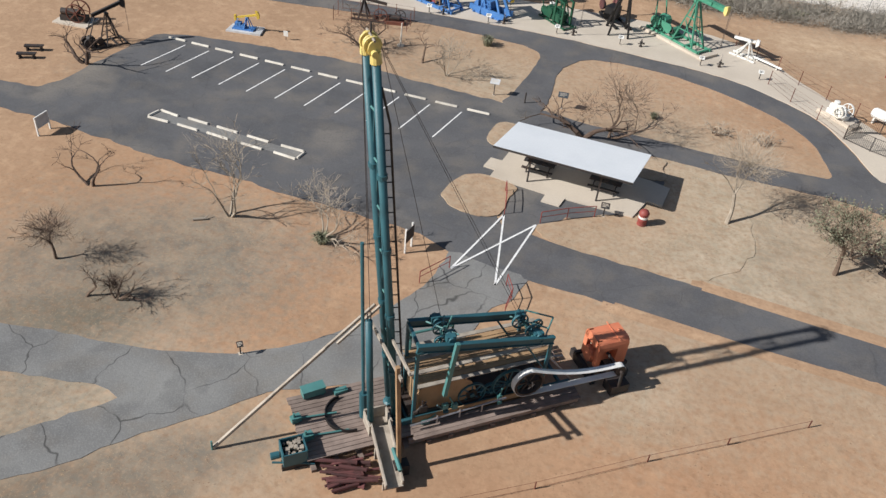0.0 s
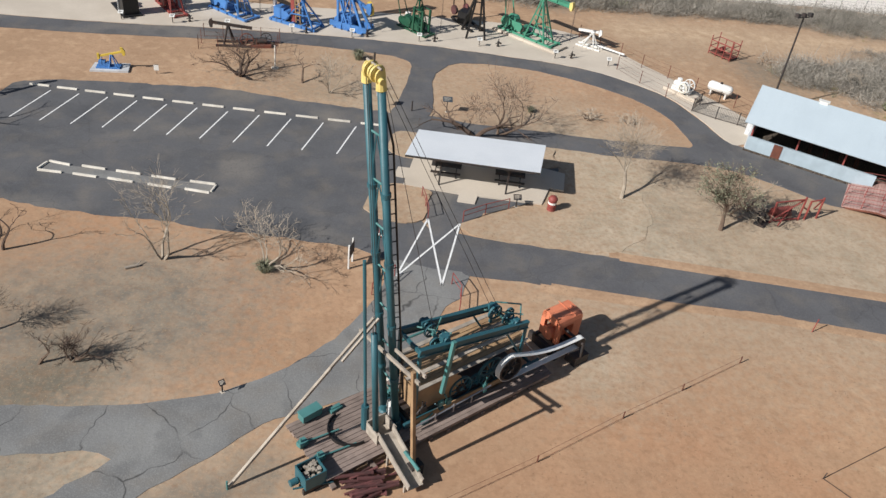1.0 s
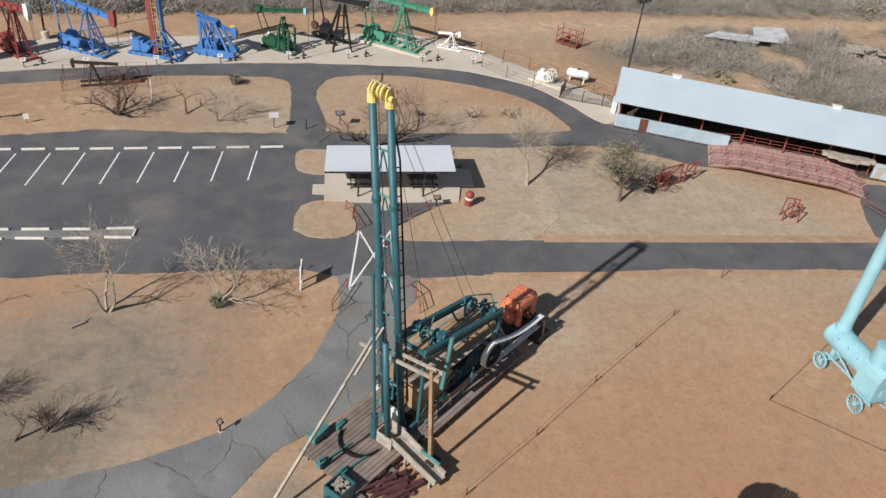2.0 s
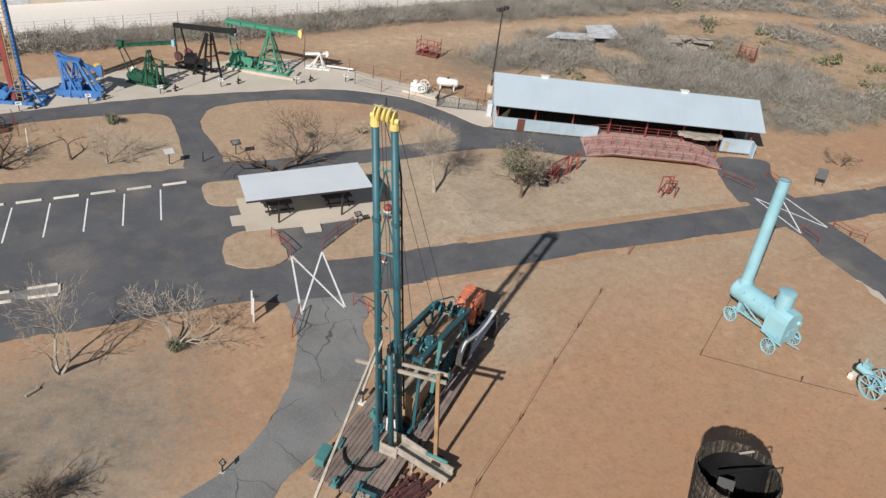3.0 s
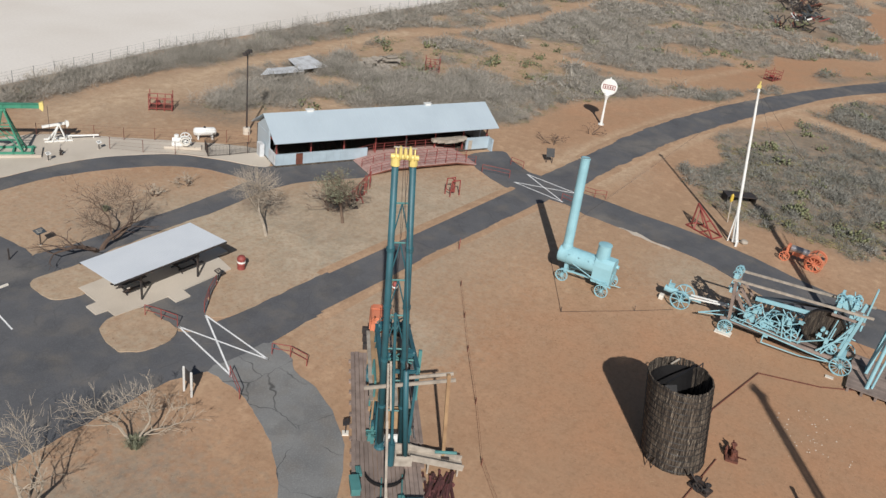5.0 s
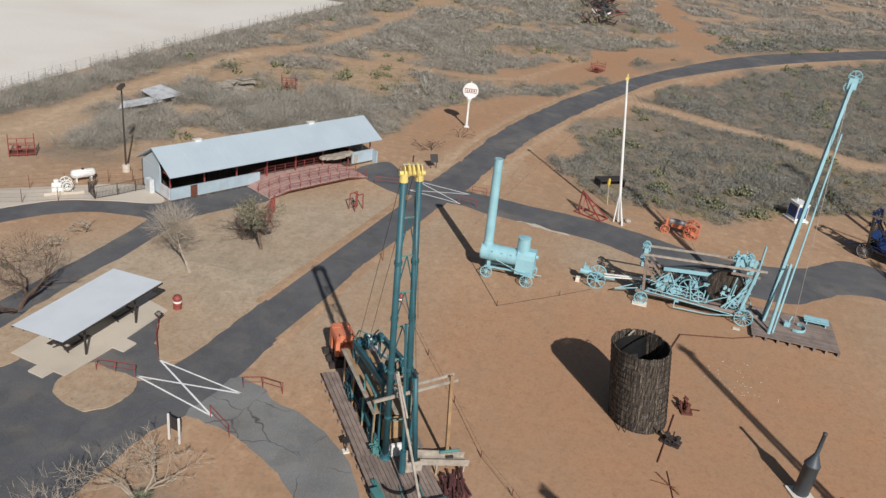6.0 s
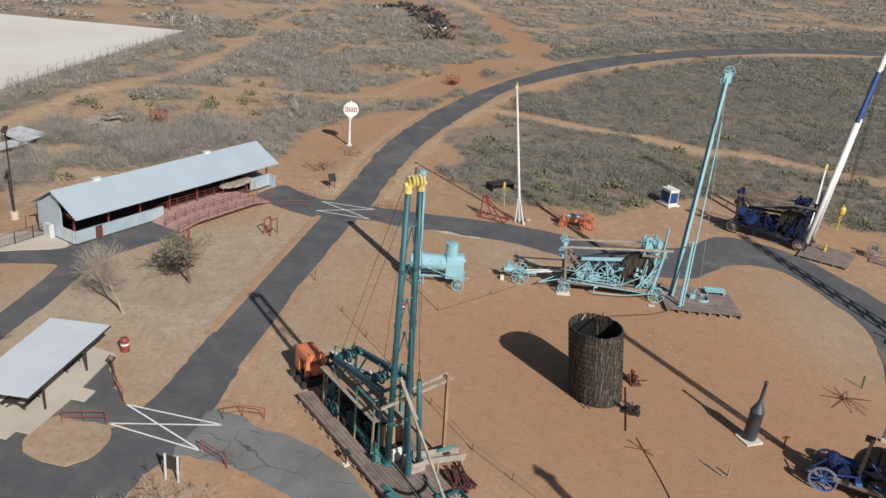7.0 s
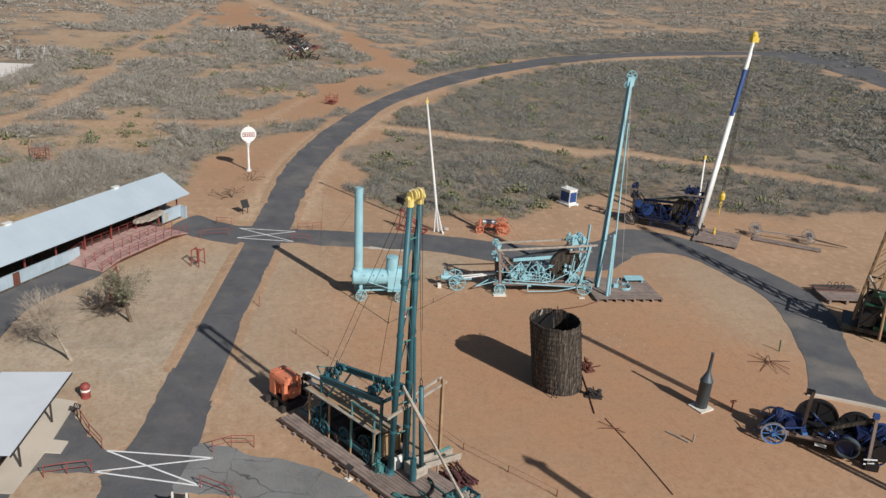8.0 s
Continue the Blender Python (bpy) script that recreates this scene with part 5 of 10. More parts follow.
part("stand", Geo().box((12.9, -1.5, 0.3), (1.1, 0.8, 0.6)), "iron", clutch)

# timber gantry beside the mast
gantry = rig_thing("timber_gantry", "tall yellowish timber post with grey cross timbers tied to the mast", "gantry")
part("post", Geo().bar((0.1, -3.05, 0.0), (-0.15, -2.55, 6.75), 0.2, 0.18), "newwood", gantry, "tall yellowish square post")
part("cross_timber", Geo().bar((-0.1, -3.0, 6.35), (-0.05, 2.1, 5.55), 0.1, 0.2), "oldwood", gantry)
part("cross_timber", Geo().bar((0.3, -2.9, 6.5), (0.4, -0.2, 6.0), 0.09, 0.18), "oldwood", gantry)
part("base_rail", Geo().tube((-0.12, -3.75, 1.05), (-0.05, -2.45, 1.05), 0.1, n=8), "teal2", gantry, "pale teal pipe")
part("base_block", Geo().box((0.15, -3.1, 0.35), (0.7, 0.5, 0.7)), "iron", gantry)
strut = rig_thing("timber_strut", "long grey timber strut leaning from the ground to the mast", "strut")
for k in range(3):
    a, b = Vector((-7.9, 0.82, 0.1)).lerp(Vector((-0.1, 0.9, 7.3)), k / 3), Vector((-7.9, 0.82, 0.1)).lerp(Vector((-0.1, 0.9, 7.3)), (k + 1) / 3 + (0.04 if k < 2 else 0.0))
    part("pole", Geo().bar(a + Vector((0, 0.012 * k, 0)), b, 0.14 - 0.012 * k, 0.15 - 0.01 * k), "oldwood", strut)
part("splice", Geo().bar((-1.9, 0.7, 5.5), (0.1, 0.75, 7.3), 0.1, 0.12), "oldwood", strut)
part("stake", Geo().tube((-7.95, 0.8, 0), (-7.95, 0.8, 0.6), 0.05, n=6), "teal2", strut)

trough = rig_thing("wooden_trough", "grey weathered plank sluice trough sloping off the platform", "trough")
T0, T1 = Vector((-0.2, -0.9, 0.95)), Vector((-0.5, -4.1, 0.45))
for s in (-0.45, 0.45):
    part("side_board", Geo().bar(T0 + Vector((s, 0, 0.15)), T1 + Vector((s * 0.9, 0, 0.15)), 0.07, 0.42), "oldwood", trough)
part("bottom_board", Geo().bar(T0 + Vector((0, 0, -0.05)), T1 + Vector((0, 0, -0.05)), 0.86, 0.05), "oldwood", trough)
part("dump_box", Geo().box((-0.75, -0.55, 0.9), (0.08, 1.0, 0.7)).box((0.35, -0.55, 0.9), (0.08, 1.0, 0.7)).box((-0.2, -0.05, 0.95), (1.1, 0.08, 0.8)).box((-0.2, -0.55, 0.6), (1.1, 1.0, 0.06)), "oldwood", trough)
for t in (0.35, 0.9):
    c = T0.lerp(T1, t)
    for s in (-0.45, 0.45):
        part("leg", Geo().bar((c.x + s, c.y, 0), (c.x + s, c.y, c.z), 0.1, 0.1), "oldwood", trough)

rng = random.Random(11)
for i in range(26):
    lay = i // 10
    c = Vector((-2.2 + rng.uniform(-0.5, 0.5), -2.6 + rng.uniform(-0.8, 0.8), 0.12 + 0.13 * lay))
    a = radians(rng.uniform(-22, 30))
    L = rng.uniform(0.6, 1.1)
    d = Vector((math.cos(a), math.sin(a) * 0.8 - 0.25, rng.uniform(-0.06, 0.06))) * L
    r = rng.uniform(0.05, 0.11)
    g = Geo().tube(c - d, c + d, r, n=8)
    g.tube(c + d * 0.93, c + d, r * 1.35, n=8)
    solid("casing_pipe", g, "maroon", "rusty maroon iron casing pipe lying in a heap", "pipe", RIG.copy(), group="heap of casing pipes")

bin_ = rig_thing("teal_slack_bin", "small dark teal wheeled bin filled with rubble beside the platform", "bin")
part("body", Geo().box((-4.45, -0.45, 0.75), (1.15, 0.06, 0.8)).box((-4.45, -1.45, 0.75), (1.15, 0.06, 0.8)).box((-5.0, -0.95, 0.75), (0.06, 1.0, 0.8)).box((-3.9, -0.95, 0.75), (0.06, 1.0, 0.8)).box((-4.45, -0.95, 0.4), (1.1, 1.0, 0.06)), "teal", bin_)
rub = Geo()
for i in range(40):
    rub.box((-4.45 + rng.uniform(-0.45, 0.45), -0.95 + rng.uniform(-0.4, 0.4), 0.9 + rng.uniform(-0.06, 0.08)), (rng.uniform(0.08, 0.2),) * 3, rng.uniform(0, 90))
part("rubble", rub, "oldwood", bin_, "tan rubble")
part("axle", Geo().tube((-5.5, -1.1, 0.45), (-3.6, -1.6, 0.25), 0.05).tube((-5.5, -0.8, 0.5), (-5.1, -0.8, 0.5), 0.18, n=12), "teal", bin_)
part("skid", Geo().bar((-5.1, -1.35, 0.17), (-3.8, -1.35, 0.17), 0.14, 0.34).bar((-5.1, -0.55, 0.17), (-3.8, -0.55, 0.17), 0.14, 0.34), "iron", bin_)


def deck_item(name, label, cat, *parts_):
    t = rig_thing(name, label, cat)
    for nm, g, mt in parts_:
        part(nm, g, mt, t)


deck_item("teal_tool_chest", "pale teal steel chest on the platform edge", "chest", ("body", Geo().box((-2.7, 2.3, DZ + 0.28), (1.15, 0.5, 0.4), 6), "teal2"), ("lid", Geo().box((-2.7, 2.3, DZ + 0.52), (1.2, 0.56, 0.07), 6), "teal2"), ("foot", Geo().box((-3.15, 2.3, DZ + 0.04), (0.1, 0.4, 0.1)).box((-2.25, 2.3, DZ + 0.04), (0.1, 0.4, 0.1)), "teal2"))
deck_item("teal_plate", "teal painted steel block lying on the planks", "block", ("body", Geo().box((-1.35, 2.05, DZ + 0.09), (0.7, 0.3, 0.18), 8).tube((-1.6, 2.05, DZ + 0.2), (-1.1, 2.05, DZ + 0.2), 0.06), "teal2"))
arc_k = np.linspace(radians(100), radians(275), 16)
arc = Geo().extrude([(1.18 * math.cos(a), 1.18 * math.sin(a)) for a in arc_k] + [(1.12 * math.cos(a), 1.12 * math.sin(a)) for a in arc_k[::-1]], (-1.35, 0.55, DZ), (1, 0, 0), (0, 1, 0), (0, 0, 0.2))
deck_item("curved_track", "dark curved iron jack track on the planks", "track", ("arc", arc, "black"))
for q0, p0 in ((0.9, -3.9), (-0.3, -3.6)):
    deck_item("tool_jack", "teal rod and ratchet jack lying on the platform", "jack", ("base", Geo().box((p0, q0, DZ + 0.15), (0.5, 0.35, 0.3), 15).tube((p0 - 0.1, q0, DZ), (p0 - 0.1, q0, DZ + 0.55), 0.06), "teal2"), ("rod", Geo().tube((p0 + 0.2, q0, DZ + 0.12), (p0 + 2.0, q0 - 0.15, DZ + 0.1), 0.045, n=6), "teal2"))
stand = rig_thing("plaque_stand", "small dark plaque on a post beside the platform", "sign")
part("post", Geo().bar((2.6, 2.75, 0), (2.6, 2.75, 0.95), 0.07, 0.07), "iron", stand)
part("plate", Geo().panel((2.3, 2.55, 1.0), (2.9, 2.55, 1.0), (2.9, 2.95, 0.88), (2.3, 2.95, 0.88), 0.04), "iron", stand)
part("base", Geo().box((2.6, 2.75, 0.05), (0.4, 0.4, 0.1)), "curb", stand)


# ---- wooden water tank ----
tank = thing("wooden_water_tank", "tall weathered black wooden stave tank with iron hoops, open top", "tank", 11.45, 23.9, 0)
TH, RB, RT = 5.87, 2.0, 2.0
LEAN = Vector((-0.12, 0.89)) / TH
NS = 64
rng = random.Random(5)
for i in range(NS):
    a0, a1 = 2 * math.pi * i / NS + 0.006, 2 * math.pi * (i + 1) / NS - 0.006
    h = TH + rng.uniform(-0.05, 0.04)
    dr = rng.uniform(-0.015, 0.02)
    pts = []
    for z, r in ((0.0, RB + dr), (h, RT + dr)):
        for a, rr in ((a0, r), (a1, r), (a1, r - 0.07), (a0, r - 0.07)):
            pts.append((math.cos(a) * rr + LEAN.x * z, math.sin(a) * rr + LEAN.y * z, z))
    part("stave", Geo().add(pts, [(3, 2, 1, 0), (4, 5, 6, 7), (0, 1, 5, 4), (1, 2, 6, 5), (2, 3, 7, 6), (3, 0, 4, 7)]), "darkwood", tank)
for k in range(14):
    z = 0.2 + k * 0.425
    r = RB + (RT - RB) * z / TH + 0.03
    part("hoop", Geo().ring((LEAN.x * z, LEAN.y * z, z), (0, 0, 1), r + 0.006, 0.02, 48, 4), "black", tank)
# Black floor, added lining and boards put the interior's shade into colour.
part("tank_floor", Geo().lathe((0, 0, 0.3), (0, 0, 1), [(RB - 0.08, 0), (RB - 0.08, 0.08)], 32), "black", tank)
part("tar_lining", Geo().lathe((0, 0, 0.4), (LEAN.x, LEAN.y, 1), [(RB - 0.085, 0), (RT - 0.085, TH - 0.75)], 48, closed=False), "black", tank, "black lining added to darken the shaded inside")
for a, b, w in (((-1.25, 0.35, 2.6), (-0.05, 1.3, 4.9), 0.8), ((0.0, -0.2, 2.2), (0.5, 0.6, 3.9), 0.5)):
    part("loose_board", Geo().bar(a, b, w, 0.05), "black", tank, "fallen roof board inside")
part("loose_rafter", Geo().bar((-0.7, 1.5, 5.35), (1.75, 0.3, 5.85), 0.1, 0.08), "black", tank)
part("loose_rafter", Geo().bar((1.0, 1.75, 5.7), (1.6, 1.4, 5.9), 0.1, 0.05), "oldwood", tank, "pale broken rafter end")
part("inlet_pipe", Geo().pipe([(1.3, 0.2, 5.95), (1.95, 0.0, 6.0), (2.0, -0.05, 5.6)], 0.04), "iron", tank)
part("ladder_rail", Geo().bar((-2.15, 1.2, 0), (-2.0, 1.1, 0.9), 0.05, 0.08).bar((-2.2, 0.8, 0), (-2.1, 0.7, 0.8), 0.05, 0.08), "iron", tank)

# ---- steam boiler on wheels ----
boiler = thing("portable_steam_boiler", "pale blue portable steam boiler on spoked wheels with tall smokestack", "boiler", 29.5, 38.35, 0, -92)
part("barrel", Geo().lathe((-0.55, 0, 2.15), (1, 0, 0), [(0.3, -0.06), (0.74, 0), (0.78, 0.12), (0.78, 3.4), (0.78, 3.5)], 24), "ltblue", boiler, smooth=False)
part("smokebox_band", Geo().ring((0.35, 0, 2.15), (1, 0, 0), 0.79, 0.012, 24, w=0.08), "ltblue", boiler)
stack = part("smokestack", Geo().lathe((0.0, 0, 2.7), (-0.02, 0.035, 1), [(0.52, 0), (0.47, 0.35), (0.43, 0.5), (0.39, 8.2), (0.43, 8.22), (0.43, 8.34)], 20), "ltblue", boiler, "tall pale blue smokestack")
part("stack_mouth", Geo().ring((-0.167, 0.292, 11.02), (-0.02, 0.035, 1), 0.39, 0.02, 20, w=0.06), "rust", stack)
prof = [(-0.8, 0), (0.8, 0), (0.8, 1.5), (0.7, 1.95), (0.4, 2.25), (-0.4, 2.25), (-0.7, 1.95), (-0.8, 1.5)]
part("firebox", Geo().extrude(prof, (2.85, 0, 0.85), (0, 1, 0), (0, 0, 1), (1.65, 0, 0)), "ltblue", boiler)
part("steam_dome", Geo().lathe((3.25, 0, 2.9), (0, 0, 1), [(0.62, 0), (0.6, 0.3), (0.56, 1.2), (0.6, 1.22), (0.6, 1.32), (0.3, 1.36)], 20), "ltblue", boiler)
part("fire_door", Geo().box((4.53, 0, 1.6), (0.06, 0.6, 0.5)).tube((4.5, 0.5, 2.3), (4.7, 0.5, 2.3), 0.16, n=12), "ltblue", boiler)
for x in (0.6, 1.5, 2.4):
    part("hand_hole", Geo().tube((x, -0.7, 2.55), (x, -0.84, 2.62), 0.07, n=8), "ltblue", boiler)
for x, w in ((0.3, 1.0), (4.1, 1.35)):
    part("axle", Geo().bar((x, -w, 0.55), (x, w, 0.55), 0.12, 0.14), "ltblue", boiler)
    for s in (-1, 1):
        spoked(boiler, (x, s * w, 0.56), (0, 1, 0), 0.56 if x < 1 else 0.6, "ltblue", 12, 0.12, 0.022)
for s in (-0.45, 0.45):
    part("frame_rail", Geo().bar((0.0, s, 0.85), (2.9, s, 0.95), 0.1, 0.14), "ltblue", boiler)
part("front_stand", Geo().bar((0.3, 0, 0.55), (0.3, 0, 1.5), 0.5, 0.3), "ltblue", boiler)
part("tongue", Geo().bar((4.5, 0.1, 0.7), (5.2, 0.6, 0.5), 0.06, 0.06), "ltblue", boiler)
for z in (4.6, 6.4, 8.2, 9.8):
    part("stack_seam", Geo().ring((-0.02 * (z - 2.7), 0.035 * (z - 2.7), z), (-0.02, 0.035, 1), 0.435 - 0.0052 * (z - 2.7), 0.008, 20, w=0.07), "ltblue", stack)
for x in (1.2, 2.0, 2.75):
    part("barrel_band", Geo().ring((x, 0, 2.15), (1, 0, 0), 0.785, 0.01, 24, w=0.06), "ltblue", boiler)
for sgn in (-1, 1):
    part("water_pipe", Geo().pipe([(4.3, sgn * 0.84, 1.2), (3.2, sgn * 0.9, 1.15), (1.0, sgn * 0.86, 1.9)], 0.04), "ltblue", boiler)
    part("wheel_guard", Geo().bar((3.4, sgn * 0.9, 1.0), (4.75, sgn * 0.95, 0.95), 0.1, 0.14), "ltblue", boiler)


# ---- walking-beam drilling machines on wheels ----
def drilling_machine(name, label, x, y, rz, paint, wood, L=4.45, dark="black", rims="", wheels=(0.6, 0.8)):
    """A wheeled spudder: chassis, band wheel, gears, two long top beams, end frames."""
    m = thing(name, label, "drilling machine", x, y, 0, rz)
    for s in (-1, 1):
        part("chassis_beam", Geo().bar((-L - 0.6, s * 0.9, 1.05), (L + 1.2, s * 0.9, 0.95), 0.18, 0.26), wood, m)
        part("top_beam", Geo().bar((-L - 0.5, s * 1.05, 4.7), (L + 0.9, s * 1.05, 5.35), 0.12, 0.18), "oldwood" if paint == "ltblue" else "plank", m, "long thin timber top beam")
        part("head_beam", Geo().bar((L - 1.9, s * 0.85, 4.55), (L + 0.5, s * 0.85, 4.6), 0.14, 0.2), wood, m)
        part("end_post", Geo().bar((-L + 0.1, s * 0.95, 1.0), (-L - 0.3, s * 1.0, 4.75), 0.22, 0.24), wood, m)
        part("end_post", Geo().bar((L - 0.4, s * 0.95, 1.0), (L + 0.2, s * 1.0, 5.4), 0.22, 0.24), paint, m)
        part("raking_brace", Geo().bar((-L + 1.9, s * 0.95, 1.1), (-L - 0.1, s * 0.88, 3.6), 0.14, 0.18), wood, m)
        part("raking_brace", Geo().bar((L - 2.0, s * 1.0, 1.2), (L - 0.2, s * 0.9, 3.4), 0.12, 0.14), paint, m)
        part("side_rod", Geo().tube((-L + 0.2, s * 1.12, 1.25), (L - 0.6, s * 1.12, 0.75), 0.05, n=6), paint, m)
        part("side_rod", Geo().tube((-L + 0.4, s * 1.15, 1.6), (0.6, s * 1.15, 1.25), 0.045, n=6), paint, m)
        for xx, r in ((-L, wheels[0]), (L, wheels[1])):
            spoked(m, (xx, s * 1.35, r), (0, 1, 0), r, rims or paint, 14, 0.16, 0.025)
    for xx, r in ((-L, wheels[0]), (L, wheels[1])):
        part("axle", Geo().bar((xx, -1.4, r), (xx, 1.4, r), 0.13, 0.13), paint, m)
        part("bolster", Geo().box((xx, 0, r + 0.22), (0.35, 1.8, 0.26)), paint, m)
    band = part("band_wheel", Geo().ring((2.4, -0.35, 2.95), (0, 1, 0), 1.55, 0.05, 36, w=0.36), dark, m, "large dark band wheel")
    part("wheel_web", Geo().lathe((2.4, -0.45, 2.95), (0, 1, 0), [(1.51, 0), (1.51, 0.1)], 32), "darkwood", band, "dark wooden wheel web")
    part("band_hub", Geo().tube((2.4, -0.8, 2.95), (2.4, 0.2, 2.95), 0.16, n=10), paint, band)
    for c, r, k in (((-0.6, -0.75, 2.25), 0.85, 8), ((-1.8, -0.78, 1.75), 0.62, 7), ((0.4, -0.8, 1.65), 0.5, 6), ((-2.9, -0.6, 1.95), 0.6, 8), ((0.2, 0.6, 2.3), 0.8, 8), ((3.4, -0.9, 1.75), 0.45, 6), ((-1.2, 0.75, 1.9), 0.6, 7)):
        spoked(m, c, (0, 1, 0), r, paint, k, 0.16, 0.045, "gear_wheel")
    for xx, z, r in ((-0.6, 2.25, 0.2), (-1.8, 1.75, 0.3), (-2.9, 1.95, 0.34), (0.4, 1.65, 0.12), (3.4, 1.75, 0.2)):
        part("drum", Geo().tube((xx, -0.85, z), (xx, 0.85, z), r, n=12), paint, m)
    part("deck_board", Geo().box((-0.5, 0, 1.25), (6.5, 1.5, 0.06)), wood, m)
    # Dark box added below the gears to stand for the shade inside.
    part("engine_bed", Geo().box((-0.2, 0, 0.92), (2 * L - 1.2, 1.5, 0.5)), "iron", m, "dark iron box added for the shade under the gears")
    part("bull_reel", Geo().lathe((-2.9, -0.62, 1.95), (0, 1, 0), [(0.62, 0), (0.62, 0.06), (0.3, 0.08), (0.3, 1.14), (0.62, 1.16), (0.62, 1.22)], 18), paint, m)
    part("calf_reel", Geo().lathe((-0.6, -0.55, 2.25), (0, 1, 0), [(0.5, 0), (0.5, 0.06), (0.22, 0.08), (0.22, 0.9), (0.5, 0.92), (0.5, 1.0)], 18), dark, m)
    # Dark side boards, added to stop sunlight passing through the open frame.
    for k in range(6):
        x0 = -L + 0.9 + k * 1.25
        part("splash_board", Geo().bar((x0, 0.95, 1.3), (x0 + 1.1, 0.95, 1.4), 0.04, 1.1 + 0.2 * (k % 3)), "darkwood", m, "dark side board added to block sunlight")
    beltp = Geo().bar((-2.9, 0.3, 3.25), (2.6, 0.2, 4.5), 0.42, 0.03).bar((-2.9, 0.3, 2.0), (1.2, 0.2, 1.6), 0.42, 0.03)
    part("drive_belt", beltp, "belt", m, "wide dark drive belt")
    part("belt_guard", Geo().bar((-3.0, -0.1, 3.3), (1.9, -0.15, 3.75), 0.08, 0.34), paint, m)
    for xx, z in ((-L - 0.4, 5.0), (-L - 0.4, 3.7), (L - 0.5, 5.75), (L - 1.6, 5.5)):
        for s in (-0.5, 0.5):
            spoked(m, (xx, s, z), (0, 1, 0), 0.36, paint, 5, 0.14, 0.04, "sheave")
        part("sheave_shaft", Geo().tube((xx, -1.0, z), (xx, 1.0, z), 0.06, n=8), paint, m)
        for s in (-0.9, 0.9):
            part("bearing", Geo().box((xx, s, z), (0.34, 0.24, 0.4)), paint, m)
    for a, b in (((L - 0.3, -0.6, 4.2), (L - 1.0, -0.9, 6.2)), ((L - 0.3, 0.7, 4.2), (L - 0.9, 0.8, 6.2)), ((-L - 0.4, -0.7, 1.2), (-L - 2.4, -0.9, 0.75)), ((-L - 2.4, -0.9, 0.75), (-L - 0.3, 0.7, 1.1)), ((L - 1.3, -0.8, 4.2), (L - 1.7, -1.0, 1.2)), ((0.9, -1.0, 1.3), (3.3, -1.0, 2.6)), ((-1.5, -1.0, 1.1), (-1.5, -1.3, 0.35)), ((-1.5, -1.3, 0.35), (1.5, -1.3, 0.4)), ((1.5, -1.3, 0.4), (L - 0.3, -1.3, 0.9)), ((-2.5, -0.95, 1.2), (-1.4, -0.95, 3.5)), ((-3.3, -0.95, 1.2), (-2.2, -0.9, 3.2)), ((-0.2, -1.0, 1.2), (-0.6, -1.0, 3.1))):
        part("lever", Geo().tube(a, b, 0.05, n=6), paint, m)
    r = random.Random(17)
    for k in range(46):
        a = Vector((r.uniform(-L, L - 0.6), r.choice((-1.1, -1.0, -0.8, 0.8, 1.0)), r.uniform(0.9, 2.8)))
        part("rod", Geo().tube(a, a + Vector((r.uniform(-1.6, 1.6), r.uniform(-0.2, 0.2), r.uniform(-0.3, 1.2))), r.uniform(0.03, 0.06), n=5), paint, m)
    for k in range(26):
        a = (r.uniform(-L, L - 0.4), r.choice((-1.0, -0.7, 0.9)), r.uniform(0.9, 3.0))
        part("bracket", Geo().box(a, (r.uniform(0.15, 0.45), 0.22, r.uniform(0.2, 0.5))), paint, m)
    for s in (-1, 1):
        part("raking_brace", Geo().bar((-L + 0.2, s * 0.7, 4.0), (-L + 2.6, s * 0.75, 1.5), 0.14, 0.16), wood, m)
        part("end_stay", Geo().bar((L - 0.1, s * 0.9, 4.4), (L - 1.6, s * 1.0, 1.1), 0.1, 0.12), paint, m)
    arch = [Vector((2.4 + 1.75 * math.cos(k), 0.35, 2.95 + 1.75 * math.sin(k))) for k in np.linspace(0.1, 1.9, 9)]
    arch.append(Vector((-3.0, 0.35, 3.3)))
    part("belt_cover", Geo().extrude([(p.x, p.z) for p in arch] + [(p.x * 0.99, p.z - 0.16) for p in arch[::-1]], (0, 0.1, 0), (1, 0, 0), (0, 0, 1), (0, 0.4, 0)), "torpedo", m, "dark curved belt cover")
    # tall plank at the head, far side, and the sheave carriage's uprights
    part("tall_plank", Geo().bar((L + 0.45, 0.9, 3.2), (L + 0.55, 0.9, 6.9), 0.36, 0.12), paint, m)
    for xx in (L - 0.5, L - 1.6):
        for s in (-0.7, 0.7):
            part("carriage_post", Geo().bar((xx - 0.1, s, 4.5), (xx, s, 6.1), 0.16, 0.2), paint, m)
    part("rope_drum", Geo().lathe((L - 1.05, -0.6, 5.55), (0, 1, 0), [(0.4, 0), (0.4, 0.06), (0.22, 0.07), (0.22, 1.1), (0.4, 1.12), (0.4, 1.18)], 14), paint, m)
    for k in range(6):
        part("end_board", Geo().box((-L - 0.02 - 0.04 * k, 0, 1.35 + 0.36 * k), (0.06, 1.9, 0.3)), "darkwood", m, "dark greasy end board")
    for k in range(5):
        part("floor_plank", Geo().box((-L + 0.9 + k * 0.42, 0.3, 3.05), (0.3, 1.7, 0.06)), "darkwood", m)
    return m


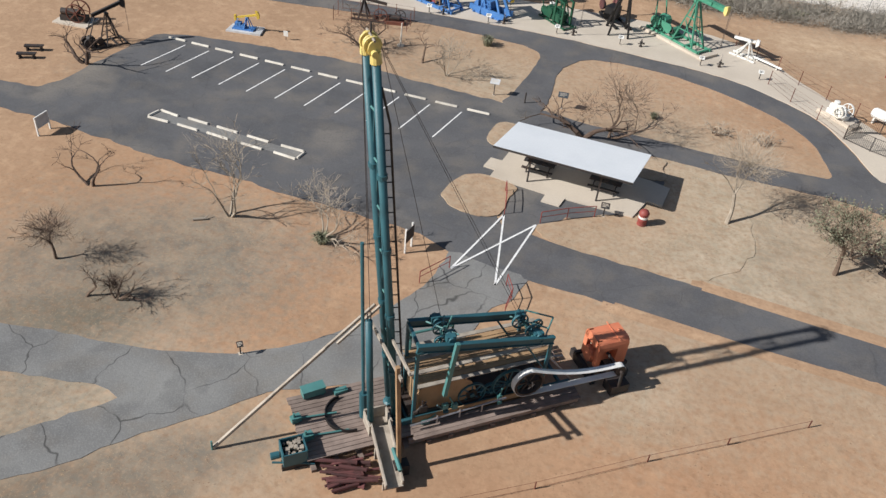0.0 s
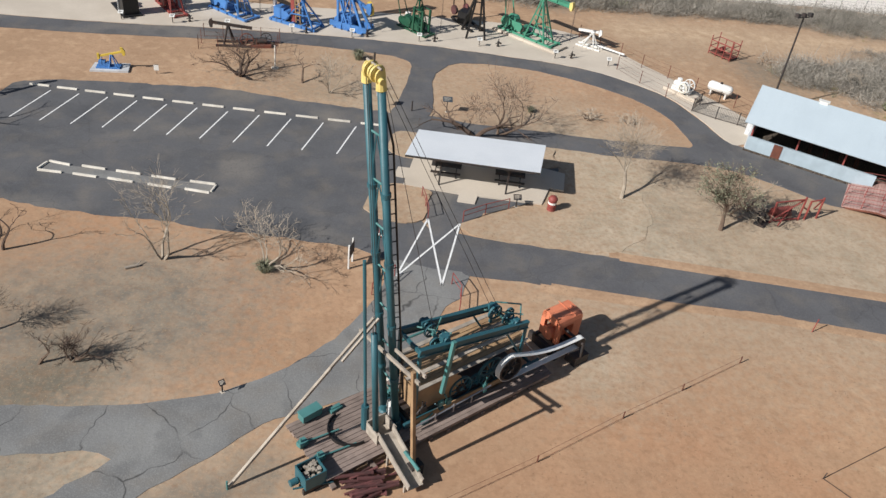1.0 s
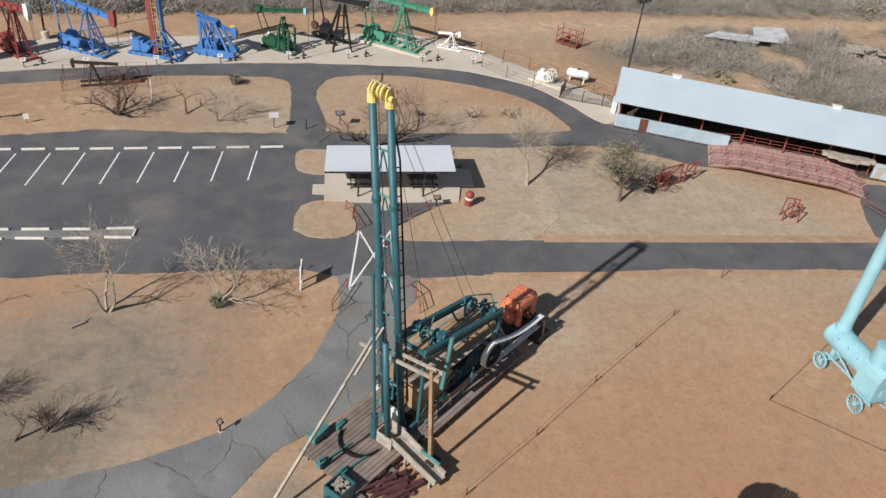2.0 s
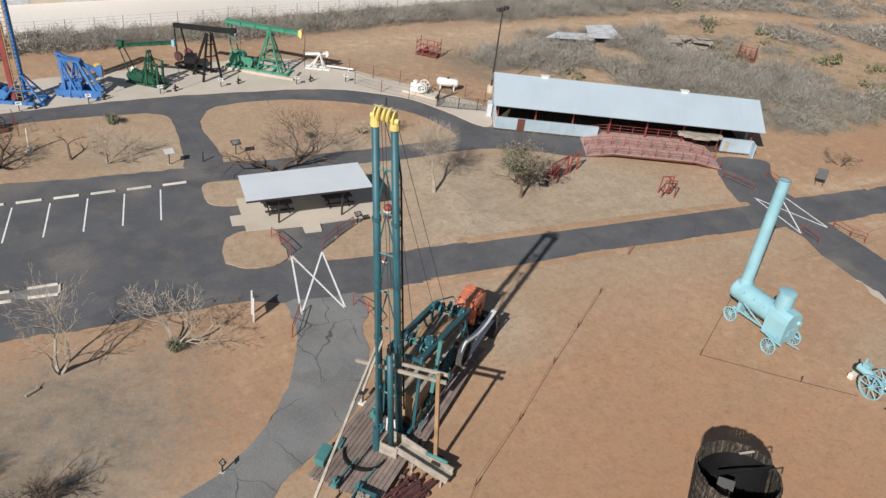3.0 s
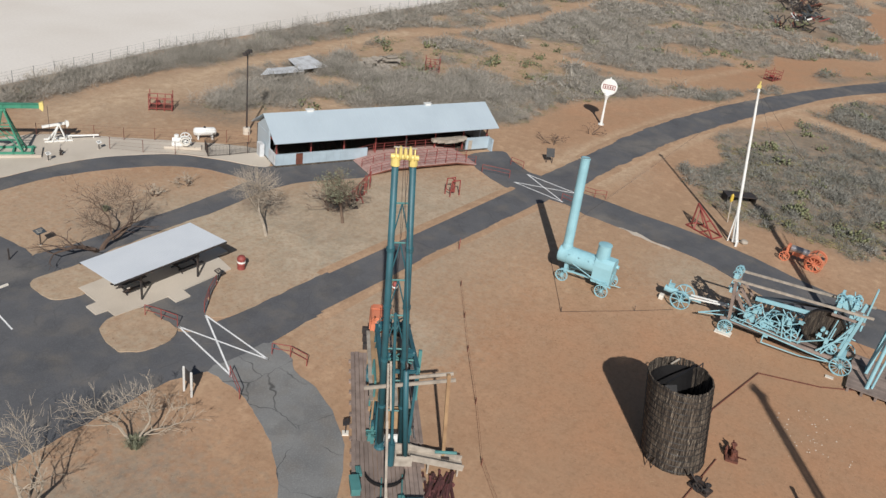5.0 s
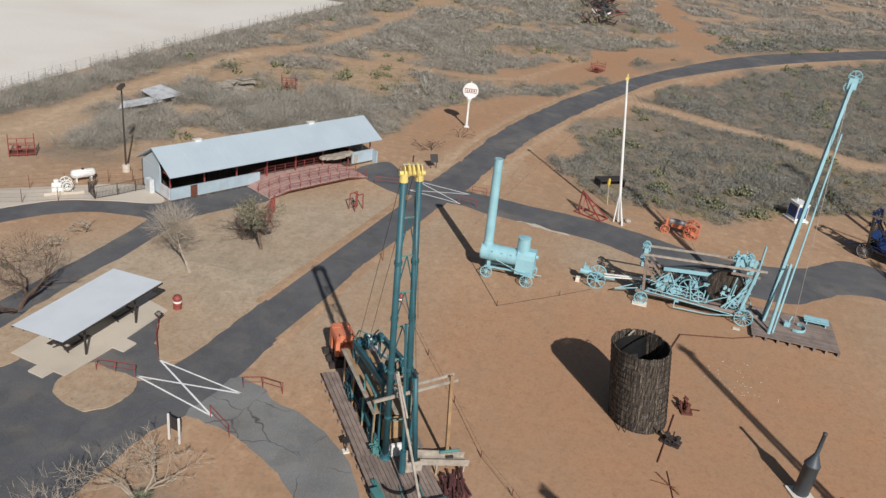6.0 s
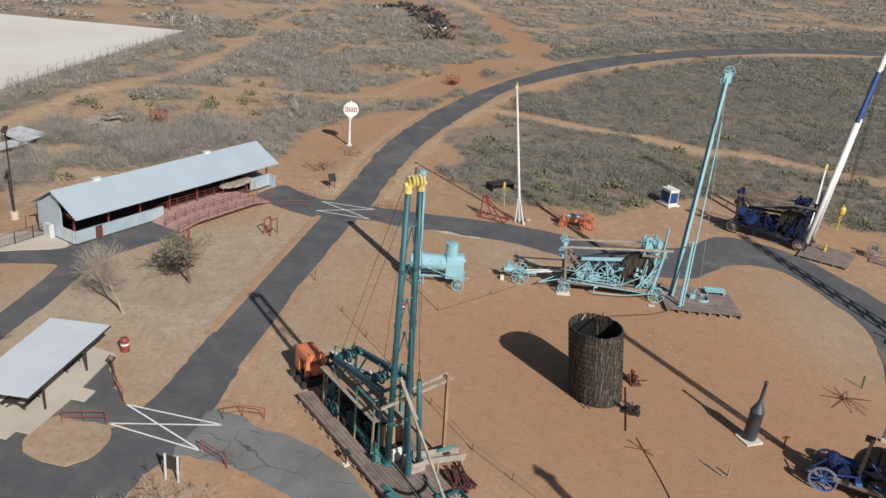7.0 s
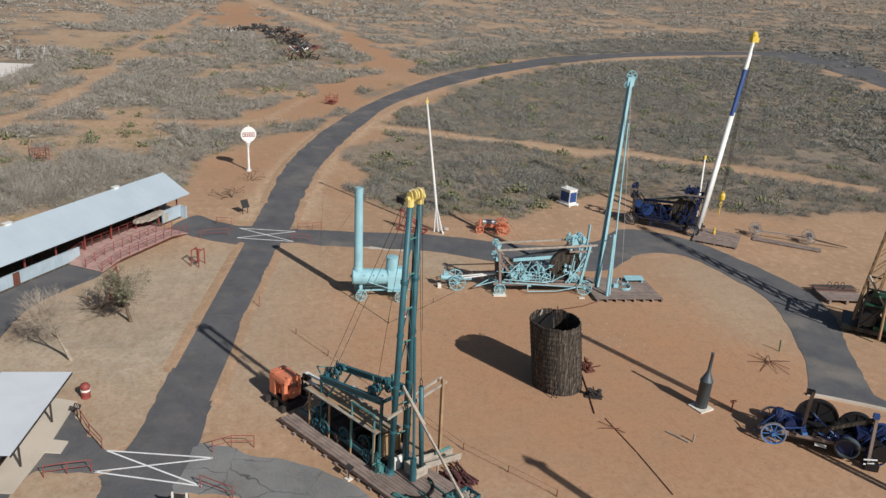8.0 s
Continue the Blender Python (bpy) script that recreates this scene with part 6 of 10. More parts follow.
lb = drilling_machine("wheeled_drilling_machine", "pale blue wheeled drilling machine with timber beams and many gears", 30.45, 19.5, -92.7, "ltblue", "plank")
LBM = lb.matrix_basis.copy()
TA, TB = Vector((6.35, 0.3, 0.3)), Vector((8.2, 3.75, 21.2))
ax = (TB - TA).normalized()
sd = ax.cross(Vector((1, 0, 0))).normalized() * 0.36
for s in (-1, 1):
    part("mast_rail", Geo().bar(TA + sd * s, TB + sd * s * 0.75, 0.3, 0.24), "ltblue", lb, "long pale blue mast rail")
for i in range(26):
    c = TA.lerp(TB, (i + 0.5) / 26)
    part("mast_lacing", Geo().bar(c - sd, c + sd + ax * 0.3, 0.1, 0.03), "ltblue", lb)
part("mast_web", Geo().bar(TA + Vector((0.1, 0, 0)), TB + Vector((0.1, 0, 0)), 0.5, 0.04), "teal2", lb)
top = part("mast_head", Geo().box(TB, (0.7, 0.6, 0.9)), "ltblue", lb, "mast head with sheave")
spoked(lb, TB + Vector((0.1, 0, 0.55)), (0, 1, 0.1), 0.55, "ltblue", 6, 0.16, 0.05, "crown_sheave")
spoked(lb, TB + Vector((-0.15, -0.1, -0.3)), (0, 1, 0.1), 0.45, "ltblue", 6, 0.14, 0.05, "crown_sheave")
part("guide_pole", Geo().tube((6.95, -2.1, 0.35), (8.6, 3.6, 17.0), 0.09, 0.07, 8), "ltblue", lb)
part("drill_stem", Geo().tube((6.6, -2.3, 0.3), (6.9, -1.2, 6.6), 0.16, 0.13, 10), "ltblue", lb)
part("stay", Geo().tube((6.8, -0.6, 6.2), (7.0, 0.7, 5.2), 0.06, n=6), "ltblue", lb)
part("hanging_line", Geo().tube((8.0, 2.6, 20.5), (8.7, -0.6, 1.0), 0.02, n=4), "silver", lb)

lbdeck = thing("plank_deck", "grey-brown plank deck on joists before the pale blue mast", "deck", 30.45, 19.5, 0, -92.7)
for i in range(26):
    q = -3.0 + i * 0.216
    part("plank", Geo().box((8.8, q, 0.31), (7.2, 0.2, 0.06)), "plank", lbdeck)
for i in range(8):
    part("joist", Geo().bar((5.4 + i * 0.98, -3.25, 0.14), (5.4 + i * 0.98, 2.5, 0.14), 0.18, 0.28), "plank", lbdeck)
bench = thing("pale_blue_bench", "pale blue steel plank bench standing on the deck", "bench", 30.45, 19.5, 0.34, -92.7)
for k in range(3):
    part("slat", Geo().box((10.9, 1.15 + k * 0.34, 0.35 + 0.06 * k), (2.1, 0.31, 0.05)), "ltblue", bench)
for s in (10.1, 11.7):
    part("leg", Geo().box((s, 1.5, 0.17), (0.08, 0.9, 0.34)), "ltblue", bench)
arc_k = np.linspace(radians(-120), radians(80), 14)
arc = Geo().extrude([(0.78 * math.cos(a), 0.78 * math.sin(a)) for a in arc_k] + [(0.72 * math.cos(a), 0.72 * math.sin(a)) for a in arc_k[::-1]], (9.1, -0.3, 0.38), (1, 0, 0), (0, 1, 0), (0, 0, 0.24))
jack = thing("curved_jack_track", "pale blue curved jack track lying on the deck", "jack track", 30.45, 19.5, 0, -92.7)
part("arc", arc, "ltblue", jack)
part("jack", Geo().box((8.3, -0.1, 0.55), (0.5, 0.4, 0.4)).tube((8.3, -0.1, 0.4), (8.6, 0.1, 1.3), 0.07), "ltblue", jack)

cart = thing("two_wheel_engine_cart", "pale blue two-wheeled steam engine cart standing on blocks", "engine cart", 31.4, 28.1, 0, -92.7)
for s in (-0.75, 0.75):
    spoked(cart, (0, s, 0.85), (0, 1, 0), 0.85, "ltblue", 8, 0.16, 0.04)
part("axle", Geo().bar((0, -0.8, 0.85), (0, 0.8, 0.85), 0.12, 0.12), "ltblue", cart)
part("cylinder", Geo().tube((-1.6, 0, 1.15), (-0.5, 0, 1.1), 0.28, n=14), "ltblue", cart)
part("steam_chest", Geo().box((-1.1, 0, 1.55), (0.5, 0.4, 0.3)).tube((-1.3, 0, 1.5), (-1.3, 0, 2.0), 0.07), "ltblue", cart)
part("crosshead", Geo().bar((-0.6, 0, 1.0), (1.6, 0, 1.0), 0.3, 0.16), "ltblue", cart)
for s in (-0.3, 0.3):
    part("shaft", Geo().bar((0.6, s, 1.15), (4.2, s * 0.4, 1.6), 0.1, 0.12), "white", cart, "whitish draw pole")
part("rest_block", Geo().box((-1.7, 0, 0.2), (0.35, 0.5, 0.4)), "curb", cart)
for x, y in ((-4.45, -1.4), (4.0, -2.2)):
    w = LBM @ Vector((x, y, 0))
    solid("wheel_pad", Geo().box((0, 0, 0.05), (1.3 if x < 0 else 0.6, 0.8 if x < 0 else 0.3, 0.1)), "curb", "pale concrete pad under a machine wheel", "pad", pose(w.x, w.y, 0, 0, 0, -92.7), group="machine pads")

blue_rig = drilling_machine("blue_drilling_machine", "dark blue wheeled drilling machine with timber beams", 49.92, -3.8, -127, "navy", "darkwood", 3.95, rims="silver", wheels=(0.85, 0.8))
for x, r in ((-3.95, 0.85), (3.95, 0.8)):
    for y in (-1.35, 1.35):
        part("tyre", Geo().ring((x, y, r), (0, 1, 0), r, 0.05, 24, w=0.3), "black", blue_rig, "black iron tyre")
# Dark panels added on the far side as the interior's black shade.
for k in range(5):
    part("back_board", Geo().box((-2.6 + 1.3 * k, 0.7, 2.0), (1.2, 0.06, 1.9)), "darkwood", blue_rig, "dark panel added for the machine's shaded interior")
for x, z, r in ((-2.2, 2.3, 0.75), (-3.4, 2.9, 0.5)):
    part("winch_drum", Geo().lathe((x, -1.05, z), (0, 1, 0), [(r, 0), (r, 0.1), (0.6 * r, 0.12), (0.6 * r, 0.8), (r, 0.82), (r, 0.92)], 20), "blue", blue_rig, "blue rope drum")
wmast = thing("white_blue_mast", "tall white twin-tube mast with a blue band and yellow crown", "mast", 45.4, -5.5, 0)
tops = (Vector((6.3, -7.3, 24.0)), Vector((6.8, -7.7, 24.0)))
feet = (Vector((1.0, -1.2, 0.3)), Vector((3.9, -3.3, 0.9)))
for a, b in zip(feet, tops):
    tube = part("mast_tube", Geo().tube(a, a.lerp(b, 0.62), 0.3, 0.26, 12), "white", wmast, "white steel mast tube", smooth=True)
    part("blue_band", Geo().tube(a.lerp(b, 0.62), a.lerp(b, 0.86), 0.265, 0.24, 12), "blue", tube, "blue painted band")
    part("upper_tube", Geo().tube(a.lerp(b, 0.86), b, 0.24, 0.2, 12), "white", tube)
for t in (0.15, 0.28, 0.41, 0.54, 0.67, 0.8, 0.92):
    part("cross_bar", Geo().tube(feet[0].lerp(tops[0], t), feet[1].lerp(tops[1], t), 0.05, n=6), "white", wmast)
part("crown", Geo().box(tops[0].lerp(tops[1], 0.5) + Vector((0, 0, 0.3)), (0.9, 0.9, 0.6)).lathe(tops[0].lerp(tops[1], 0.5) + Vector((0, 0, 0.5)), (0, 0, 1), [(0.45, 0), (0.4, 0.5), (0.15, 0.8)], 10), "yellow", wmast, "yellow crown block")
for k in range(3):
    part("wire_line", Geo().tube(tops[0] + Vector((0.3 * k, -0.2, 0)), Vector((8.5 + 0.3 * k, -8.7, 3.6)), 0.035, n=4), "iron", wmast)
block = part("hook_block", Geo().lathe((8.8, -8.7, 2.3), (0, 0, 1), [(0.1, 0), (0.4, 0.4), (0.42, 0.9), (0.12, 1.5)], 12), "yellow", wmast, "yellow hook block")
part("hook", Geo().ring((8.8, -8.7, 1.9), (1, 0.6, 0), 0.28, 0.06, 12, 6).tube((8.8, -8.7, 0.3), (8.8, -8.7, 1.6), 0.07), "yellow", block)
gin = thing("gin_pole", "slim white gin pole with a yellow tip beside the mast", "pole", 51.6, -9.4, 0)
part("tube", Geo().tube((0, 0, 0), (4.2, -2.1, 8.0), 0.14, 0.12, 10), "white", gin)
part("tip", Geo().tube((4.1, -2.05, 7.8), (4.3, -2.15, 8.3), 0.2, n=10), "yellow", gin)
d3 = thing("plank_deck", "grey plank deck beside the white mast", "deck", 45.4, -9.1, 0, -125)
for i in range(28):
    part("plank", Geo().box((0.0, -2.8 + i * 0.207, 0.25), (5.4, 0.19, 0.06)), "plank", d3)
for k in range(5):
    part("joist", Geo().bar((-2.5 + k * 1.25, -2.9, 0.11), (-2.5 + k * 1.25, 2.9, 0.11), 0.18, 0.22), "plank", d3)
solid("yellow_pipe_stub", Geo().lathe((0, 0, 0), (0, 0, 1), [(0.2, 0), (0.2, 0.35), (0.14, 0.4), (0.14, 0.8)], 12), "yellow", "yellow and black pipe stub on the deck", "pipe stub", pose(46.6, -9.3, 0.28))
walkway = thing("plank_walkway", "narrow grey plank walkway on the soil", "walkway", 45.6, -14.2, 0, -125)
for k in range(6):
    part("plank", Geo().box((4.2, -0.7 + k * 0.24, 0.13), (8.2, 0.22, 0.08)), "plank", walkway)
for k in range(6):
    part("bearer", Geo().box((0.4 + k * 1.5, -0.1, 0.05), (0.2, 1.6, 0.1)), "plank", walkway)
gear = thing("wheeled_drawbar_truck", "grey-blue axle truck with spoked wheels and a long drawbar", "axle truck", 46.5, -15.1, 0.17, -117)
for x in (0.0, 6.5):
    for s in (-0.7, 0.7):
        spoked(gear, (x, s, 0.78), (0, 1, 0), 0.78, "silver", 12, 0.14, 0.03)
    part("axle", Geo().bar((x, -0.75, 0.78), (x, 0.75, 0.78), 0.16, 0.16).box((x, 0, 1.0), (0.6, 1.0, 0.25)), "torpedo", gear, "blue-grey axle and bolster")
part("reach", Geo().bar((0, 0, 0.65), (6.5, 0, 0.65), 0.14, 0.14), "silver", gear)
part("drawbar", Geo().bar((6.5, 0.2, 0.6), (11.2, 0.0, 0.1), 0.08, 0.08).bar((6.5, -0.3, 0.6), (11.2, 0.0, 0.1), 0.08, 0.08), "iron", gear)

# ---- dark blue machine at the bend of the path ----
sp = thing("dark_blue_spudder", "dark blue wheeled spudder with big black band wheels and timber posts", "drilling machine", 2.1, 10.7, 0, -119)
for y in (0.0, 1.9):
    part("chassis_beam", Geo().bar((-0.8, y, 0.95), (8.6, y, 0.95), 0.2, 0.28), "plank", sp)
for y in (-0.35, 2.1):
    front = spoked(sp, (0.3, y, 0.84), (0, 1, 0), 0.84, "sky", 10, 0.16, 0.035)
    part("hub_cap", Geo().tube((0.3, y - 0.14, 0.84), (0.3, y + 0.14, 0.84), 0.16, n=12), "blue", front)
    part("tyre", Geo().ring((0.3, y, 0.84), (0, 1, 0), 0.86, 0.03, 26, w=0.18), "silver", front, "pale worn iron tyre")
    spoked(sp, (7.2, y, 0.75), (0, 1, 0), 0.75, "blue", 10, 0.16, 0.03)
part("axle", Geo().bar((0.3, -0.4, 0.84), (0.3, 2.2, 0.84), 0.14, 0.14), "iron", sp)
part("axle", Geo().bar((7.2, -0.4, 0.75), (7.2, 2.2, 0.75), 0.14, 0.14), "iron", sp)
clutch_ring = part("clutch_ring", Geo().ring((5.2, -0.6, 1.1), (0.12, 1, 0.18), 0.8, 0.06, 26, w=0.34), "torpedo", sp, "faded grey wheel rim")
part("inner_drum", Geo().tube((5.2, -0.45, 1.1), (5.25, 0.2, 1.15), 0.62, n=18), "navy", clutch_ring)
for c, r in (((3.3, 1.9, 1.65), 1.48), ((6.0, 1.9, 1.5), 1.2)):
    w = part("band_wheel", Geo().ring(c, (0, 1, 0), r, 0.05, 34, w=0.36), "black", sp, "big black band wheel")
    part("web", Geo().lathe(Vector(c) - Vector((0, 0.05, 0)), (0, 1, 0), [(r - 0.04, 0), (r - 0.04, 0.1)], 30), "black", w)
    for k in range(8):
        e = Vector((math.cos(k * math.pi / 4), 0, math.sin(k * math.pi / 4)))
        part("rib", Geo().bar(Vector(c) + e * 0.2 - Vector((0, 0.09, 0)), Vector(c) + e * (r - 0.1) - Vector((0, 0.09, 0)), 0.06, 0.1), "black", w)
    part("hub", Geo().tube(Vector(c) - Vector((0, 0.5, 0)), Vector(c) + Vector((0, 0.3, 0)), 0.2, n=12), "navy", w)
post = part("post", Geo().bar((2.2, 0.25, 0.9), (2.35, 0.4, 4.5), 0.3, 0.2), "plank", sp, "grey timber post")
part("cap", Geo().box((2.2, 0.4, 4.4), (0.55, 0.3, 0.34)), "iron", post)
post = part("post", Geo().bar((6.7, -0.85, 0.1), (6.55, -0.45, 3.9), 0.3, 0.2), "plank", sp, "grey timber post")
part("cap", Geo().box((6.5, -0.45, 3.95), (0.4, 0.34, 0.34)), "blue", post)
part("walking_timber", Geo().bar((2.5, 0.1, 1.25), (6.5, -0.3, 3.55), 0.18, 0.26), "darkwood", sp)
part("sill_timber", Geo().bar((1.8, -0.2, 1.1), (4.4, -0.25, 1.15), 0.3, 0.22), "plank", sp)
for c, r in (((1.35, 0.6, 1.6), 0.62), ((1.75, 1.2, 1.5), 0.55), ((7.5, 0.9, 2.0), 0.8), ((4.5, 0.3, 1.3), 0.42), ((7.9, 0.1, 1.8), 0.6)):
    spoked(sp, c, (0, 1, 0), r, "blue", 7, 0.2, 0.05, "gear_wheel")
    part("drum", Geo().tube((c[0], c[1] - 0.6, c[2]), (c[0], c[1] + 0.6, c[2]), r * 0.6, n=14), "navy", sp)
part("engine_block", Geo().box((1.3, 0.95, 1.3), (1.6, 1.2, 0.7)).tube((0.3, 0.9, 1.95), (2.1, 0.9, 1.95), 0.34, n=14), "navy", sp)
part("boiler_jacket", Geo().lathe((0.5, 1.0, 1.4), (0.2, 0, 1), [(0.5, 0), (0.55, 0.4), (0.42, 0.8), (0.15, 0.95)], 14), "navy", sp)
for a, b in (((0.2, -0.2, 1.2), (2.2, -0.1, 1.7)), ((3.0, -0.2, 1.6), (4.4, 0.0, 1.2)), ((2.6, 0.2, 2.9), (4.4, -0.2, 1.6)), ((-0.6, 0.3, 1.0), (0.2, 0.4, 2.0)), ((6.0, 0.0, 0.9), (7.2, 0.2, 2.8)), ((4.0, -0.35, 1.2), (4.25, -0.4, 1.9)), ((7.0, -0.6, 1.1), (8.2, -0.2, 2.2)), ((-0.4, -0.2, 0.9), (-1.0, 0.0, 0.7)), ((5.6, -0.5, 0.3), (5.6, -0.5, 1.1))):
    part("lever", Geo().tube(a, b, 0.06, n=6), "blue", sp)
for a, b in (((3.1, -0.45, 0.85), (3.9, -0.45, 0.8)), ((3.1, -0.6, 0.8), (3.9, -0.6, 0.75)), ((6.3, -1.3, 0.5), (7.0, -1.1, 0.6)), ((6.3, -1.1, 0.75), (7.2, -0.9, 0.8))):
    part("white_bar", Geo().bar(a, b, 0.09, 0.07), "white", sp, "chipped white bar")
# Iron box added to fill the machine's underside with darkness.
part("undercarriage", Geo().box((3.9, 0.95, 0.72), (8.4, 1.5, 0.5)), "iron", sp)
part("drive_housing", Geo().box((3.6, 0.7, 1.35), (2.4, 0.7, 0.8)).tube((4.6, 0.2, 1.3), (4.6, 1.8, 1.3), 0.5, n=12), "black", sp)
part("gear_case", Geo().box((6.7, 1.0, 1.4), (1.6, 1.3, 1.0)), "navy", sp)
part("toolbox", Geo().box((6.9, -1.0, 0.32), (0.9, 0.6, 0.5)), "black", sp, "dark greasy tool box")
part("rear_housing", Geo().box((7.5, 0.4, 1.2), (1.5, 1.9, 1.3)).tube((7.4, -0.75, 1.2), (7.4, 1.4, 1.2), 0.62, n=14), "black", sp, "black greasy rear housing")
rsp = random.Random(23)
for k in range(16):
    a = Vector((rsp.uniform(0.4, 7.6), rsp.uniform(-0.3, 0.4), rsp.uniform(0.95, 1.6)))
    part("fitting", Geo().box(a, (rsp.uniform(0.12, 0.4), 0.2, rsp.uniform(0.12, 0.4)), rsp.uniform(-20, 20)).tube(a, a + Vector((rsp.uniform(-0.5, 0.5), 0.3, rsp.uniform(0, 0.5))), 0.05, n=6), rsp.choice(("blue", "navy", "iron", "sky")), sp)

# its mast, and a second tall mast farther along the yard
for nm, lab, x, y, paint, h in (("spudder_mast", "tall dark blue twin-tube mast behind the spudder", -9.0, 2.7, "blue", 25.0), ("tall_mast", "tall dark twin-tube mast with a crown block", -23.4, 15.4, "teal", 19.5)):
    tm = thing(nm, lab, "mast", x, y, 0, 60)
    for s in (-0.45, 0.45):
        part("mast_tube", Geo().tube((s, 0, 0), (s * 0.7, 0, h), 0.2, 0.16, 12), paint, tm, smooth=True)
    for k in range(1, 8):
        part("cross_bar", Geo().tube((-0.4, 0, h * k / 8), (0.4, 0, h * k / 8), 0.05, n=6), paint, tm)
    part("crown_block", Geo().box((0, 0, h + 0.1), (1.3, 0.5, 0.3)).ring((0, 0, h + 0.4), (0, 1, 0), 0.4, 0.07, 18, 6), paint, tm)
    part("base_frame", Geo().bar((-1.0, 0, 0.12), (1.0, 0, 0.12), 0.4, 0.24), "plank", tm)

# ---- dark green rig with a lattice mast, and its pipe rack ----
gr = thing("dark_green_drilling_rig", "dark green drilling rig with a tan lattice mast", "drilling rig", 17.2, -12.3, 0, -128)
part("chassis", Geo().box((2.5, 0, 0.9), (8.0, 2.2, 0.3)), "dkgreen", gr)
for x in (0.0, 2.6, 5.0):
    for s in (-1.1, 1.1):
        part("tyre", Geo().tube((x, s - 0.15, 0.5), (x, s + 0.15, 0.5), 0.5, n=16), "black", gr)
for c, sz in (((-1.9, 0.2, 1.5), (1.3, 1.5, 1.0)), ((1.0, 0, 1.8), (1.8, 1.6, 1.5)), ((3.6, 0.2, 1.7), (2.0, 1.8, 1.3)), ((6.0, -0.2, 1.5), (1.2, 1.5, 0.9))):
    part("housing", Geo().box(c, sz).tube((c[0], c[1] - 1.0, c[2] + 0.2), (c[0], c[1] + 1.0, c[2] + 0.2), 0.5, n=14), "black" if c[0] != 3.6 else "dkgreen", gr)
gr.matrix_basis = gr.matrix_basis @ Matrix.Scale(1.3, 4)
rg = random.Random(8)
for k in range(26):
    a = Vector((rg.uniform(-2.6, 4.0), rg.uniform(-1.5, 1.7), rg.uniform(0.4, 2.6)))
    part("pipe", Geo().tube(a, a + Vector((rg.uniform(-1.2, 1.2), rg.uniform(-1.0, 1.0), rg.uniform(-0.4, 1.0))), rg.uniform(0.04, 0.09), n=6), rg.choice(("iron", "dkgreen", "dkgreen")), gr)
for k in range(4):
    part("drum", Geo().tube((-2.0 + k * 1.5, -1.3, 1.5), (-2.0 + k * 1.5, 1.3, 1.5), 0.55, n=14), "dkgreen" if k % 2 else "black", gr)
part("deck", Geo().box((-0.8, 0.4, 0.55), (5.6, 3.2, 0.3)), "black", gr, "dark steel deck")
# Frame and engine box added as tall dark bulk to cast the rig's shadow.
for x in (-2.5, -0.4, 1.8):
    for y in (-1.3, 1.6):
        part("frame_post", Geo().bar((x, y, 0.6), (x, y, 3.9), 0.12, 0.12), "black", gr)
    part("frame_rail", Geo().bar((x, -1.4, 3.85), (x, 1.7, 3.85), 0.12, 0.12), "black", gr)
for y in (-1.3, 1.6):
    part("frame_rail", Geo().bar((-2.6, y, 3.9), (1.9, y, 3.9), 0.12, 0.12), "black", gr)
    part("frame_brace", Geo().bar((-2.5, y, 0.8), (-0.4, y, 3.8), 0.1, 0.1), "black", gr)
for k in range(4):
    part("cable_reel", Geo().lathe((-1.9 + 0.95 * k, -0.9 + 0.3 * (k % 2), 2.6), (0, 1, 0), [(0.6, 0), (0.6, 0.08), (0.42, 0.1), (0.42, 1.5), (0.6, 1.52), (0.6, 1.6)], 16), "black" if k != 1 else "dkgreen", gr, "black greasy cable reel")
part("engine", Geo().box((0.6, 0.9, 2.3), (1.9, 1.1, 1.9)).box((0.6, 0.9, 3.35), (1.3, 0.7, 0.3)), "black", gr, "black engine block")
spoked(gr, (2.3, -1.1, 2.0), (0, 1, 0), 0.7, "dkgreen", 8, 0.2, 0.05, "gear_wheel")
part("fuel_tank", Geo().lathe((1.0, -1.5, 0.9), (0.1, 0, 1), [(0.4, 0), (0.42, 0.1), (0.42, 1.3), (0.3, 1.45)], 16), "dkgreen", gr, "dark green upright tank", smooth=True)
part("raking_leg", Geo().tube((-2.6, -0.4, 4.6), (0.6, -1.6, 0.4), 0.09, n=8), "oldwood", gr, "pale raking pipe leg")
part("raking_leg", Geo().tube((-1.2, -1.0, 5.0), (-1.0, -1.7, 0.3), 0.1, n=8), "newwood", gr, "tan upright leg")
part("control_shelf", Geo().box((-1.6, -0.6, 2.6), (1.6, 1.0, 0.12)).box((-1.6, -0.6, 3.1), (0.9, 0.5, 0.9)), "dkgreen", gr)
part("side_screen", Geo().box((2.6, -1.45, 1.25), (5.2, 0.08, 1.4)), "black", gr, "black side screen")
LA = [Vector((-2.9, s, 1.0)) for s in (-0.55, 0.55)] + [Vector((-1.8, s, 1.0)) for s in (-0.55, 0.55)]
LT = [Vector((-2.35, 0, 1.0)).lerp(p, 0.5) + Vector((1.9, 5.2, 16.0)) for p in LA]
for a, b in zip(LA, LT):
    part("mast_leg", Geo().bar(a, b, 0.14, 0.14), "newwood", gr, "tan steel mast leg")
for i in range(14):
    t0, t1 = i / 14, (i + 1) / 14
    for j, k in ((0, 1), (2, 3), (0, 2), (1, 3)):
        part("lattice_bar", Geo().bar(LA[j].lerp(LT[j], t0), LA[k].lerp(LT[k], t1), 0.08, 0.08), "newwood", gr)
rack = thing("pipe_rack", "low grey timber rack piled with rusty pipes and hoops", "pipe rack", 26.8, -13.3, 0, -98)
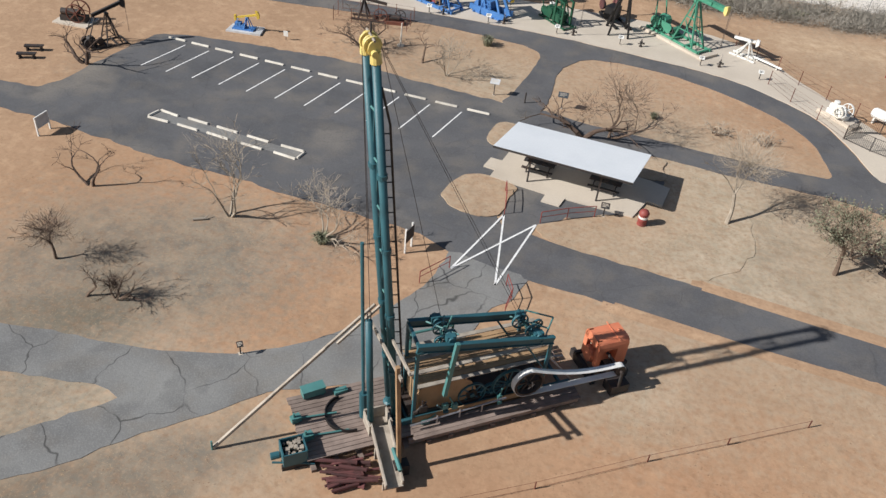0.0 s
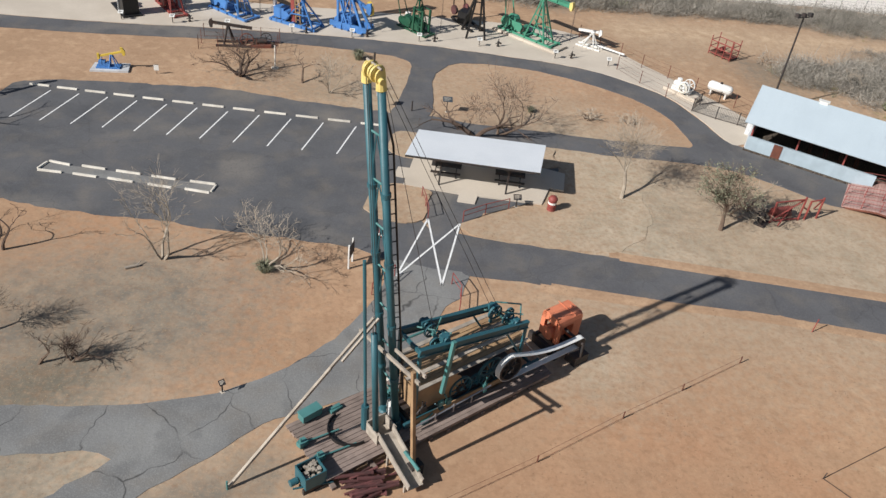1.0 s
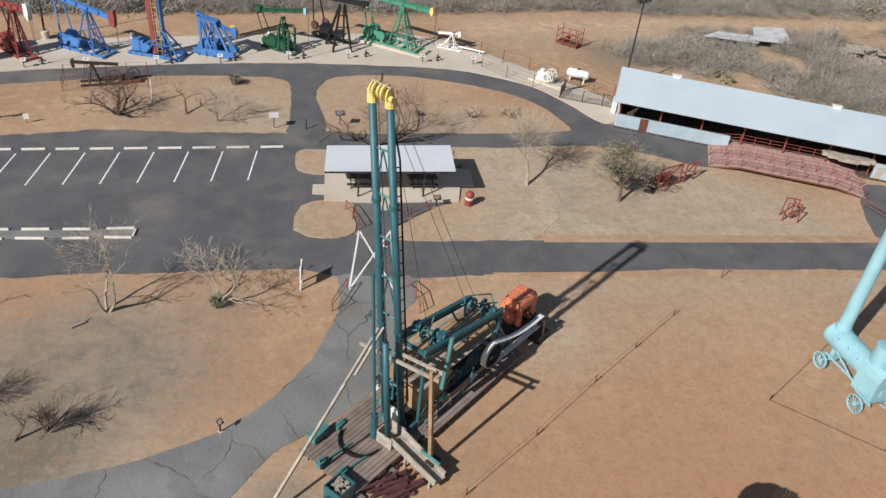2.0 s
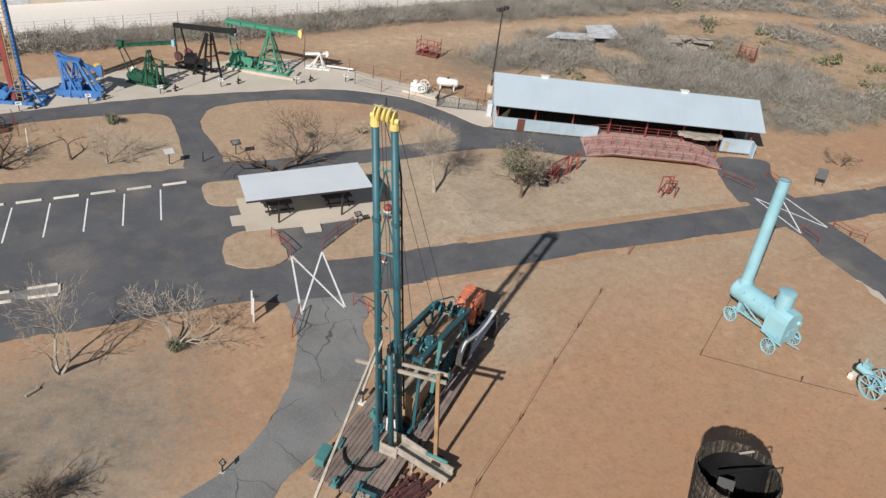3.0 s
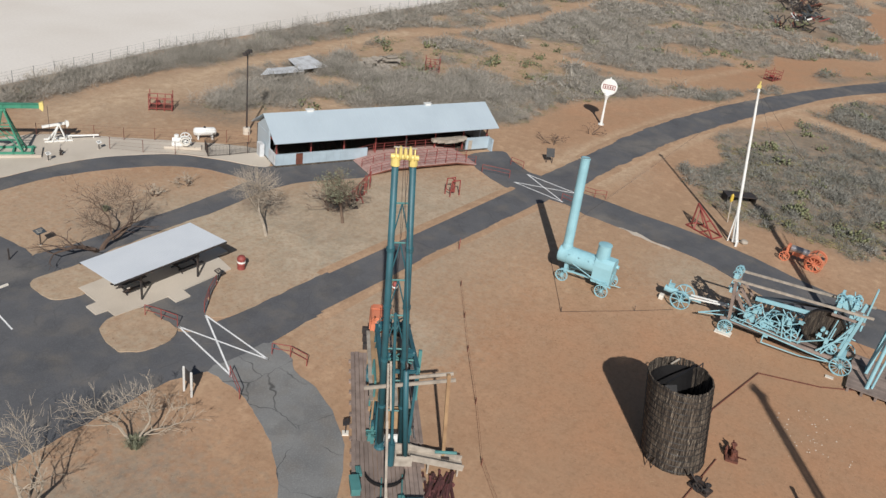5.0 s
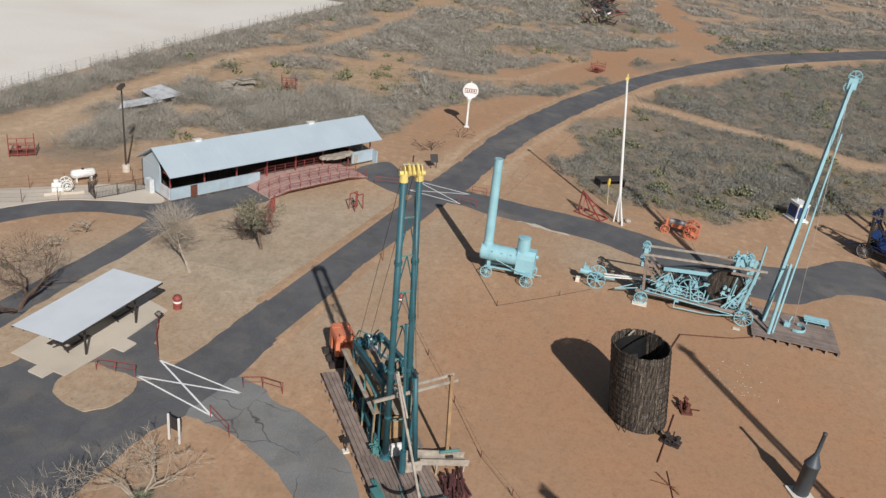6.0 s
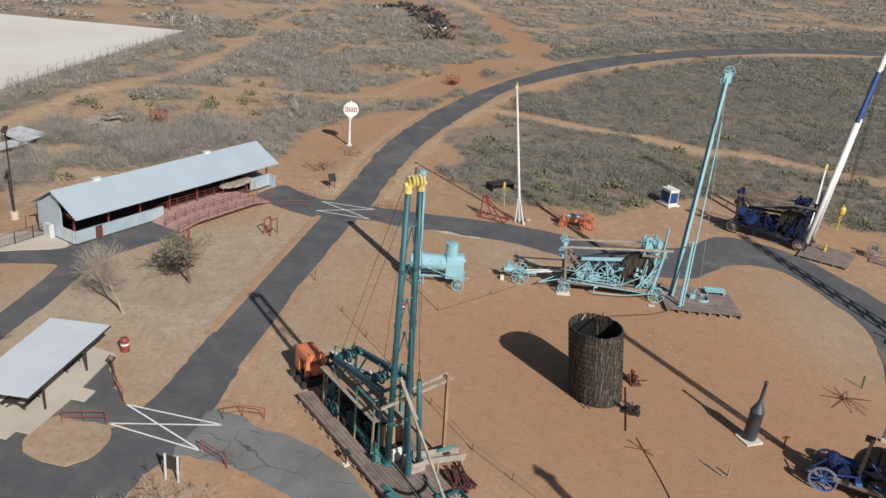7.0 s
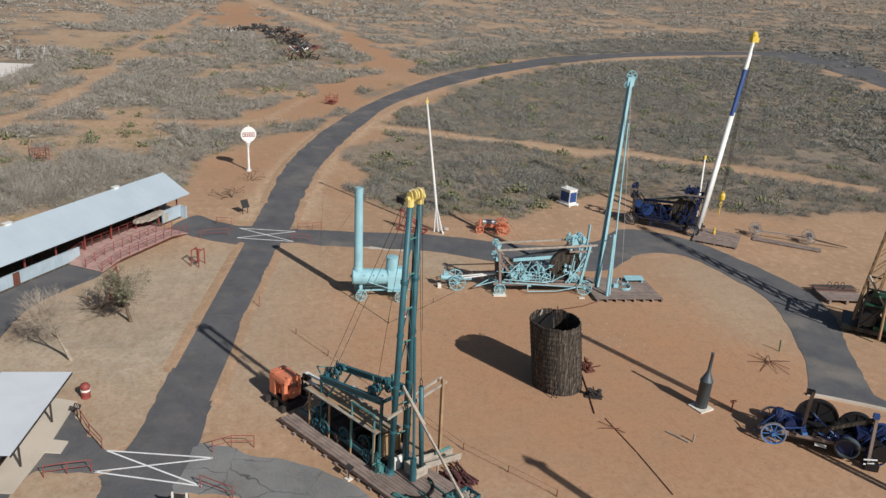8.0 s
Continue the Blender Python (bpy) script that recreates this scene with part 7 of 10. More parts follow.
for k in range(9):
    part("plank", Geo().box((0, -1.6 + k * 0.38, 0.5), (4.6, 0.34, 0.07)), "plank", rack)
for s in (-1.9, 0, 1.9):
    part("bearer", Geo().box((s, 0, 0.23), (0.25, 3.6, 0.46)), "plank", rack)
for i in range(14):
    g = Geo().tube((-2.4 + rng.uniform(-0.3, 0.3), 0.6 + i * 0.1, 0.62 + 0.06 * (i % 2)), (2.3 + rng.uniform(-0.4, 0.4), 0.5 + i * 0.12, 0.62 + 0.08 * (i % 2)), 0.05, n=6)
    part("pipe", g, "iron" if i % 5 else "rust", rack)
for x in (-0.6, 0.2, 0.9):
    part("hoop", Geo().ring((x, 1.2, 1.0), (1, 0.1, 0), 0.34, 0.04, 16, 5), "iron", rack)

# ---- tractor, kiosk, poles and signs of the yard ----
tr = thing("orange_tractor", "small old orange steel-wheeled tractor with a grey hood", "tractor", 48.1, 18.7, 0, 82)
for s in (-0.75, 0.75):
    spoked(tr, (0, s, 0.68), (0, 1, 0), 0.68, "orange", 10, 0.24, 0.04, "rear_wheel")
    spoked(tr, (2.5, s * 0.85, 0.45), (0, 1, 0), 0.45, "orange", 8, 0.14, 0.03, "front_wheel")
part("body", Geo().box((0.9, 0, 0.85), (2.2, 0.45, 0.5)).box((0.0, 0, 0.85), (0.7, 0.6, 0.6)), "orange", tr)
part("hood", Geo().lathe((0.7, 0, 1.15), (1, 0, 0), [(0.26, 0), (0.3, 0.05), (0.3, 1.5), (0.26, 1.55)], 14), "silver", tr, "grey hood")
part("radiator", Geo().box((2.45, 0, 1.05), (0.2, 0.6, 0.75)), "orange", tr)
part("axle", Geo().bar((0, -0.75, 0.68), (0, 0.75, 0.68), 0.16, 0.16).bar((2.5, -0.6, 0.45), (2.5, 0.6, 0.45), 0.1, 0.1), "orange", tr)
for s in (-0.75, 0.75):
    part("fender", Geo().ring((0, s, 0.68), (0, 1, 0), 0.76, 0.02, 20, w=0.3), "orange", tr)
tr.matrix_basis = tr.matrix_basis @ Matrix.Scale(1.12, 4)
part("steering", Geo().tube((0.6, 0, 1.2), (0.15, 0, 1.5), 0.03).ring((0.12, 0, 1.52), (1, 0, 0.6), 0.2, 0.02, 14, 5), "iron", tr)
part("seat", Geo().box((-0.45, 0, 1.15), (0.35, 0.4, 0.08)).bar((-0.4, 0, 0.8), (-0.45, 0, 1.12), 0.06, 0.06), "iron", tr)

ki = thing("white_blue_kiosk", "small white pump housing with blue panels on a skid", "pump house", 59.9, 5.9, 0, 25)
part("skid", Geo().box((0, 0, 0.2), (2.3, 1.8, 0.16)).box((0, -0.7, 0.08), (2.3, 0.2, 0.16)).box((0, 0.7, 0.08), (2.3, 0.2, 0.16)), "white", ki)
ki.matrix_basis = ki.matrix_basis @ Matrix.Scale(1.08, 4)
body = part("body", Geo().box((0, 0, 1.15), (1.7, 1.3, 1.75)), "white", ki)
for x, y, sx, sy in ((0, -0.67, 1.5, 0.04), (-0.87, 0, 0.04, 1.1), (0.87, 0, 0.04, 1.1), (0, 0.67, 1.5, 0.04)):
    part("panel", Geo().box((x, y, 1.15), (sx, sy, 1.3)), "blue", body, "blue inset panel")
part("lid", Geo().box((0, 0, 2.08), (1.8, 1.4, 0.14)).tube((0.3, 0.2, 2.1), (0.3, 0.2, 2.5), 0.08), "white", ki)

fp = thing("white_braced_pole", "tall white pole on three splayed braces with yellow tip", "pole", 48.0, 26.4, 0)
part("pole", Geo().tube((0.3, 0.2, 0.1), (1.75, 2.3, 15.5), 0.17, 0.11, 10), "white", fp)
for x, y in ((-0.3, -0.2), (0.65, -0.2), (0.25, 0.75)):
    part("brace", Geo().tube((x, y, 0.05), (0.62, 0.68, 3.6), 0.08, 0.06, 8), "white", fp)
part("foot_bar", Geo().bar((-0.5, -0.2, 0.1), (0.85, -0.2, 0.1), 0.2, 0.2), "white", fp)
part("head", Geo().box((1.76, 2.32, 15.6), (0.36, 0.36, 0.3)).tube((1.76, 2.32, 15.7), (1.78, 2.34, 16.1), 0.08), "cream", fp, "cream pole head")
for x, y in ((14, -10), (-8, 15), (-12, -9)):
    part("guy_wire", Geo().tube((1.7, 2.25, 15.2), (x, y, 0.05), 0.012, n=4), "iron", fp)
solid("yellow_boulder", Geo().lathe((0, 0, 0), (0, 0, 1), [(0.3, 0), (0.42, 0.18), (0.34, 0.38), (0.12, 0.46)], 9), "oldwood", "pale round boulder beside the white pole", "boulder", pose(48.9, 25.6, 0))
rf = thing("red_steel_frame", "red welded steel A-frame rack lying on the soil", "frame", 48.9, 29.6, 0, 60)
for a, b in (((-1.6, -0.8, 0.1), (1.9, -0.8, 0.1)), ((-1.6, 0.8, 0.1), (1.9, 0.8, 0.1)), ((1.9, -0.8, 0.1), (1.9, 0.8, 0.1)), ((-1.6, -0.8, 0.1), (-1.6, 0.8, 0.1)), ((1.9, 0.0, 0.1), (1.7, 0, 2.5)), ((1.7, 0, 2.5), (-1.5, -0.7, 0.15)), ((1.7, 0, 2.5), (-1.5, 0.7, 0.15)), ((0.8, -0.8, 0.1), (1.3, 0, 1.9)), ((0.8, 0.8, 0.1), (1.3, 0, 1.9)), ((0, -0.8, 0.1), (0, 0.8, 0.1)), ((0.0, -0.35, 1.2), (0.0, 0.35, 1.2))):
    part("bar", Geo().bar(a, b, 0.12, 0.12), "red", rf)
solid("flat_steel_box", Geo().box((0, 0, 0.9), (3.6, 1.6, 0.12)).box((-1.7, 0, 0.45), (0.1, 1.5, 0.9)).box((1.7, 0, 0.45), (0.1, 1.5, 0.9)).box((0, 0.75, 0.5), (3.4, 0.08, 0.8)), "iron", "dark grey open-fronted steel box at the brush edge", "steel box", pose(60.5, 28.2, 0, 0, 0, -58))
yp = thing("yellow_hook_post", "slim post with a yellow hook block at its top", "post", 53.4, 28.1, 0)
part("post", Geo().tube((0, 0, 0), (0.15, 0.25, 2.4), 0.06, n=8), "oldwood", yp)
part("hook", Geo().lathe((0.16, 0.28, 2.2), (0, 0, 1), [(0.06, 0), (0.18, 0.3), (0.16, 0.8), (0.05, 1.0)], 10), "yellow", yp)

sg = thing("round_station_sign", "white round-faced sign with a red band on a tapered post", "sign", 75.3, 49.7, 0, 12)
part("post", Geo().lathe((0, 0, 0), (0, 0.02, 1), [(0.42, 0), (0.42, 0.15), (0.2, 0.2), (0.14, 2.5), (0.16, 3.6), (0.42, 4.3), (0.3, 4.6)], 12), "white", sg, "tapered white post")
face = part("face", Geo().lathe((-0.12, 0, 5.4), (1, 0, 0), [(1.06, 0), (1.12, 0.05), (1.12, 0.19), (1.06, 0.24)], 32), "white", sg, "round white sign face")
for sx in (-0.135, 0.135):
    part("band", Geo().box((sx, 0, 5.4), (0.02, 1.7, 0.62)), "red", face, "dull red band")
    part("band_field", Geo().box((sx * 1.1, 0, 5.4), (0.02, 1.5, 0.42)), "white", face)
    for k in range(4):
        part("bar", Geo().box((sx * 1.18, -0.5 + k * 0.33, 5.4), (0.02, 0.2, 0.28)), "red", face)
part("finial", Geo().lathe((0, 0, 6.5), (0, 0, 1), [(0.1, 0), (0.1, 0.15), (0.03, 0.25)], 8), "white", sg)
bs = thing("dark_board_sign", "dark sign board on two posts beside the road", "sign", 55.3, 49.7, 0, -55)
for s in (-0.35, 0.35):
    part("post", Geo().bar((s, 0, 0), (s, 0, 1.2), 0.07, 0.07), "iron", bs)
part("board", Geo().panel((-0.5, -0.2, 0.8), (0.5, -0.2, 0.8), (0.5, 0.25, 1.75), (-0.5, 0.25, 1.75), 0.05), "black", bs)

tp = thing("oil_well_torpedo", "dark slate-grey bottle-shaped shooting torpedo upright on a white slab", "torpedo", 6.85, 13.55, 0)
part("slab", Geo().box((0, 0, 0.06), (1.4, 1.4, 0.12), 20), "curb", tp, "white concrete slab")
part("body", Geo().lathe((0, 0, 0.12), (0.035, -0.05, 1), [(0.44, 0), (0.48, 0.1), (0.48, 2.2), (0.51, 2.22), (0.51, 2.3), (0.47, 2.34), (0.2, 2.95), (0.14, 3.1), (0.12, 4.5), (0.14, 4.52), (0.14, 4.65)], 20), "torpedo", tp, smooth=True)
vv = thing("red_valve_post", "small dull red valve on a short post", "valve", 6.05, 11.35, 0)
part("post", Geo().tube((0, 0, 0), (0, 0, 0.8), 0.06, n=8), "red", vv)
part("handwheel", Geo().ring((0, 0, 0.95), (0.3, 0.2, 1), 0.22, 0.035, 14, 5).tube((0, 0, 0.75), (0, 0, 0.98), 0.07), "red", vv)


# ---- the row of pump jacks on the concrete apron ----
GZ = 0.06


def wellhead(x, y, h=0.75, mat="iron"):
    w = thing("wellhead", "small dark iron wellhead with a side valve", "wellhead", x, y, GZ, 20, "wellheads on the apron")
    part("casing", Geo().lathe((0, 0, 0), (0, 0, 1), [(0.16, 0), (0.16, 0.08), (0.09, 0.1), (0.09, h * 0.55), (0.15, h * 0.56), (0.15, h * 0.66), (0.06, h * 0.68), (0.05, h)], 10), mat, w)
    part("valve", Geo().tube((-0.3, 0, h * 0.4), (0.3, 0, h * 0.4), 0.05, n=6).box((0.3, 0, h * 0.4), (0.08, 0.16, 0.16)), mat, w)
    part("rod", Geo().tube((0, 0, h), (0, 0, h + 0.5), 0.02, n=5), "silver", w)


def plaque(x, y, h=0.75, w=0.5, d=0.34, board="white", z=GZ, rz=0.0, label="small white plaque board tilted on a dark post"):
    p = thing("plaque", label, "sign", x, y, z, rz, "plaques beside the machines")
    part("post", Geo().box((0, 0.05, h / 2), (0.07, 0.07, h)), "iron", p)
    part("foot", Geo().box((0, 0.05, 0.02), (0.22, 0.22, 0.04)), "concrete", p)
    g = Geo().panel((-w / 2, -d / 2, h - 0.06), (w / 2, -d / 2, h - 0.06), (w / 2, d / 2, h + 0.14), (-w / 2, d / 2, h + 0.14), 0.03)
    b = part("board", g, board, p)
    k = 0.2 / d
    for i, (x0, x1) in enumerate(((-0.36, 0.3), (-0.36, 0.36), (-0.36, 0.12))):
        yy = d * (0.24 - 0.22 * i)
        zz = h + 0.04 + yy * k + 0.004
        part("text_bar", Geo().panel((x0 * w, yy - 0.02, zz - 0.02 * k), (x1 * w, yy - 0.02, zz - 0.02 * k), (x1 * w, yy + 0.02, zz + 0.02 * k), (x0 * w, yy + 0.02, zz + 0.02 * k), 0.003), "iron" if board == "white" else "concrete", b)
    return p


def plinth(name, x, y, x2, y2, w, h, label, mat="concrete"):
    a, b = Vector((x, y)), Vector((x2, y2))
    d = (b - a).normalized()
    n = Vector((-d.y, d.x)) * w / 2
    poly = [tuple(p) for p in (a - n, b - n, b + n, a + n)]
    return solid(name, Geo().prism(poly, 0.0, GZ + h), mat, label, "plinth")


def pump_jack(label, p0, p1, h, mat, head="", weight="", tail=0.0, tip=0.0, width=1.5, beam=0.42, post=0.66, over=(0.6, 1.3), box="", z=GZ, group="pump jacks on the apron", k=1.0, nose=1.0):
    """A walking-beam pumping unit; p0 is the crank end of the skid, p1 the well end."""
    a, b = Vector(p0), Vector(p1)
    L = (b - a).length
    d = b - a
    j = thing("pump_jack", label, "pump jack", a.x, a.y, z, math.degrees(math.atan2(d.y, d.x)), group)
    head, weight = head or mat, weight or mat
    j.matrix_basis = j.matrix_basis @ Matrix.Scale(k, 4)
    L, h, tail, tip, width, over = L / k, h / k, tail / k, tip / k, width / k, (over[0] / k, over[1] / k)
    hw = width / 2
    for s in (-1, 1):
        part("skid_rail", Geo().bar((0, s * hw * 0.8, 0.11), (L, s * hw * 0.8, 0.11), 0.16, 0.22), mat, j)
    for i in range(5):
        part("cross_member", Geo().bar((L * (0.03 + 0.235 * i), -hw, 0.15), (L * (0.03 + 0.235 * i), hw, 0.15), 0.18, 0.16), mat, j)
    px, top = L * post, h - beam
    for s in (-1, 1):
        part("post_leg", Geo().bar((px - L * 0.16, s * hw * 0.85, 0.2), (px - 0.1, s * 0.22, top), 0.15, 0.15), mat, j)
        part("post_leg", Geo().bar((px + L * 0.2, s * hw * 0.85, 0.2), (px + 0.1, s * 0.22, top), 0.15, 0.15), mat, j)
        for f in (0.3, 0.62):
            u0, u1 = (px - L * 0.16) * (1 - f) + (px - 0.1) * f, (px + L * 0.2) * (1 - f) + (px + 0.1) * f
            yy, zz = s * (hw * 0.85 * (1 - f) + 0.22 * f), 0.2 + (top - 0.2) * f
            part("brace", Geo().bar((u0, yy, zz), (u1, yy, zz), 0.07, 0.09), mat, j)
        part("brace", Geo().bar((px + L * 0.2, s * hw * 0.85, 0.25), (px - L * 0.06, s * 0.5, top * 0.55), 0.06, 0.08), mat, j)
    # ladder up the well side
    lad = part("ladder", Geo().bar((px + L * 0.2, -0.2, 0.2), (px + 0.16, -0.2, top), 0.05, 0.05).bar((px + L * 0.2, 0.2, 0.2), (px + 0.16, 0.2, top), 0.05, 0.05), mat, j)
    for i in range(1, 9):
        f = i / 9
        part("rung", Geo().tube(((px + L * 0.2) * (1 - f) + (px + 0.16) * f, -0.2, 0.2 + (top - 0.2) * f), ((px + L * 0.2) * (1 - f) + (px + 0.16) * f, 0.2, 0.2 + (top - 0.2) * f), 0.02, n=5), mat, lad)
    part("saddle_bearing", Geo().box((px, 0, top + 0.05), (0.5, 0.62, 0.22)).tube((px, -0.4, top + 0.12), (px, 0.4, top + 0.12), 0.1, n=8), mat, j)
    t0, t1 = Vector((-over[0], 0, h + tail)), Vector((L + over[1], 0, h + tip))
    slope = lambda x: t0.z + (t1.z - t0.z) * (x - t0.x) / (t1.x - t0.x)
    wb = part("walking_beam", Geo().bar(t0, t1, 0.1, beam).bar((t0.x, 0, t0.z + beam / 2), (t1.x, 0, t1.z + beam / 2), 0.36, 0.05).bar((t0.x, 0, t0.z - beam / 2), (t1.x, 0, t1.z - beam / 2), 0.36, 0.05), mat, j)
    for i in range(4):
        xx = t0.x + (t1.x - t0.x) * (0.2 + 0.2 * i)
        part("stiffener", Geo().box((xx, 0, slope(xx)), (0.04, 0.34, beam * 0.9)), mat, wb)
    arc = [(nose * u, nose * v) for u, v in [(0, 0.55)] + [(0.42 + 0.3 * math.cos(k), 0.95 * math.sin(k)) for k in (0.9, 0.5, 0.1, -0.3, -0.7, -1.05, -1.3)] + [(0.0, -0.5)]]
    part("horse_head", Geo().extrude(arc, (t1.x - 0.1, -0.2, t1.z), (1, 0, 0), (0, 0, 1), (0, 0.4, 0)), head, j)
    for s in (-1, 1):
        part("bridle", Geo().tube((t1.x + 0.6, s * 0.1, t1.z), (t1.x + 0.62, s * 0.06, 1.1), 0.018, n=4), "iron", j)
    # crank, counterweights, pitmans and gear box
    cx, cz = L * 0.2, 1.35
    part("gear_box", Geo().extrude([(-0.55, 0), (0.55, 0), (0.5, 0.75), (0.25, 1.0), (-0.25, 1.0), (-0.5, 0.75)], (cx, -0.42, 0.62), (1, 0, 0), (0, 0, 1), (0, 0.84, 0)), mat, j)
    part("gear_stand", Geo().box((cx, 0, 0.42), (1.3, 0.9, 0.44)), mat, j)
    for s in (-1, 1):
        c = part("crank", Geo().bar((cx, s * 0.62, cz), (cx - 0.75, s * 0.62, cz - 0.65), 0.1, 0.3), mat, j)
        part("counterweight", Geo().extrude([(0.62 * math.cos(k), 0.62 * math.sin(k)) for k in np.linspace(0.4, 2 * math.pi - 0.4, 12)], (cx - 0.55, s * 0.62 - 0.1, cz - 0.45), (0.7, 0, 0.7), (-0.7, 0, 0.7), (0, 0.2, 0)), weight, c)
        part("pitman_arm", Geo().bar((cx - 0.55, s * 0.78, cz - 0.2), (-over[0] + 0.3, s * 0.5, t0.z - 0.1), 0.09, 0.12), mat, j)
    part("equaliser", Geo().bar((-over[0] + 0.3, -0.6, t0.z - beam / 2 - 0.06), (-over[0] + 0.3, 0.6, t0.z - beam / 2 - 0.06), 0.18, 0.18), mat, j)
    mo = part("motor", Geo().tube((L * 0.42, -0.45, 0.75), (L * 0.42, 0.35, 0.75), 0.28, n=12).box((L * 0.42, 0, 0.38), (0.6, 0.8, 0.35)), mat, j)
    part("pulley", Geo().ring((L * 0.42, -0.55, 0.75), (0, 1, 0), 0.22, 0.05, 14, w=0.14), "iron", mo)
    part("belt_guard", Geo().extrude([(0.0, -0.3), (0.3, -0.2), (1.2, -0.5), (1.5, -0.3), (1.5, 0.3), (1.2, 0.5), (0.3, 0.25), (0, 0.3)], (cx + 0.1, -0.74, 1.1), (0.97, 0, -0.24), (0.24, 0, 0.97), (0, 0.14, 0)), mat, j)
    if box:
        part("control_box", Geo().box((cx - 1.1, hw + 0.1, 1.0), (0.7, 0.5, 0.9)), box, j, "white control box")
        part("box_post", Geo().box((cx - 1.1, hw + 0.1, 0.28), (0.1, 0.1, 0.56)), "iron", j)
    return j


plinth("jack_plinth", 11.4, 95.3, 17.5, 89.8, 2.4, 0.22, "pale concrete plinth under a green pump jack")
pump_jack("tall sea-green steel pump jack with a pale yellow head", (11.8, 95), (17.0, 90.2), 4.7, "green", "cream", width=2.0, over=(0.2, 0.9), z=GZ + 0.22, nose=0.55)
dg = pump_jack("dark green pump jack with a pale blue head", (0.9, 93.6), (3.9, 90.7), 3.7, "dkgreen", "ltblue", width=1.7, over=(0.9, 0.8), tail=-0.2, tip=1.1, nose=0.6, box="white", post=0.55, k=0.75)
for x, y in ((2.9, -0.75), (2.9, 0.75), (4.5, -0.75), (4.5, 0.75)):
    part("column", Geo().bar((x, y, 0.2), (x, y, 3.6 if x < 4 else 3.3), 0.26, 0.26), "dkgreen", dg)
for z in (1.2, 2.4, 3.4):
    part("tie", Geo().bar((2.9, -0.75, z), (4.5, -0.75, z - 0.1), 0.1, 0.14), "dkgreen", dg)
    part("tie", Geo().bar((2.9, 0.75, z), (4.5, 0.75, z - 0.1), 0.1, 0.14), "dkgreen", dg)
part("gear_case", Geo().box((2.3, 0, 0.85), (3.0, 1.5, 1.0)).tube((2.0, -0.95, 1.3), (2.0, 0.95, 1.3), 0.5, n=14), "dkgreen", dg)
part("tail_block", Geo().box((-0.9, 0, 5.0), (0.8, 0.7, 0.7)), "dkgreen", dg)
low_jack = pump_jack("bright blue low pump jack with a yellow counterweight", (-5.7, 92.0), (-2.7, 90.6), 3.5, "sky", width=2.2, over=(0.3, 0.0), tail=0.5, tip=-1.0, post=0.4, k=0.75)
for y in (-1.0, 1.0):
    part("base_girder", Geo().bar((-0.7, y, 0.55), (4.9, y, 0.55), 0.3, 0.7), "sky", low_jack)
    part("frame_leg", Geo().bar((0.5, y, 0.4), (0.2, 0.6 * y, 4.7), 0.26, 0.3), "sky", low_jack)
    part("frame_leg", Geo().bar((4.3, y, 0.4), (2.3, 0.6 * y, 4.5), 0.26, 0.36), "sky", low_jack)
    part("frame_leg", Geo().bar((2.0, y, 0.4), (0.4, 0.6 * y, 4.2), 0.2, 0.24), "sky", low_jack)
part("top_plate", Geo().bar((0.1, 0, 4.75), (2.5, 0, 4.5), 1.3, 0.3), "sky", low_jack)
part("winch_house", Geo().box((1.3, 0, 1.3), (2.2, 1.4, 1.1)), "sky", low_jack)
part("counterweight", Geo().tube((4.2, 1.0, 2.9), (4.45, 1.25, 2.95), 0.95, n=20), "yellow", low_jack, "yellow counterweight disc")
pump_jack("bright blue pump jack with a wide skid", (-18.7, 94.6), (-14.3, 91.2), 4.4, "sky", "red", "sky", width=2.2, over=(0.2, 0.5), tail=0.4, tip=-0.4, post=0.6)
pump_jack("dull red pump jack on a red skid", (-24.1, 94.4), (-21.3, 90.4), 4.6, "red", "white", "red", width=1.6, over=(0.4, 0.7), tail=-0.3, tip=0.5, post=0.6)

# black jack with a very wide front frame
bj = thing("pump_jack", "black pump jack on tall spread legs, maroon counterweight", "pump jack", 8.65, 91.2, GZ, 0, "pump jacks on the apron")
for a, b in (((-1.0, -0.1, 0), (-0.25, 0.4, 4.9)), ((0.95, -0.2, 0), (0.25, 0.4, 4.9)), ((-1.3, 2.2, 0), (-0.25, 0.6, 4.9)), ((0.6, 2.2, 0), (0.2, 0.6, 4.9))):
    part("post_leg", Geo().bar(a, b, 0.2, 0.2), "black", bj)
for z in (1.3, 2.6, 3.8):
    f = z / 4.9
    part("brace", Geo().bar((-1.0 + 0.75 * f, -0.1 + 0.5 * f, z), (0.95 - 0.7 * f, -0.2 + 0.6 * f, z), 0.08, 0.1), "black", bj)
part("walking_beam", Geo().bar((-2.3, 4.9, 4.5), (2.3, -0.4, 5.2), 0.3, 0.5), "black", bj)
part("end_plate", Geo().bar((2.05, -0.1, 5.12), (2.45, -0.56, 5.16), 0.36, 0.7), "black", bj)
part("bridle_bar", Geo().bar((2.55, -0.45, 5.0), (2.25, -0.75, 5.0), 0.12, 0.14), "curb", bj)
part("skid", Geo().bar((-2.3, 5.2, 0.12), (-0.3, 1.6, 0.12), 0.2, 0.24).bar((-0.9, 5.6, 0.12), (1.1, 2.0, 0.12), 0.2, 0.24).bar((-2.2, 5.2, 0.2), (-0.7, 5.7, 0.2), 0.2, 0.2), "black", bj)
part("gear_box", Geo().box((-1.0, 3.9, 0.85), (1.1, 1.4, 1.3), -30), "black", bj)
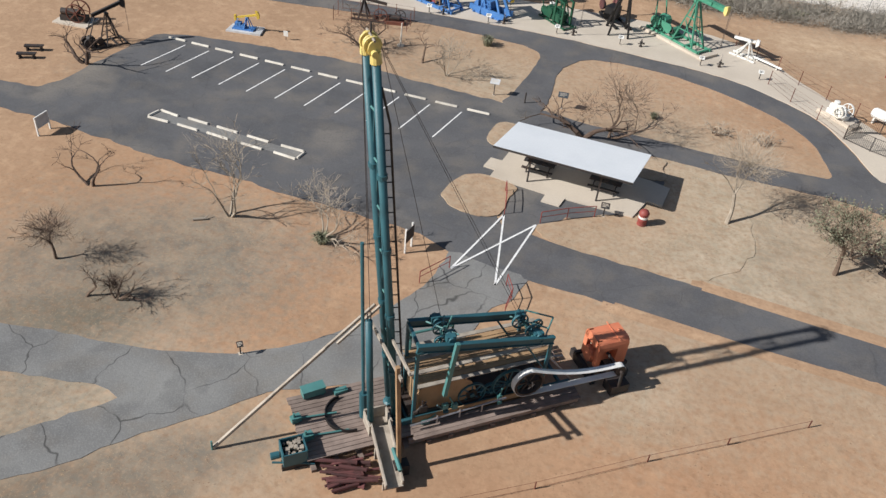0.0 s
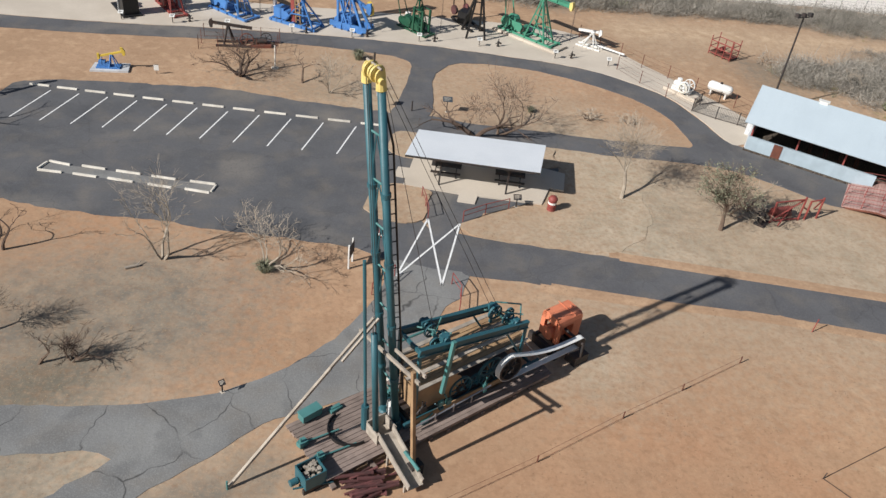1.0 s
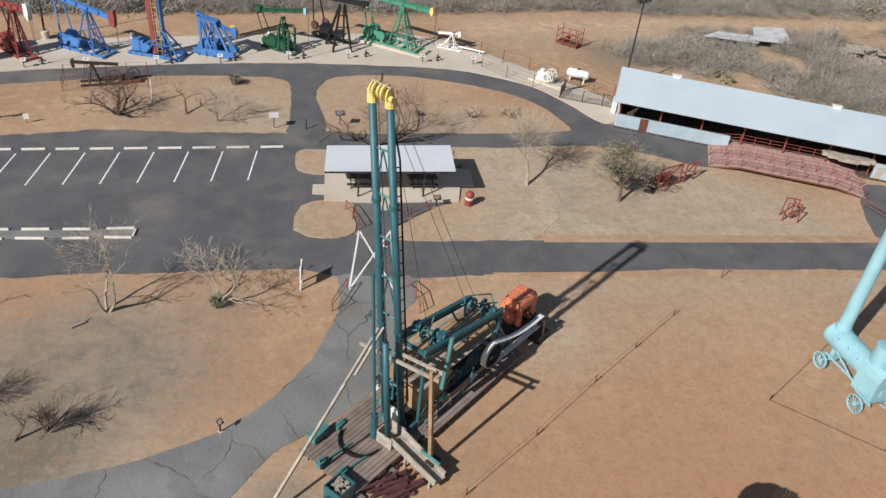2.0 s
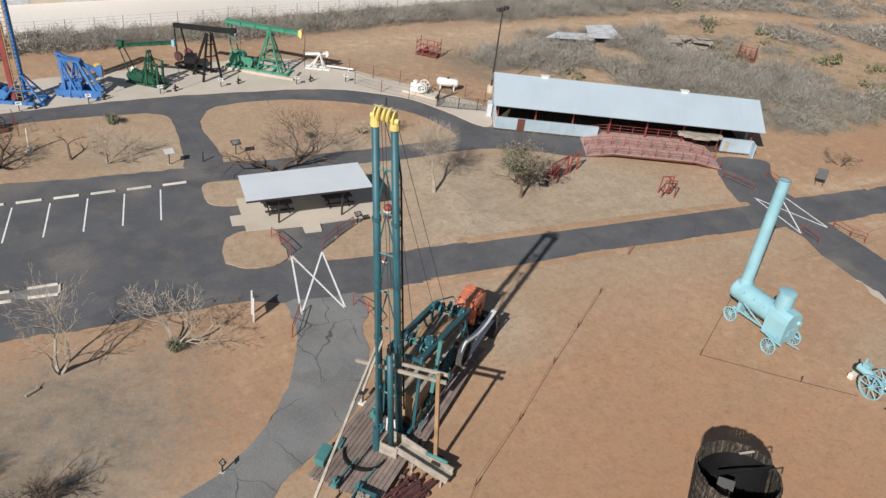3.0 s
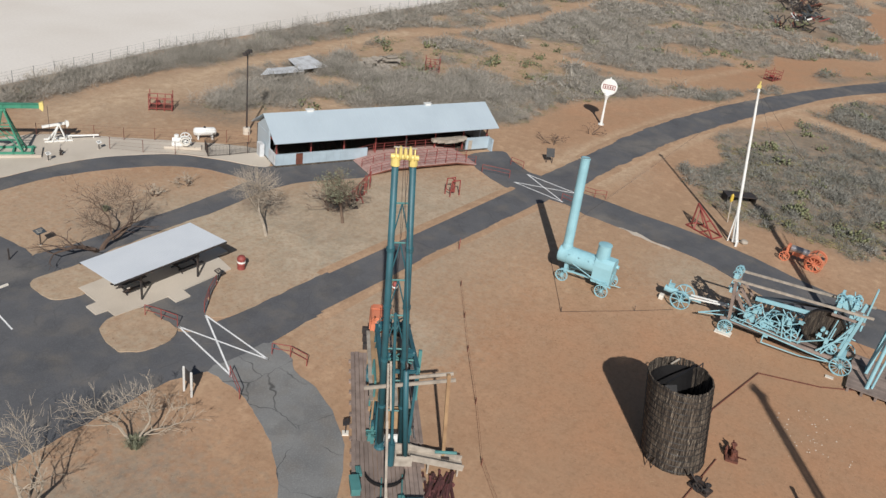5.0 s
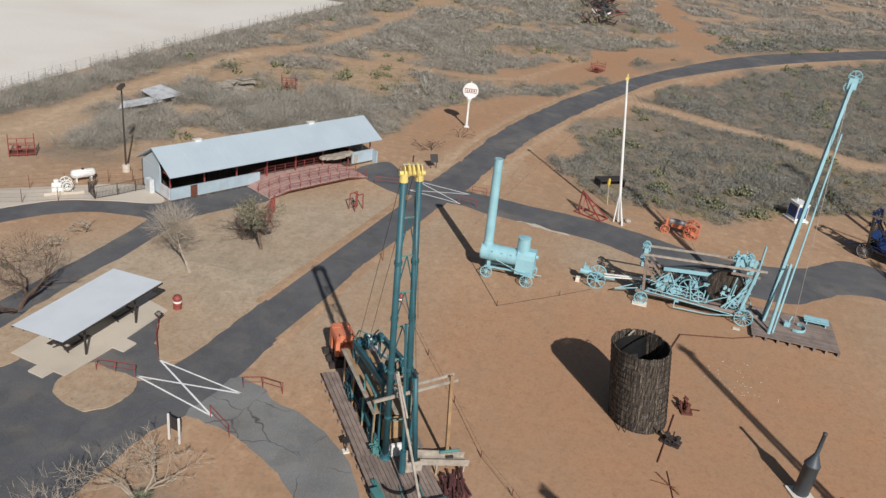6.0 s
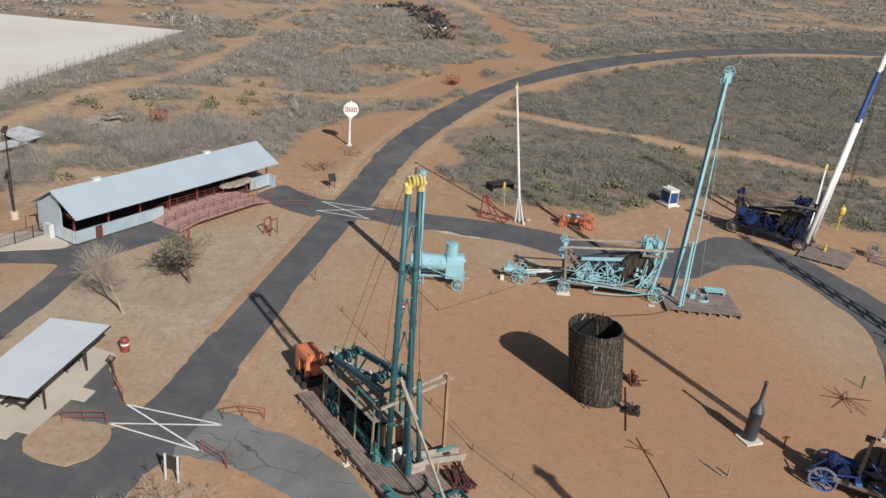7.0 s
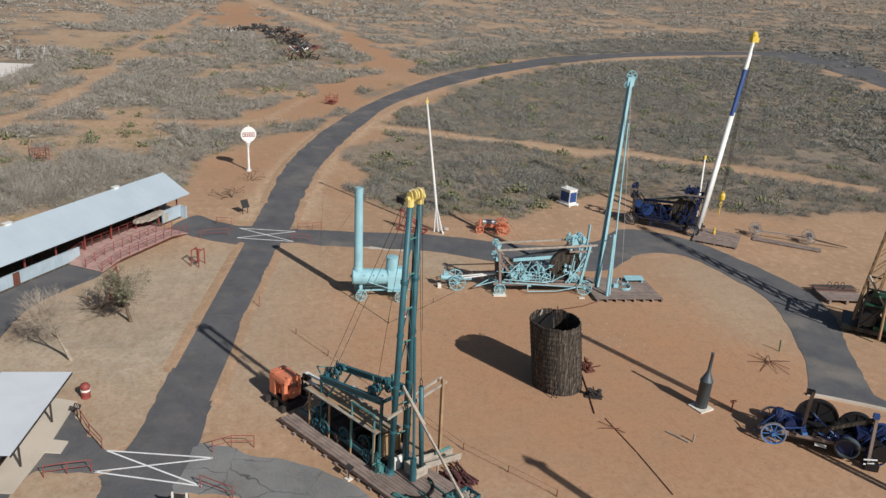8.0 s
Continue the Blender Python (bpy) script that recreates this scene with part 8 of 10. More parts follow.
for s in (-1, 1):
    c0 = Vector((-1.2, 4.2, 1.5)) + Vector((0.87, 0.5, 0)) * s * 0.75
    cr = part("crank", Geo().bar(c0, c0 + Vector((-0.5, 0.8, -0.3)), 0.12, 0.4), "black", bj)
    part("counterweight", Geo().tube(c0 + Vector((-0.3, 0.5, -0.2)) - Vector((0.87, 0.5, 0)) * 0.12, c0 + Vector((-0.3, 0.5, -0.2)) + Vector((0.87, 0.5, 0)) * 0.12, 0.5, n=18), "maroon", cr, "maroon counterweight")
    part("pitman_arm", Geo().bar(c0 + Vector((-0.4, 0.6, 0)), Vector((-2.0, 4.6, 4.3)) + Vector((0.87, 0.5, 0)) * s * 0.45, 0.12, 0.12), "black", bj)
part("bridle", Geo().tube((2.8, -0.9, 5.0), (2.8, -0.9, 1.0), 0.02, n=4), "iron", bj)

# tall blue and red mast unit
mu = thing("mast_unit", "bright blue pumping unit with a tall red mast and ladder", "pumping unit", -10.0, 91.4, GZ, -27)
for s in (-1, 1):
    part("skid_rail", Geo().bar((-2.6, s * 0.85, 0.14), (2.8, s * 0.85, 0.14), 0.22, 0.28), "sky", mu)
for x in (-2.4, -1.2, 0, 1.2, 2.5):
    part("cross_member", Geo().bar((x, -1.05, 0.2), (x, 1.05, 0.2), 0.2, 0.18), "sky", mu)
part("mast", Geo().bar((0.0, -0.2, 0.3), (-0.55, -0.1, 11.0), 0.52, 0.42), "red", mu, "red box mast")
part("tube", Geo().tube((0.95, 0.1, 0.3), (0.35, 0.1, 11.0), 0.2, n=10), "sky", mu, "blue guide tube")
ld = part("ladder", Geo().bar((0.35, -0.45, 0.3), (-0.2, -0.4, 10.6), 0.09, 0.09).bar((0.85, -0.45, 0.3), (0.3, -0.4, 10.6), 0.09, 0.09), "newwood", mu, "yellow ladder")
for i in range(26):
    z = 0.6 + i * 0.39
    part("rung", Geo().tube((0.35 - 0.053 * z, -0.43, z), (0.85 - 0.053 * z, -0.43, z), 0.04, n=5), "newwood", ld)
for s in (-1, 1):
    part("stay", Geo().bar((2.6, s * 0.9, 0.3), (0.95, s * 0.15, 2.6), 0.14, 0.14), "sky", mu)
    part("stay", Geo().bar((-0.8, s * 0.9, 0.3), (0.7, s * 0.15, 2.4), 0.12, 0.12), "sky", mu)
    part("brace", Geo().bar((-0.1, s * 0.6, 1.2), (1.8, s * 0.5, 1.3), 0.09, 0.09), "sky", mu)
part("gear_box", Geo().box((-1.7, 0, 0.85), (1.2, 1.1, 1.1)), "sky", mu)
part("drum", Geo().tube((-0.8, -0.7, 0.8), (-0.8, 0.7, 0.8), 0.45, n=14), "sky", mu)
part("motor", Geo().tube((-2.5, -0.4, 1.0), (-2.5, 0.4, 1.0), 0.3, n=10).box((-2.5, 0, 1.5), (0.3, 0.3, 0.6)), "silver", mu, "grey motor")
part("head_block", Geo().box((-0.1, 0, 11.1), (1.3, 0.7, 0.5)), "sky", mu)

# black box tower with a white edge
bt = thing("box_tower", "tall black enclosed pumping tower with one white edge", "pumping unit", -26.4, 90.5, GZ, -58)
part("body", Geo().extrude([(-0.8, 0), (0.8, 0), (0.72, 6.5), (-0.62, 6.5)], (0, -0.75, 0.12), (1, 0, 0), (0, 0, 1), (0, 1.5, 0)), "black", bt)
part("edge_strip", Geo().bar((-0.78, -0.8, 0.1), (-0.6, -0.8, 6.4), 0.14, 0.08), "white", bt, "white edge strip")
part("panel", Geo().box((0.05, -0.77, 3.6), (0.5, 0.05, 2.2)), "maroon", bt, "pinkish louvred panel")
for i in range(8):
    part("slat", Geo().box((0.05, -0.81, 2.7 + i * 0.26), (0.44, 0.03, 0.1)), "concrete", bt)
part("skid", Geo().box((-0.9, 0, 0.06), (4.2, 1.9, 0.12)), "black", bt)
part("motor", Geo().tube((-2.2, -0.3, 0.6), (-2.2, 0.5, 0.6), 0.4, n=12).box((-1.5, 0, 0.5), (0.8, 0.9, 0.75)), "iron", bt)

# small white jack with its long pipe
wj = thing("pump_jack", "small white pump jack with a long white pipe", "pump jack", 20.7, 91.6, GZ, -32, "pump jacks on the apron")
for a, b in (((-0.5, -0.5, 0), (0.25, -0.1, 1.65)), ((-0.5, 0.5, 0), (0.25, 0.1, 1.65)), ((0.9, -0.5, 0), (0.35, -0.1, 1.65)), ((0.9, 0.5, 0), (0.35, 0.1, 1.65)), ((-0.9, 0, 0.1), (0.1, 0, 1.3))):
    part("post_leg", Geo().bar(a, b, 0.11, 0.11), "white", wj)
part("walking_beam", Geo().bar((-1.3, 0, 1.55), (1.0, 0, 1.85), 0.18, 0.24), "white", wj)
part("horse_head", Geo().extrude([(0, 0.3), (0.3, 0.2), (0.35, -0.2), (0.1, -0.5), (0, -0.2)], (0.95, -0.1, 1.85), (1, 0, 0), (0, 0, 1), (0, 0.2, 0)), "white", wj)
part("skid", Geo().bar((-1.2, -0.4, 0.07), (1.5, -0.4, 0.07), 0.12, 0.14).bar((-1.2, 0.4, 0.07), (1.5, 0.4, 0.07), 0.12, 0.14).bar((0, -0.5, 0.1), (0, 0.5, 0.1), 0.12, 0.1), "white", wj)
part("long_pipe", Geo().tube((0.8, 0.2, 0.35), (4.1, 0.05, 0.3), 0.09, n=8).tube((1.2, 0.2, 0), (1.2, 0.2, 0.3), 0.06, n=6).tube((3.6, 0.1, 0), (3.6, 0.1, 0.3), 0.06, n=6), "white", wj)

for x, y in ((-26.7, 88.7), (-21.8, 88.85), (-16.4, 88.65), (-10.1, 88.8), (-4.1, 88.9), (2.7, 89.2), (8.9, 89.3), (16.6, 87.75), (22, 86.9)):
    plaque(x, y)
for x, y in ((-20.3, 89.6), (-8.7, 89.1), (-2.6, 89.4), (4.3, 89.6), (10.9, 89.7), (18.4, 88.2)):
    wellhead(x, y)
for x, y, h, w, brd in ((-0.83, 74.4, 1.25, 0.8, "stone"), (4.95, 74.25, 1.25, 0.85, "torpedo")):
    plaque(x, y, h, w, 0.6, brd, 0.0, 0.0, "grey text panel tilted on a dark post")
plaque(9.6, 59.9, 0.9, 0.6, 0.45, "iron", 0.0, 0.0, "dark text panel on a short post")
plaque(-8.3, 40.3, 0.75, 0.34, 0.26, "iron", 0.0, 35, "small dark plaque on a post in a concrete foot")
solid("bollard", Geo().tube((0, 0, 0), (0, 0, 0.95), 0.06, n=8).lathe((0, 0, 0.95), (0, 0, 1), [(0.07, 0), (0.05, 0.05), (0.0, 0.07)], 8), "iron", "dark iron post standing in the asphalt", "post", pose(1.9, 74.0, 0))
wp = thing("white_post", "slim cream-painted post on a round concrete foot", "post", -10.7, 80.5, 0, 0)
part("shaft", Geo().tube((0, 0, 0.1), (0.02, 0, 2.2), 0.08, 0.06, n=10), "curb", wp)
part("foot", Geo().lathe((0, 0, 0), (0, 0, 1), [(0.36, 0), (0.34, 0.08), (0.3, 0.1)], 14), "concrete", wp)
bs = thing("board_sign", "dark notice board between two white posts", "sign", -2.2, 51.9, 0, 76)
for s in (-0.42, 0.42):
    part("post", Geo().box((s, 0, 0.95), (0.1, 0.1, 1.9)), "white", bs)
part("board", Geo().box((0, -0.07, 1.3), (1.0, 0.04, 0.9)), "iron", bs, "dark board")
ws = thing("framed_sign", "low white-framed sign board", "sign", -30.5, 56.2, 0, 84)
for s in (-0.6, 0.6):
    part("post", Geo().box((s, 0, 0.7), (0.1, 0.1, 1.4)), "white", ws)
part("board", Geo().box((0, 0, 1.0), (1.1, 0.04, 0.8)), "stone", ws)
part("rail", Geo().box((0, 0, 1.43), (1.3, 0.09, 0.07)).box((0, 0, 0.57), (1.2, 0.07, 0.06)), "white", ws)
tn = thing("small_sign", "small white sign board on a short stake", "sign", -20.6, 77.4, 0, 0)
part("board", Geo().box((0, 0, 0.62), (0.42, 0.03, 0.5)), "white", tn)
part("stake", Geo().box((0, 0.03, 0.3), (0.04, 0.03, 0.6)), "iron", tn)

# miniature pump jack on its pale blue slab
solid("slab", Geo().prism([(-26.2, 76.9), (-23.0, 77.2), (-23.2, 78.8), (-26.2, 78.5)], 0, 0.16), "stone", "pale blue-grey painted concrete slab under a miniature pump jack", "slab")
mj = thing("miniature_pump_jack", "knee-high blue pump jack with a yellow beam", "pump jack", -24.6, 77.8, 0.16, 4)
for a, b in (((-0.1, -0.35, 0), (0.1, -0.08, 1.2)), ((-0.1, 0.35, 0), (0.1, 0.08, 1.2)), ((0.6, -0.35, 0), (0.2, -0.08, 1.2)), ((0.6, 0.35, 0), (0.2, 0.08, 1.2))):
    part("post_leg", Geo().bar(a, b, 0.08, 0.08), "sky", mj)
part("skid", Geo().box((-0.2, 0, 0.06), (2.0, 0.8, 0.12)), "sky", mj)
part("gear_box", Geo().box((-0.7, 0, 0.35), (0.55, 0.5, 0.5)), "sky", mj)
part("motor", Geo().tube((-0.25, -0.25, 0.3), (-0.25, 0.25, 0.3), 0.18, n=10), "sky", mj)
part("walking_beam", Geo().bar((-0.9, 0, 1.0), (1.1, 0, 1.5), 0.14, 0.16), "yellow", mj, "yellow beam")
part("horse_head", Geo().extrude([(-0.05, 0.4), (0.15, 0.32), (0.25, 0), (0.15, -0.35), (-0.05, -0.38)], (1.1, -0.09, 1.5), (0.97, 0, 0.24), (-0.24, 0, 0.97), (0, 0.18, 0)), "yellow", mj, "yellow head")
part("tail_weight", Geo().box((-0.95, 0, 1.0), (0.16, 0.22, 0.5)), "yellow", mj, "yellow tail weight")
for s in (-1, 1):
    part("pitman_arm", Geo().bar((-0.75, s * 0.3, 0.4), (-0.7, s * 0.12, 1.0), 0.04, 0.05), "sky", mj)


# ---- fences ----
def wire_fence(label, line, gap, h, mat="rust", wires=3, r=0.035, pickets=0, z=0.0):
    f = thing("fence", label, "fence", line[0][0], line[0][1], z)
    o = Vector((line[0][0], line[0][1], 0))
    stick = mesh("picket", Geo().bar((0, 0, 0.12), (0, 0, h - 0.08), 0.022, 0.022), mat)
    post_me = mesh("post", Geo().tube((0, 0, 0), (0, 0, h), r, n=6), mat)
    first = True
    for a, b in zip(line, line[1:]):
        a, b = Vector((*a, 0)) - o, Vector((*b, 0)) - o
        n = max(1, round((b - a).length / gap))
        for i in range(0 if first else 1, n + 1):
            p = a.lerp(b, i / n)
            part("post", post_me, mat, f, m=pose(p.x, p.y, 0))
        first = False
        for k in range(wires):
            zz = h * (0.12 + 0.84 * k / max(1, wires - 1))
            part("rail" if pickets else "wire", Geo().bar((a.x, a.y, zz), (b.x, b.y, zz), 0.03 if pickets else 0.012, 0.03 if pickets else 0.012), mat, f)
        if pickets:
            m = int((b - a).length / pickets)
            for i in range(m):
                p = a.lerp(b, (i + 0.5) / m)
                part("picket", stick, mat, f, m=pose(p.x, p.y, 0))
    return f


wire_fence("thin rusty post-and-wire fence behind the concrete apron", [(20.2, 94.0), (23.9, 89.8), (25.6, 87.3), (27.8, 85.1), (29.9, 82.6), (32.9, 79.6), (34.2, 77.6)], 2.9, 1.45, wires=4, z=0)
wire_fence("thin rusty fence along the asphalt path", [(22.8, 86.3), (24.5, 83.4), (26.5, 80.9), (28.3, 78.1)], 3.0, 1.4, wires=4)
wire_fence("dark iron picket fence between path and shed", [(28.3, 78.1), (30.2, 76.8), (32.0, 75.9), (33.2, 75.1)], 1.9, 1.35, "iron", wires=2, pickets=0.14)
wire_fence("dark iron picket fence beside a white engine", [(28.3, 78.1), (29.5, 79.6), (31.6, 80.2)], 1.9, 1.3, "iron", wires=2, pickets=0.16)
wire_fence("weathered wire fence round a small rusty pump jack", [(-18.2, 83.4), (-11.0, 83.6), (-11.0, 86.4), (-18.2, 86.2), (-18.2, 83.4)], 1.8, 1.4, "rust", 4, 0.03)
wire_fence("long galvanised wire fence at the edge of a caliche lot", [(-40, 108.3), (20, 109.2), (54, 110.7), (108, 106.7), (168, 100.2)], 3.2, 1.7, "torpedo", 5, 0.03)

# small rusty jack inside the wire pen
rj = thing("pump_jack", "small rusty pump jack inside a wire pen", "pump jack", -15.6, 84.9, 0, 185)
for a, b in (((-0.5, -0.5, 0), (0, -0.1, 1.9)), ((-0.5, 0.5, 0), (0, 0.1, 1.9)), ((0.5, -0.5, 0), (0.1, -0.1, 1.9)), ((0.5, 0.5, 0), (0.1, 0.1, 1.9))):
    part("post_leg", Geo().bar(a, b, 0.13, 0.13), "iron", rj)
part("walking_beam", Geo().bar((-2.2, 0, 1.75), (1.5, 0, 2.2), 0.16, 0.26), "iron", rj)
part("horse_head", Geo().extrude([(-0.05, 0.35), (0.2, 0.25), (0.3, 0), (0.2, -0.5), (-0.05, -0.5)], (1.5, -0.1, 2.2), (1, 0, 0), (0, 0, 1), (0, 0.2, 0)), "iron", rj)
part("skid", Geo().bar((-2.8, -0.5, 0.1), (1.2, -0.5, 0.1), 0.16, 0.2).bar((-2.8, 0.5, 0.1), (1.2, 0.5, 0.1), 0.16, 0.2).bar((-1, -0.6, 0.15), (-1, 0.6, 0.15), 0.16, 0.2), "iron", rj)
spoked(rj, (-1.7, 0.5, 0.8), (0, 1, 0), 0.65, "rust", 6)
en = thing("gas_engine", "rusty one-cylinder engine with a flywheel on timbers", "engine", -12.6, 85.0, 0, 10)
part("bed", Geo().box((0, 0, 0.15), (1.9, 0.8, 0.3)), "rust", en)
part("cylinder", Geo().tube((-0.8, 0, 0.6), (0.5, 0, 0.6), 0.26, n=10), "iron", en)
spoked(en, (0.5, 0.5, 0.65), (0, 1, 0), 0.55, "iron", 6)

# white engine on its plinth, and the white tank beside it
plinth("engine_plinth", 27.1, 83.0, 29.6, 80.2, 1.1, 0.28, "low concrete plinth under a white engine")
we = thing("gas_engine", "white-painted engine with two spoked flywheels", "engine", 28.2, 81.7, GZ + 0.28, -48)
part("bed", Geo().box((0, 0, 0.2), (1.9, 0.7, 0.4)), "white", we)
part("cylinder", Geo().tube((-0.9, 0, 0.62), (0.5, 0, 0.62), 0.24, n=12).box((0.2, 0, 0.8), (0.4, 0.4, 0.4)), "white", we)
part("water_hopper", Geo().lathe((-0.45, 0, 0.8), (0, 0, 1), [(0.24, 0), (0.26, 0.35), (0.2, 0.4)], 12), "white", we)
for s in (-1, 1):
    spoked(we, (0.45, s * 0.5, 0.68), (0, 1, 0), 0.6, "white", 6, 0.14, 0.04)
part("pulley", Geo().ring((0.45, -0.72, 0.68), (0, 1, 0), 0.42, 0.06, 18, w=0.16), "curb", we, "cream belt pulley")
ta = thing("gas_tank", "white horizontal steel tank on short legs", "tank", 32.1, 82.0, 0, -38)
part("shell", Geo().lathe((-1.25, 0, 0.85), (1, 0, 0), [(0.05, 0), (0.3, 0.06), (0.46, 0.25), (0.46, 2.25), (0.3, 2.44), (0.05, 2.5)], 18), "white", ta, smooth=True)
for s in (-0.75, 0.75):
    part("saddle", Geo().box((s, 0, 0.25), (0.14, 0.7, 0.5)), "white", ta)
part("valve_dome", Geo().lathe((0, 0, 1.28), (0, 0, 1), [(0.14, 0), (0.14, 0.14), (0.06, 0.18)], 10), "iron", ta)


def lamp_post(x, y, h, label):
    lp = thing("lamp_post", label, "lamp post", x, y, 0, 20)
    part("base", Geo().lathe((0, 0, 0), (0, 0, 1), [(0.42, 0), (0.42, 0.75), (0.36, 0.8)], 14), "concrete", lp, "round concrete base")
    part("pole", Geo().tube((0, 0, 0.75), (0, 0, h), 0.11, 0.07, n=8), "iron", lp)
    part("crossarm", Geo().bar((-0.65, 0, h - 0.1), (0.65, 0, h - 0.1), 0.08, 0.08), "iron", lp)
    for s in (-0.75, 0.0, 0.75):
        part("lamp_head", Geo().extrude([(-0.22, -0.16), (0.22, -0.16), (0.3, 0.12), (-0.14, 0.2)], (s - 0.14, 0, h + 0.1), (0, 1, 0), (0, 0, 1), (0.28, 0, 0)), "iron", lp)


lamp_post(36.6, 79.9, 9.3, "tall dark lamp post with three floodlights")
lamp_post(-20.5, 96.3, 8.5, "dark lamp post behind the pump jacks")


def pipe_cage(x, y, rz, w, d, h, label):
    c = thing("pipe_cage", label, "rack", x, y, 0, rz, "red pipe cages")
    for i in range(4):
        sx = -w / 2 + w * i / 3
        for sy in (-d / 2, d / 2):
            part("post", Geo().tube((sx, sy, 0), (sx, sy, h * (1.0 if i in (0, 3) else 0.75)), 0.05, n=6), "red", c)
    for z in (0.25, 0.9, h * 0.75):
        for sy in (-d / 2, d / 2):
            part("rail", Geo().tube((-w / 2, sy, z), (w / 2, sy, z), 0.045, n=6), "red", c)
        for sx in (-w / 2, w / 2):
            part("rail", Geo().tube((sx, -d / 2, z), (sx, d / 2, z), 0.045, n=6), "red", c)
    part("deck", Geo().box((0, 0, 0.3), (w * 0.96, d * 0.9, 0.05)), "rust", c)
    part("winch", Geo().tube((-0.3, -0.3, 0.7), (-0.3, 0.4, 0.7), 0.25, n=10), "red", c)


pipe_cage(35.8, 92.2, -50, 2.6, 1.6, 2.1, "red iron cage of pipes on bare ground")
pipe_cage(79.3, 79.0, -60, 2.2, 1.6, 2.2, "red iron cage among grey brush")
pipe_cage(129.8, 33.9, -20, 3.2, 1.8, 2.0, "red iron cage beside the far road")

# loose tin sheets and a heap of pallets on the brush
for poly, z in (([(54.2, 92.3), (60.4, 89.6), (63.0, 91.5), (57.5, 93.8)], 0.75), ([(60.0, 90.1), (64.9, 88.6), (67.5, 94.0), (63.3, 94.7)], 0.95)):
    cx, cy = sum(p[0] for p in poly) / 4, sum(p[1] for p in poly) / 4
    ts = thing("tin_sheet", "large galvanised tin sheet propped low over brush", "metal sheet", cx, cy, 0)
    ts_top = part("sheet", Geo().prism([(p[0] - cx, p[1] - cy) for p in poly], z - 0.03, z), "stone", ts)
    for k in range(1, 6):
        a = Vector(poly[0]).lerp(Vector(poly[1]), k / 6) - Vector((cx, cy))
        b = Vector(poly[3]).lerp(Vector(poly[2]), k / 6) - Vector((cx, cy))
        part("rib", Geo().bar((a.x, a.y, z + 0.012), (b.x, b.y, z + 0.012), 0.05, 0.03), "stone", ts_top)
    for p in poly:
        part("prop", Geo().tube((0.9 * (p[0] - cx), 0.9 * (p[1] - cy), 0), (0.9 * (p[0] - cx), 0.9 * (p[1] - cy), z - 0.02), 0.06, n=6), "rust", ts)
rnd = random.Random(41)
for i in range(15):
    x, y = 75.2 + rnd.uniform(-3.4, 3.4), 85.9 + rnd.uniform(-1.9, 1.9)
    pl = thing("pallet", "weathered grey wooden pallet in a loose heap", "pallet", x, y, 0.05 + 0.3 * (i % 4), rnd.uniform(-40, 60), "heap of pallets")
    pl.matrix_basis = pl.matrix_basis @ Matrix.Rotation(radians(rnd.uniform(-14, 14)), 4, "X") @ Matrix.Scale(1.35, 4)
    for s in (-0.55, 0, 0.55):
        part("runner", Geo().box((0, s, 0.05), (1.5, 0.1, 0.1)), "oldwood", pl)
    for k in range(6):
        part("slat", Geo().box((-0.66 + 0.265 * k, 0, 0.115), (0.17, 1.25, 0.03)), "oldwood", pl)
for i in range(70):
    u = rnd.random()
    x, y = (190 + 80 * u + rnd.uniform(-5, 5), 36 + 8 * u + rnd.uniform(-5, 5)) if i < 54 else (252 + 22 * u, 63 - 15 * u)
    s = rnd.uniform(1.0, 2.6)
    g = Geo()
    for k in range(8):
        a = Vector((rnd.uniform(-s, s), rnd.uniform(-s, s), rnd.uniform(0.05, 0.5)))
        g.bar(a, a + Vector((rnd.uniform(-s, s), rnd.uniform(-s, s), rnd.uniform(0, 1.4))), rnd.uniform(0.08, 0.3), rnd.uniform(0.08, 0.4))
    solid("scrap_heap", g, rnd.choice(("iron", "oldwood", "rust", "red", "white") if i % 5 == 0 else ("iron", "iron", "torpedo", "black")), "heap of rusty scrap iron at the edge of brush", "scrap", pose(x, y, 0), "scrap heaps", "stuff")
for x, y in ((175.3, 106.6), (180.5, 102.0)):
    gp = thing("goal_frame", "pale pipe frame at the corner of the lot", "frame", x, y, 0, 5)
    for s in (-1, 1):
        part("post", Geo().tube((s, 0, 0), (s, 0, 2.2), 0.07, n=6), "stone", gp)
    part("crossbar", Geo().tube((-1, 0, 1.5), (1, 0, 1.5), 0.06, n=6), "stone", gp)

# tan building beyond the caliche lot
tb = thing("metal_building", "tan sheet-metal building beyond the pale lot", "building", -20, 126, 0, 0)
part("wall", Geo().box((0, 0, 2.6), (75, 11.4, 5.2)), "concrete", tb)
part("roof", Geo().extrude([(-6.2, 0), (6.2, 0), (0, 1.3)], (-38, 0, 5.2), (0, 1, 0), (0, 0, 1), (76, 0, 0)), "roofwhite", tb)
for i in range(9):
    dr = part("door", Geo().box((-30 + i * 7.4, -5.72, 1.6), (3.2, 0.06, 3.2)), "stone", tb)
    part("door_rail", Geo().box((-30 + i * 7.4, -5.77, 2.4), (3.1, 0.04, 0.08)), "concrete", dr)


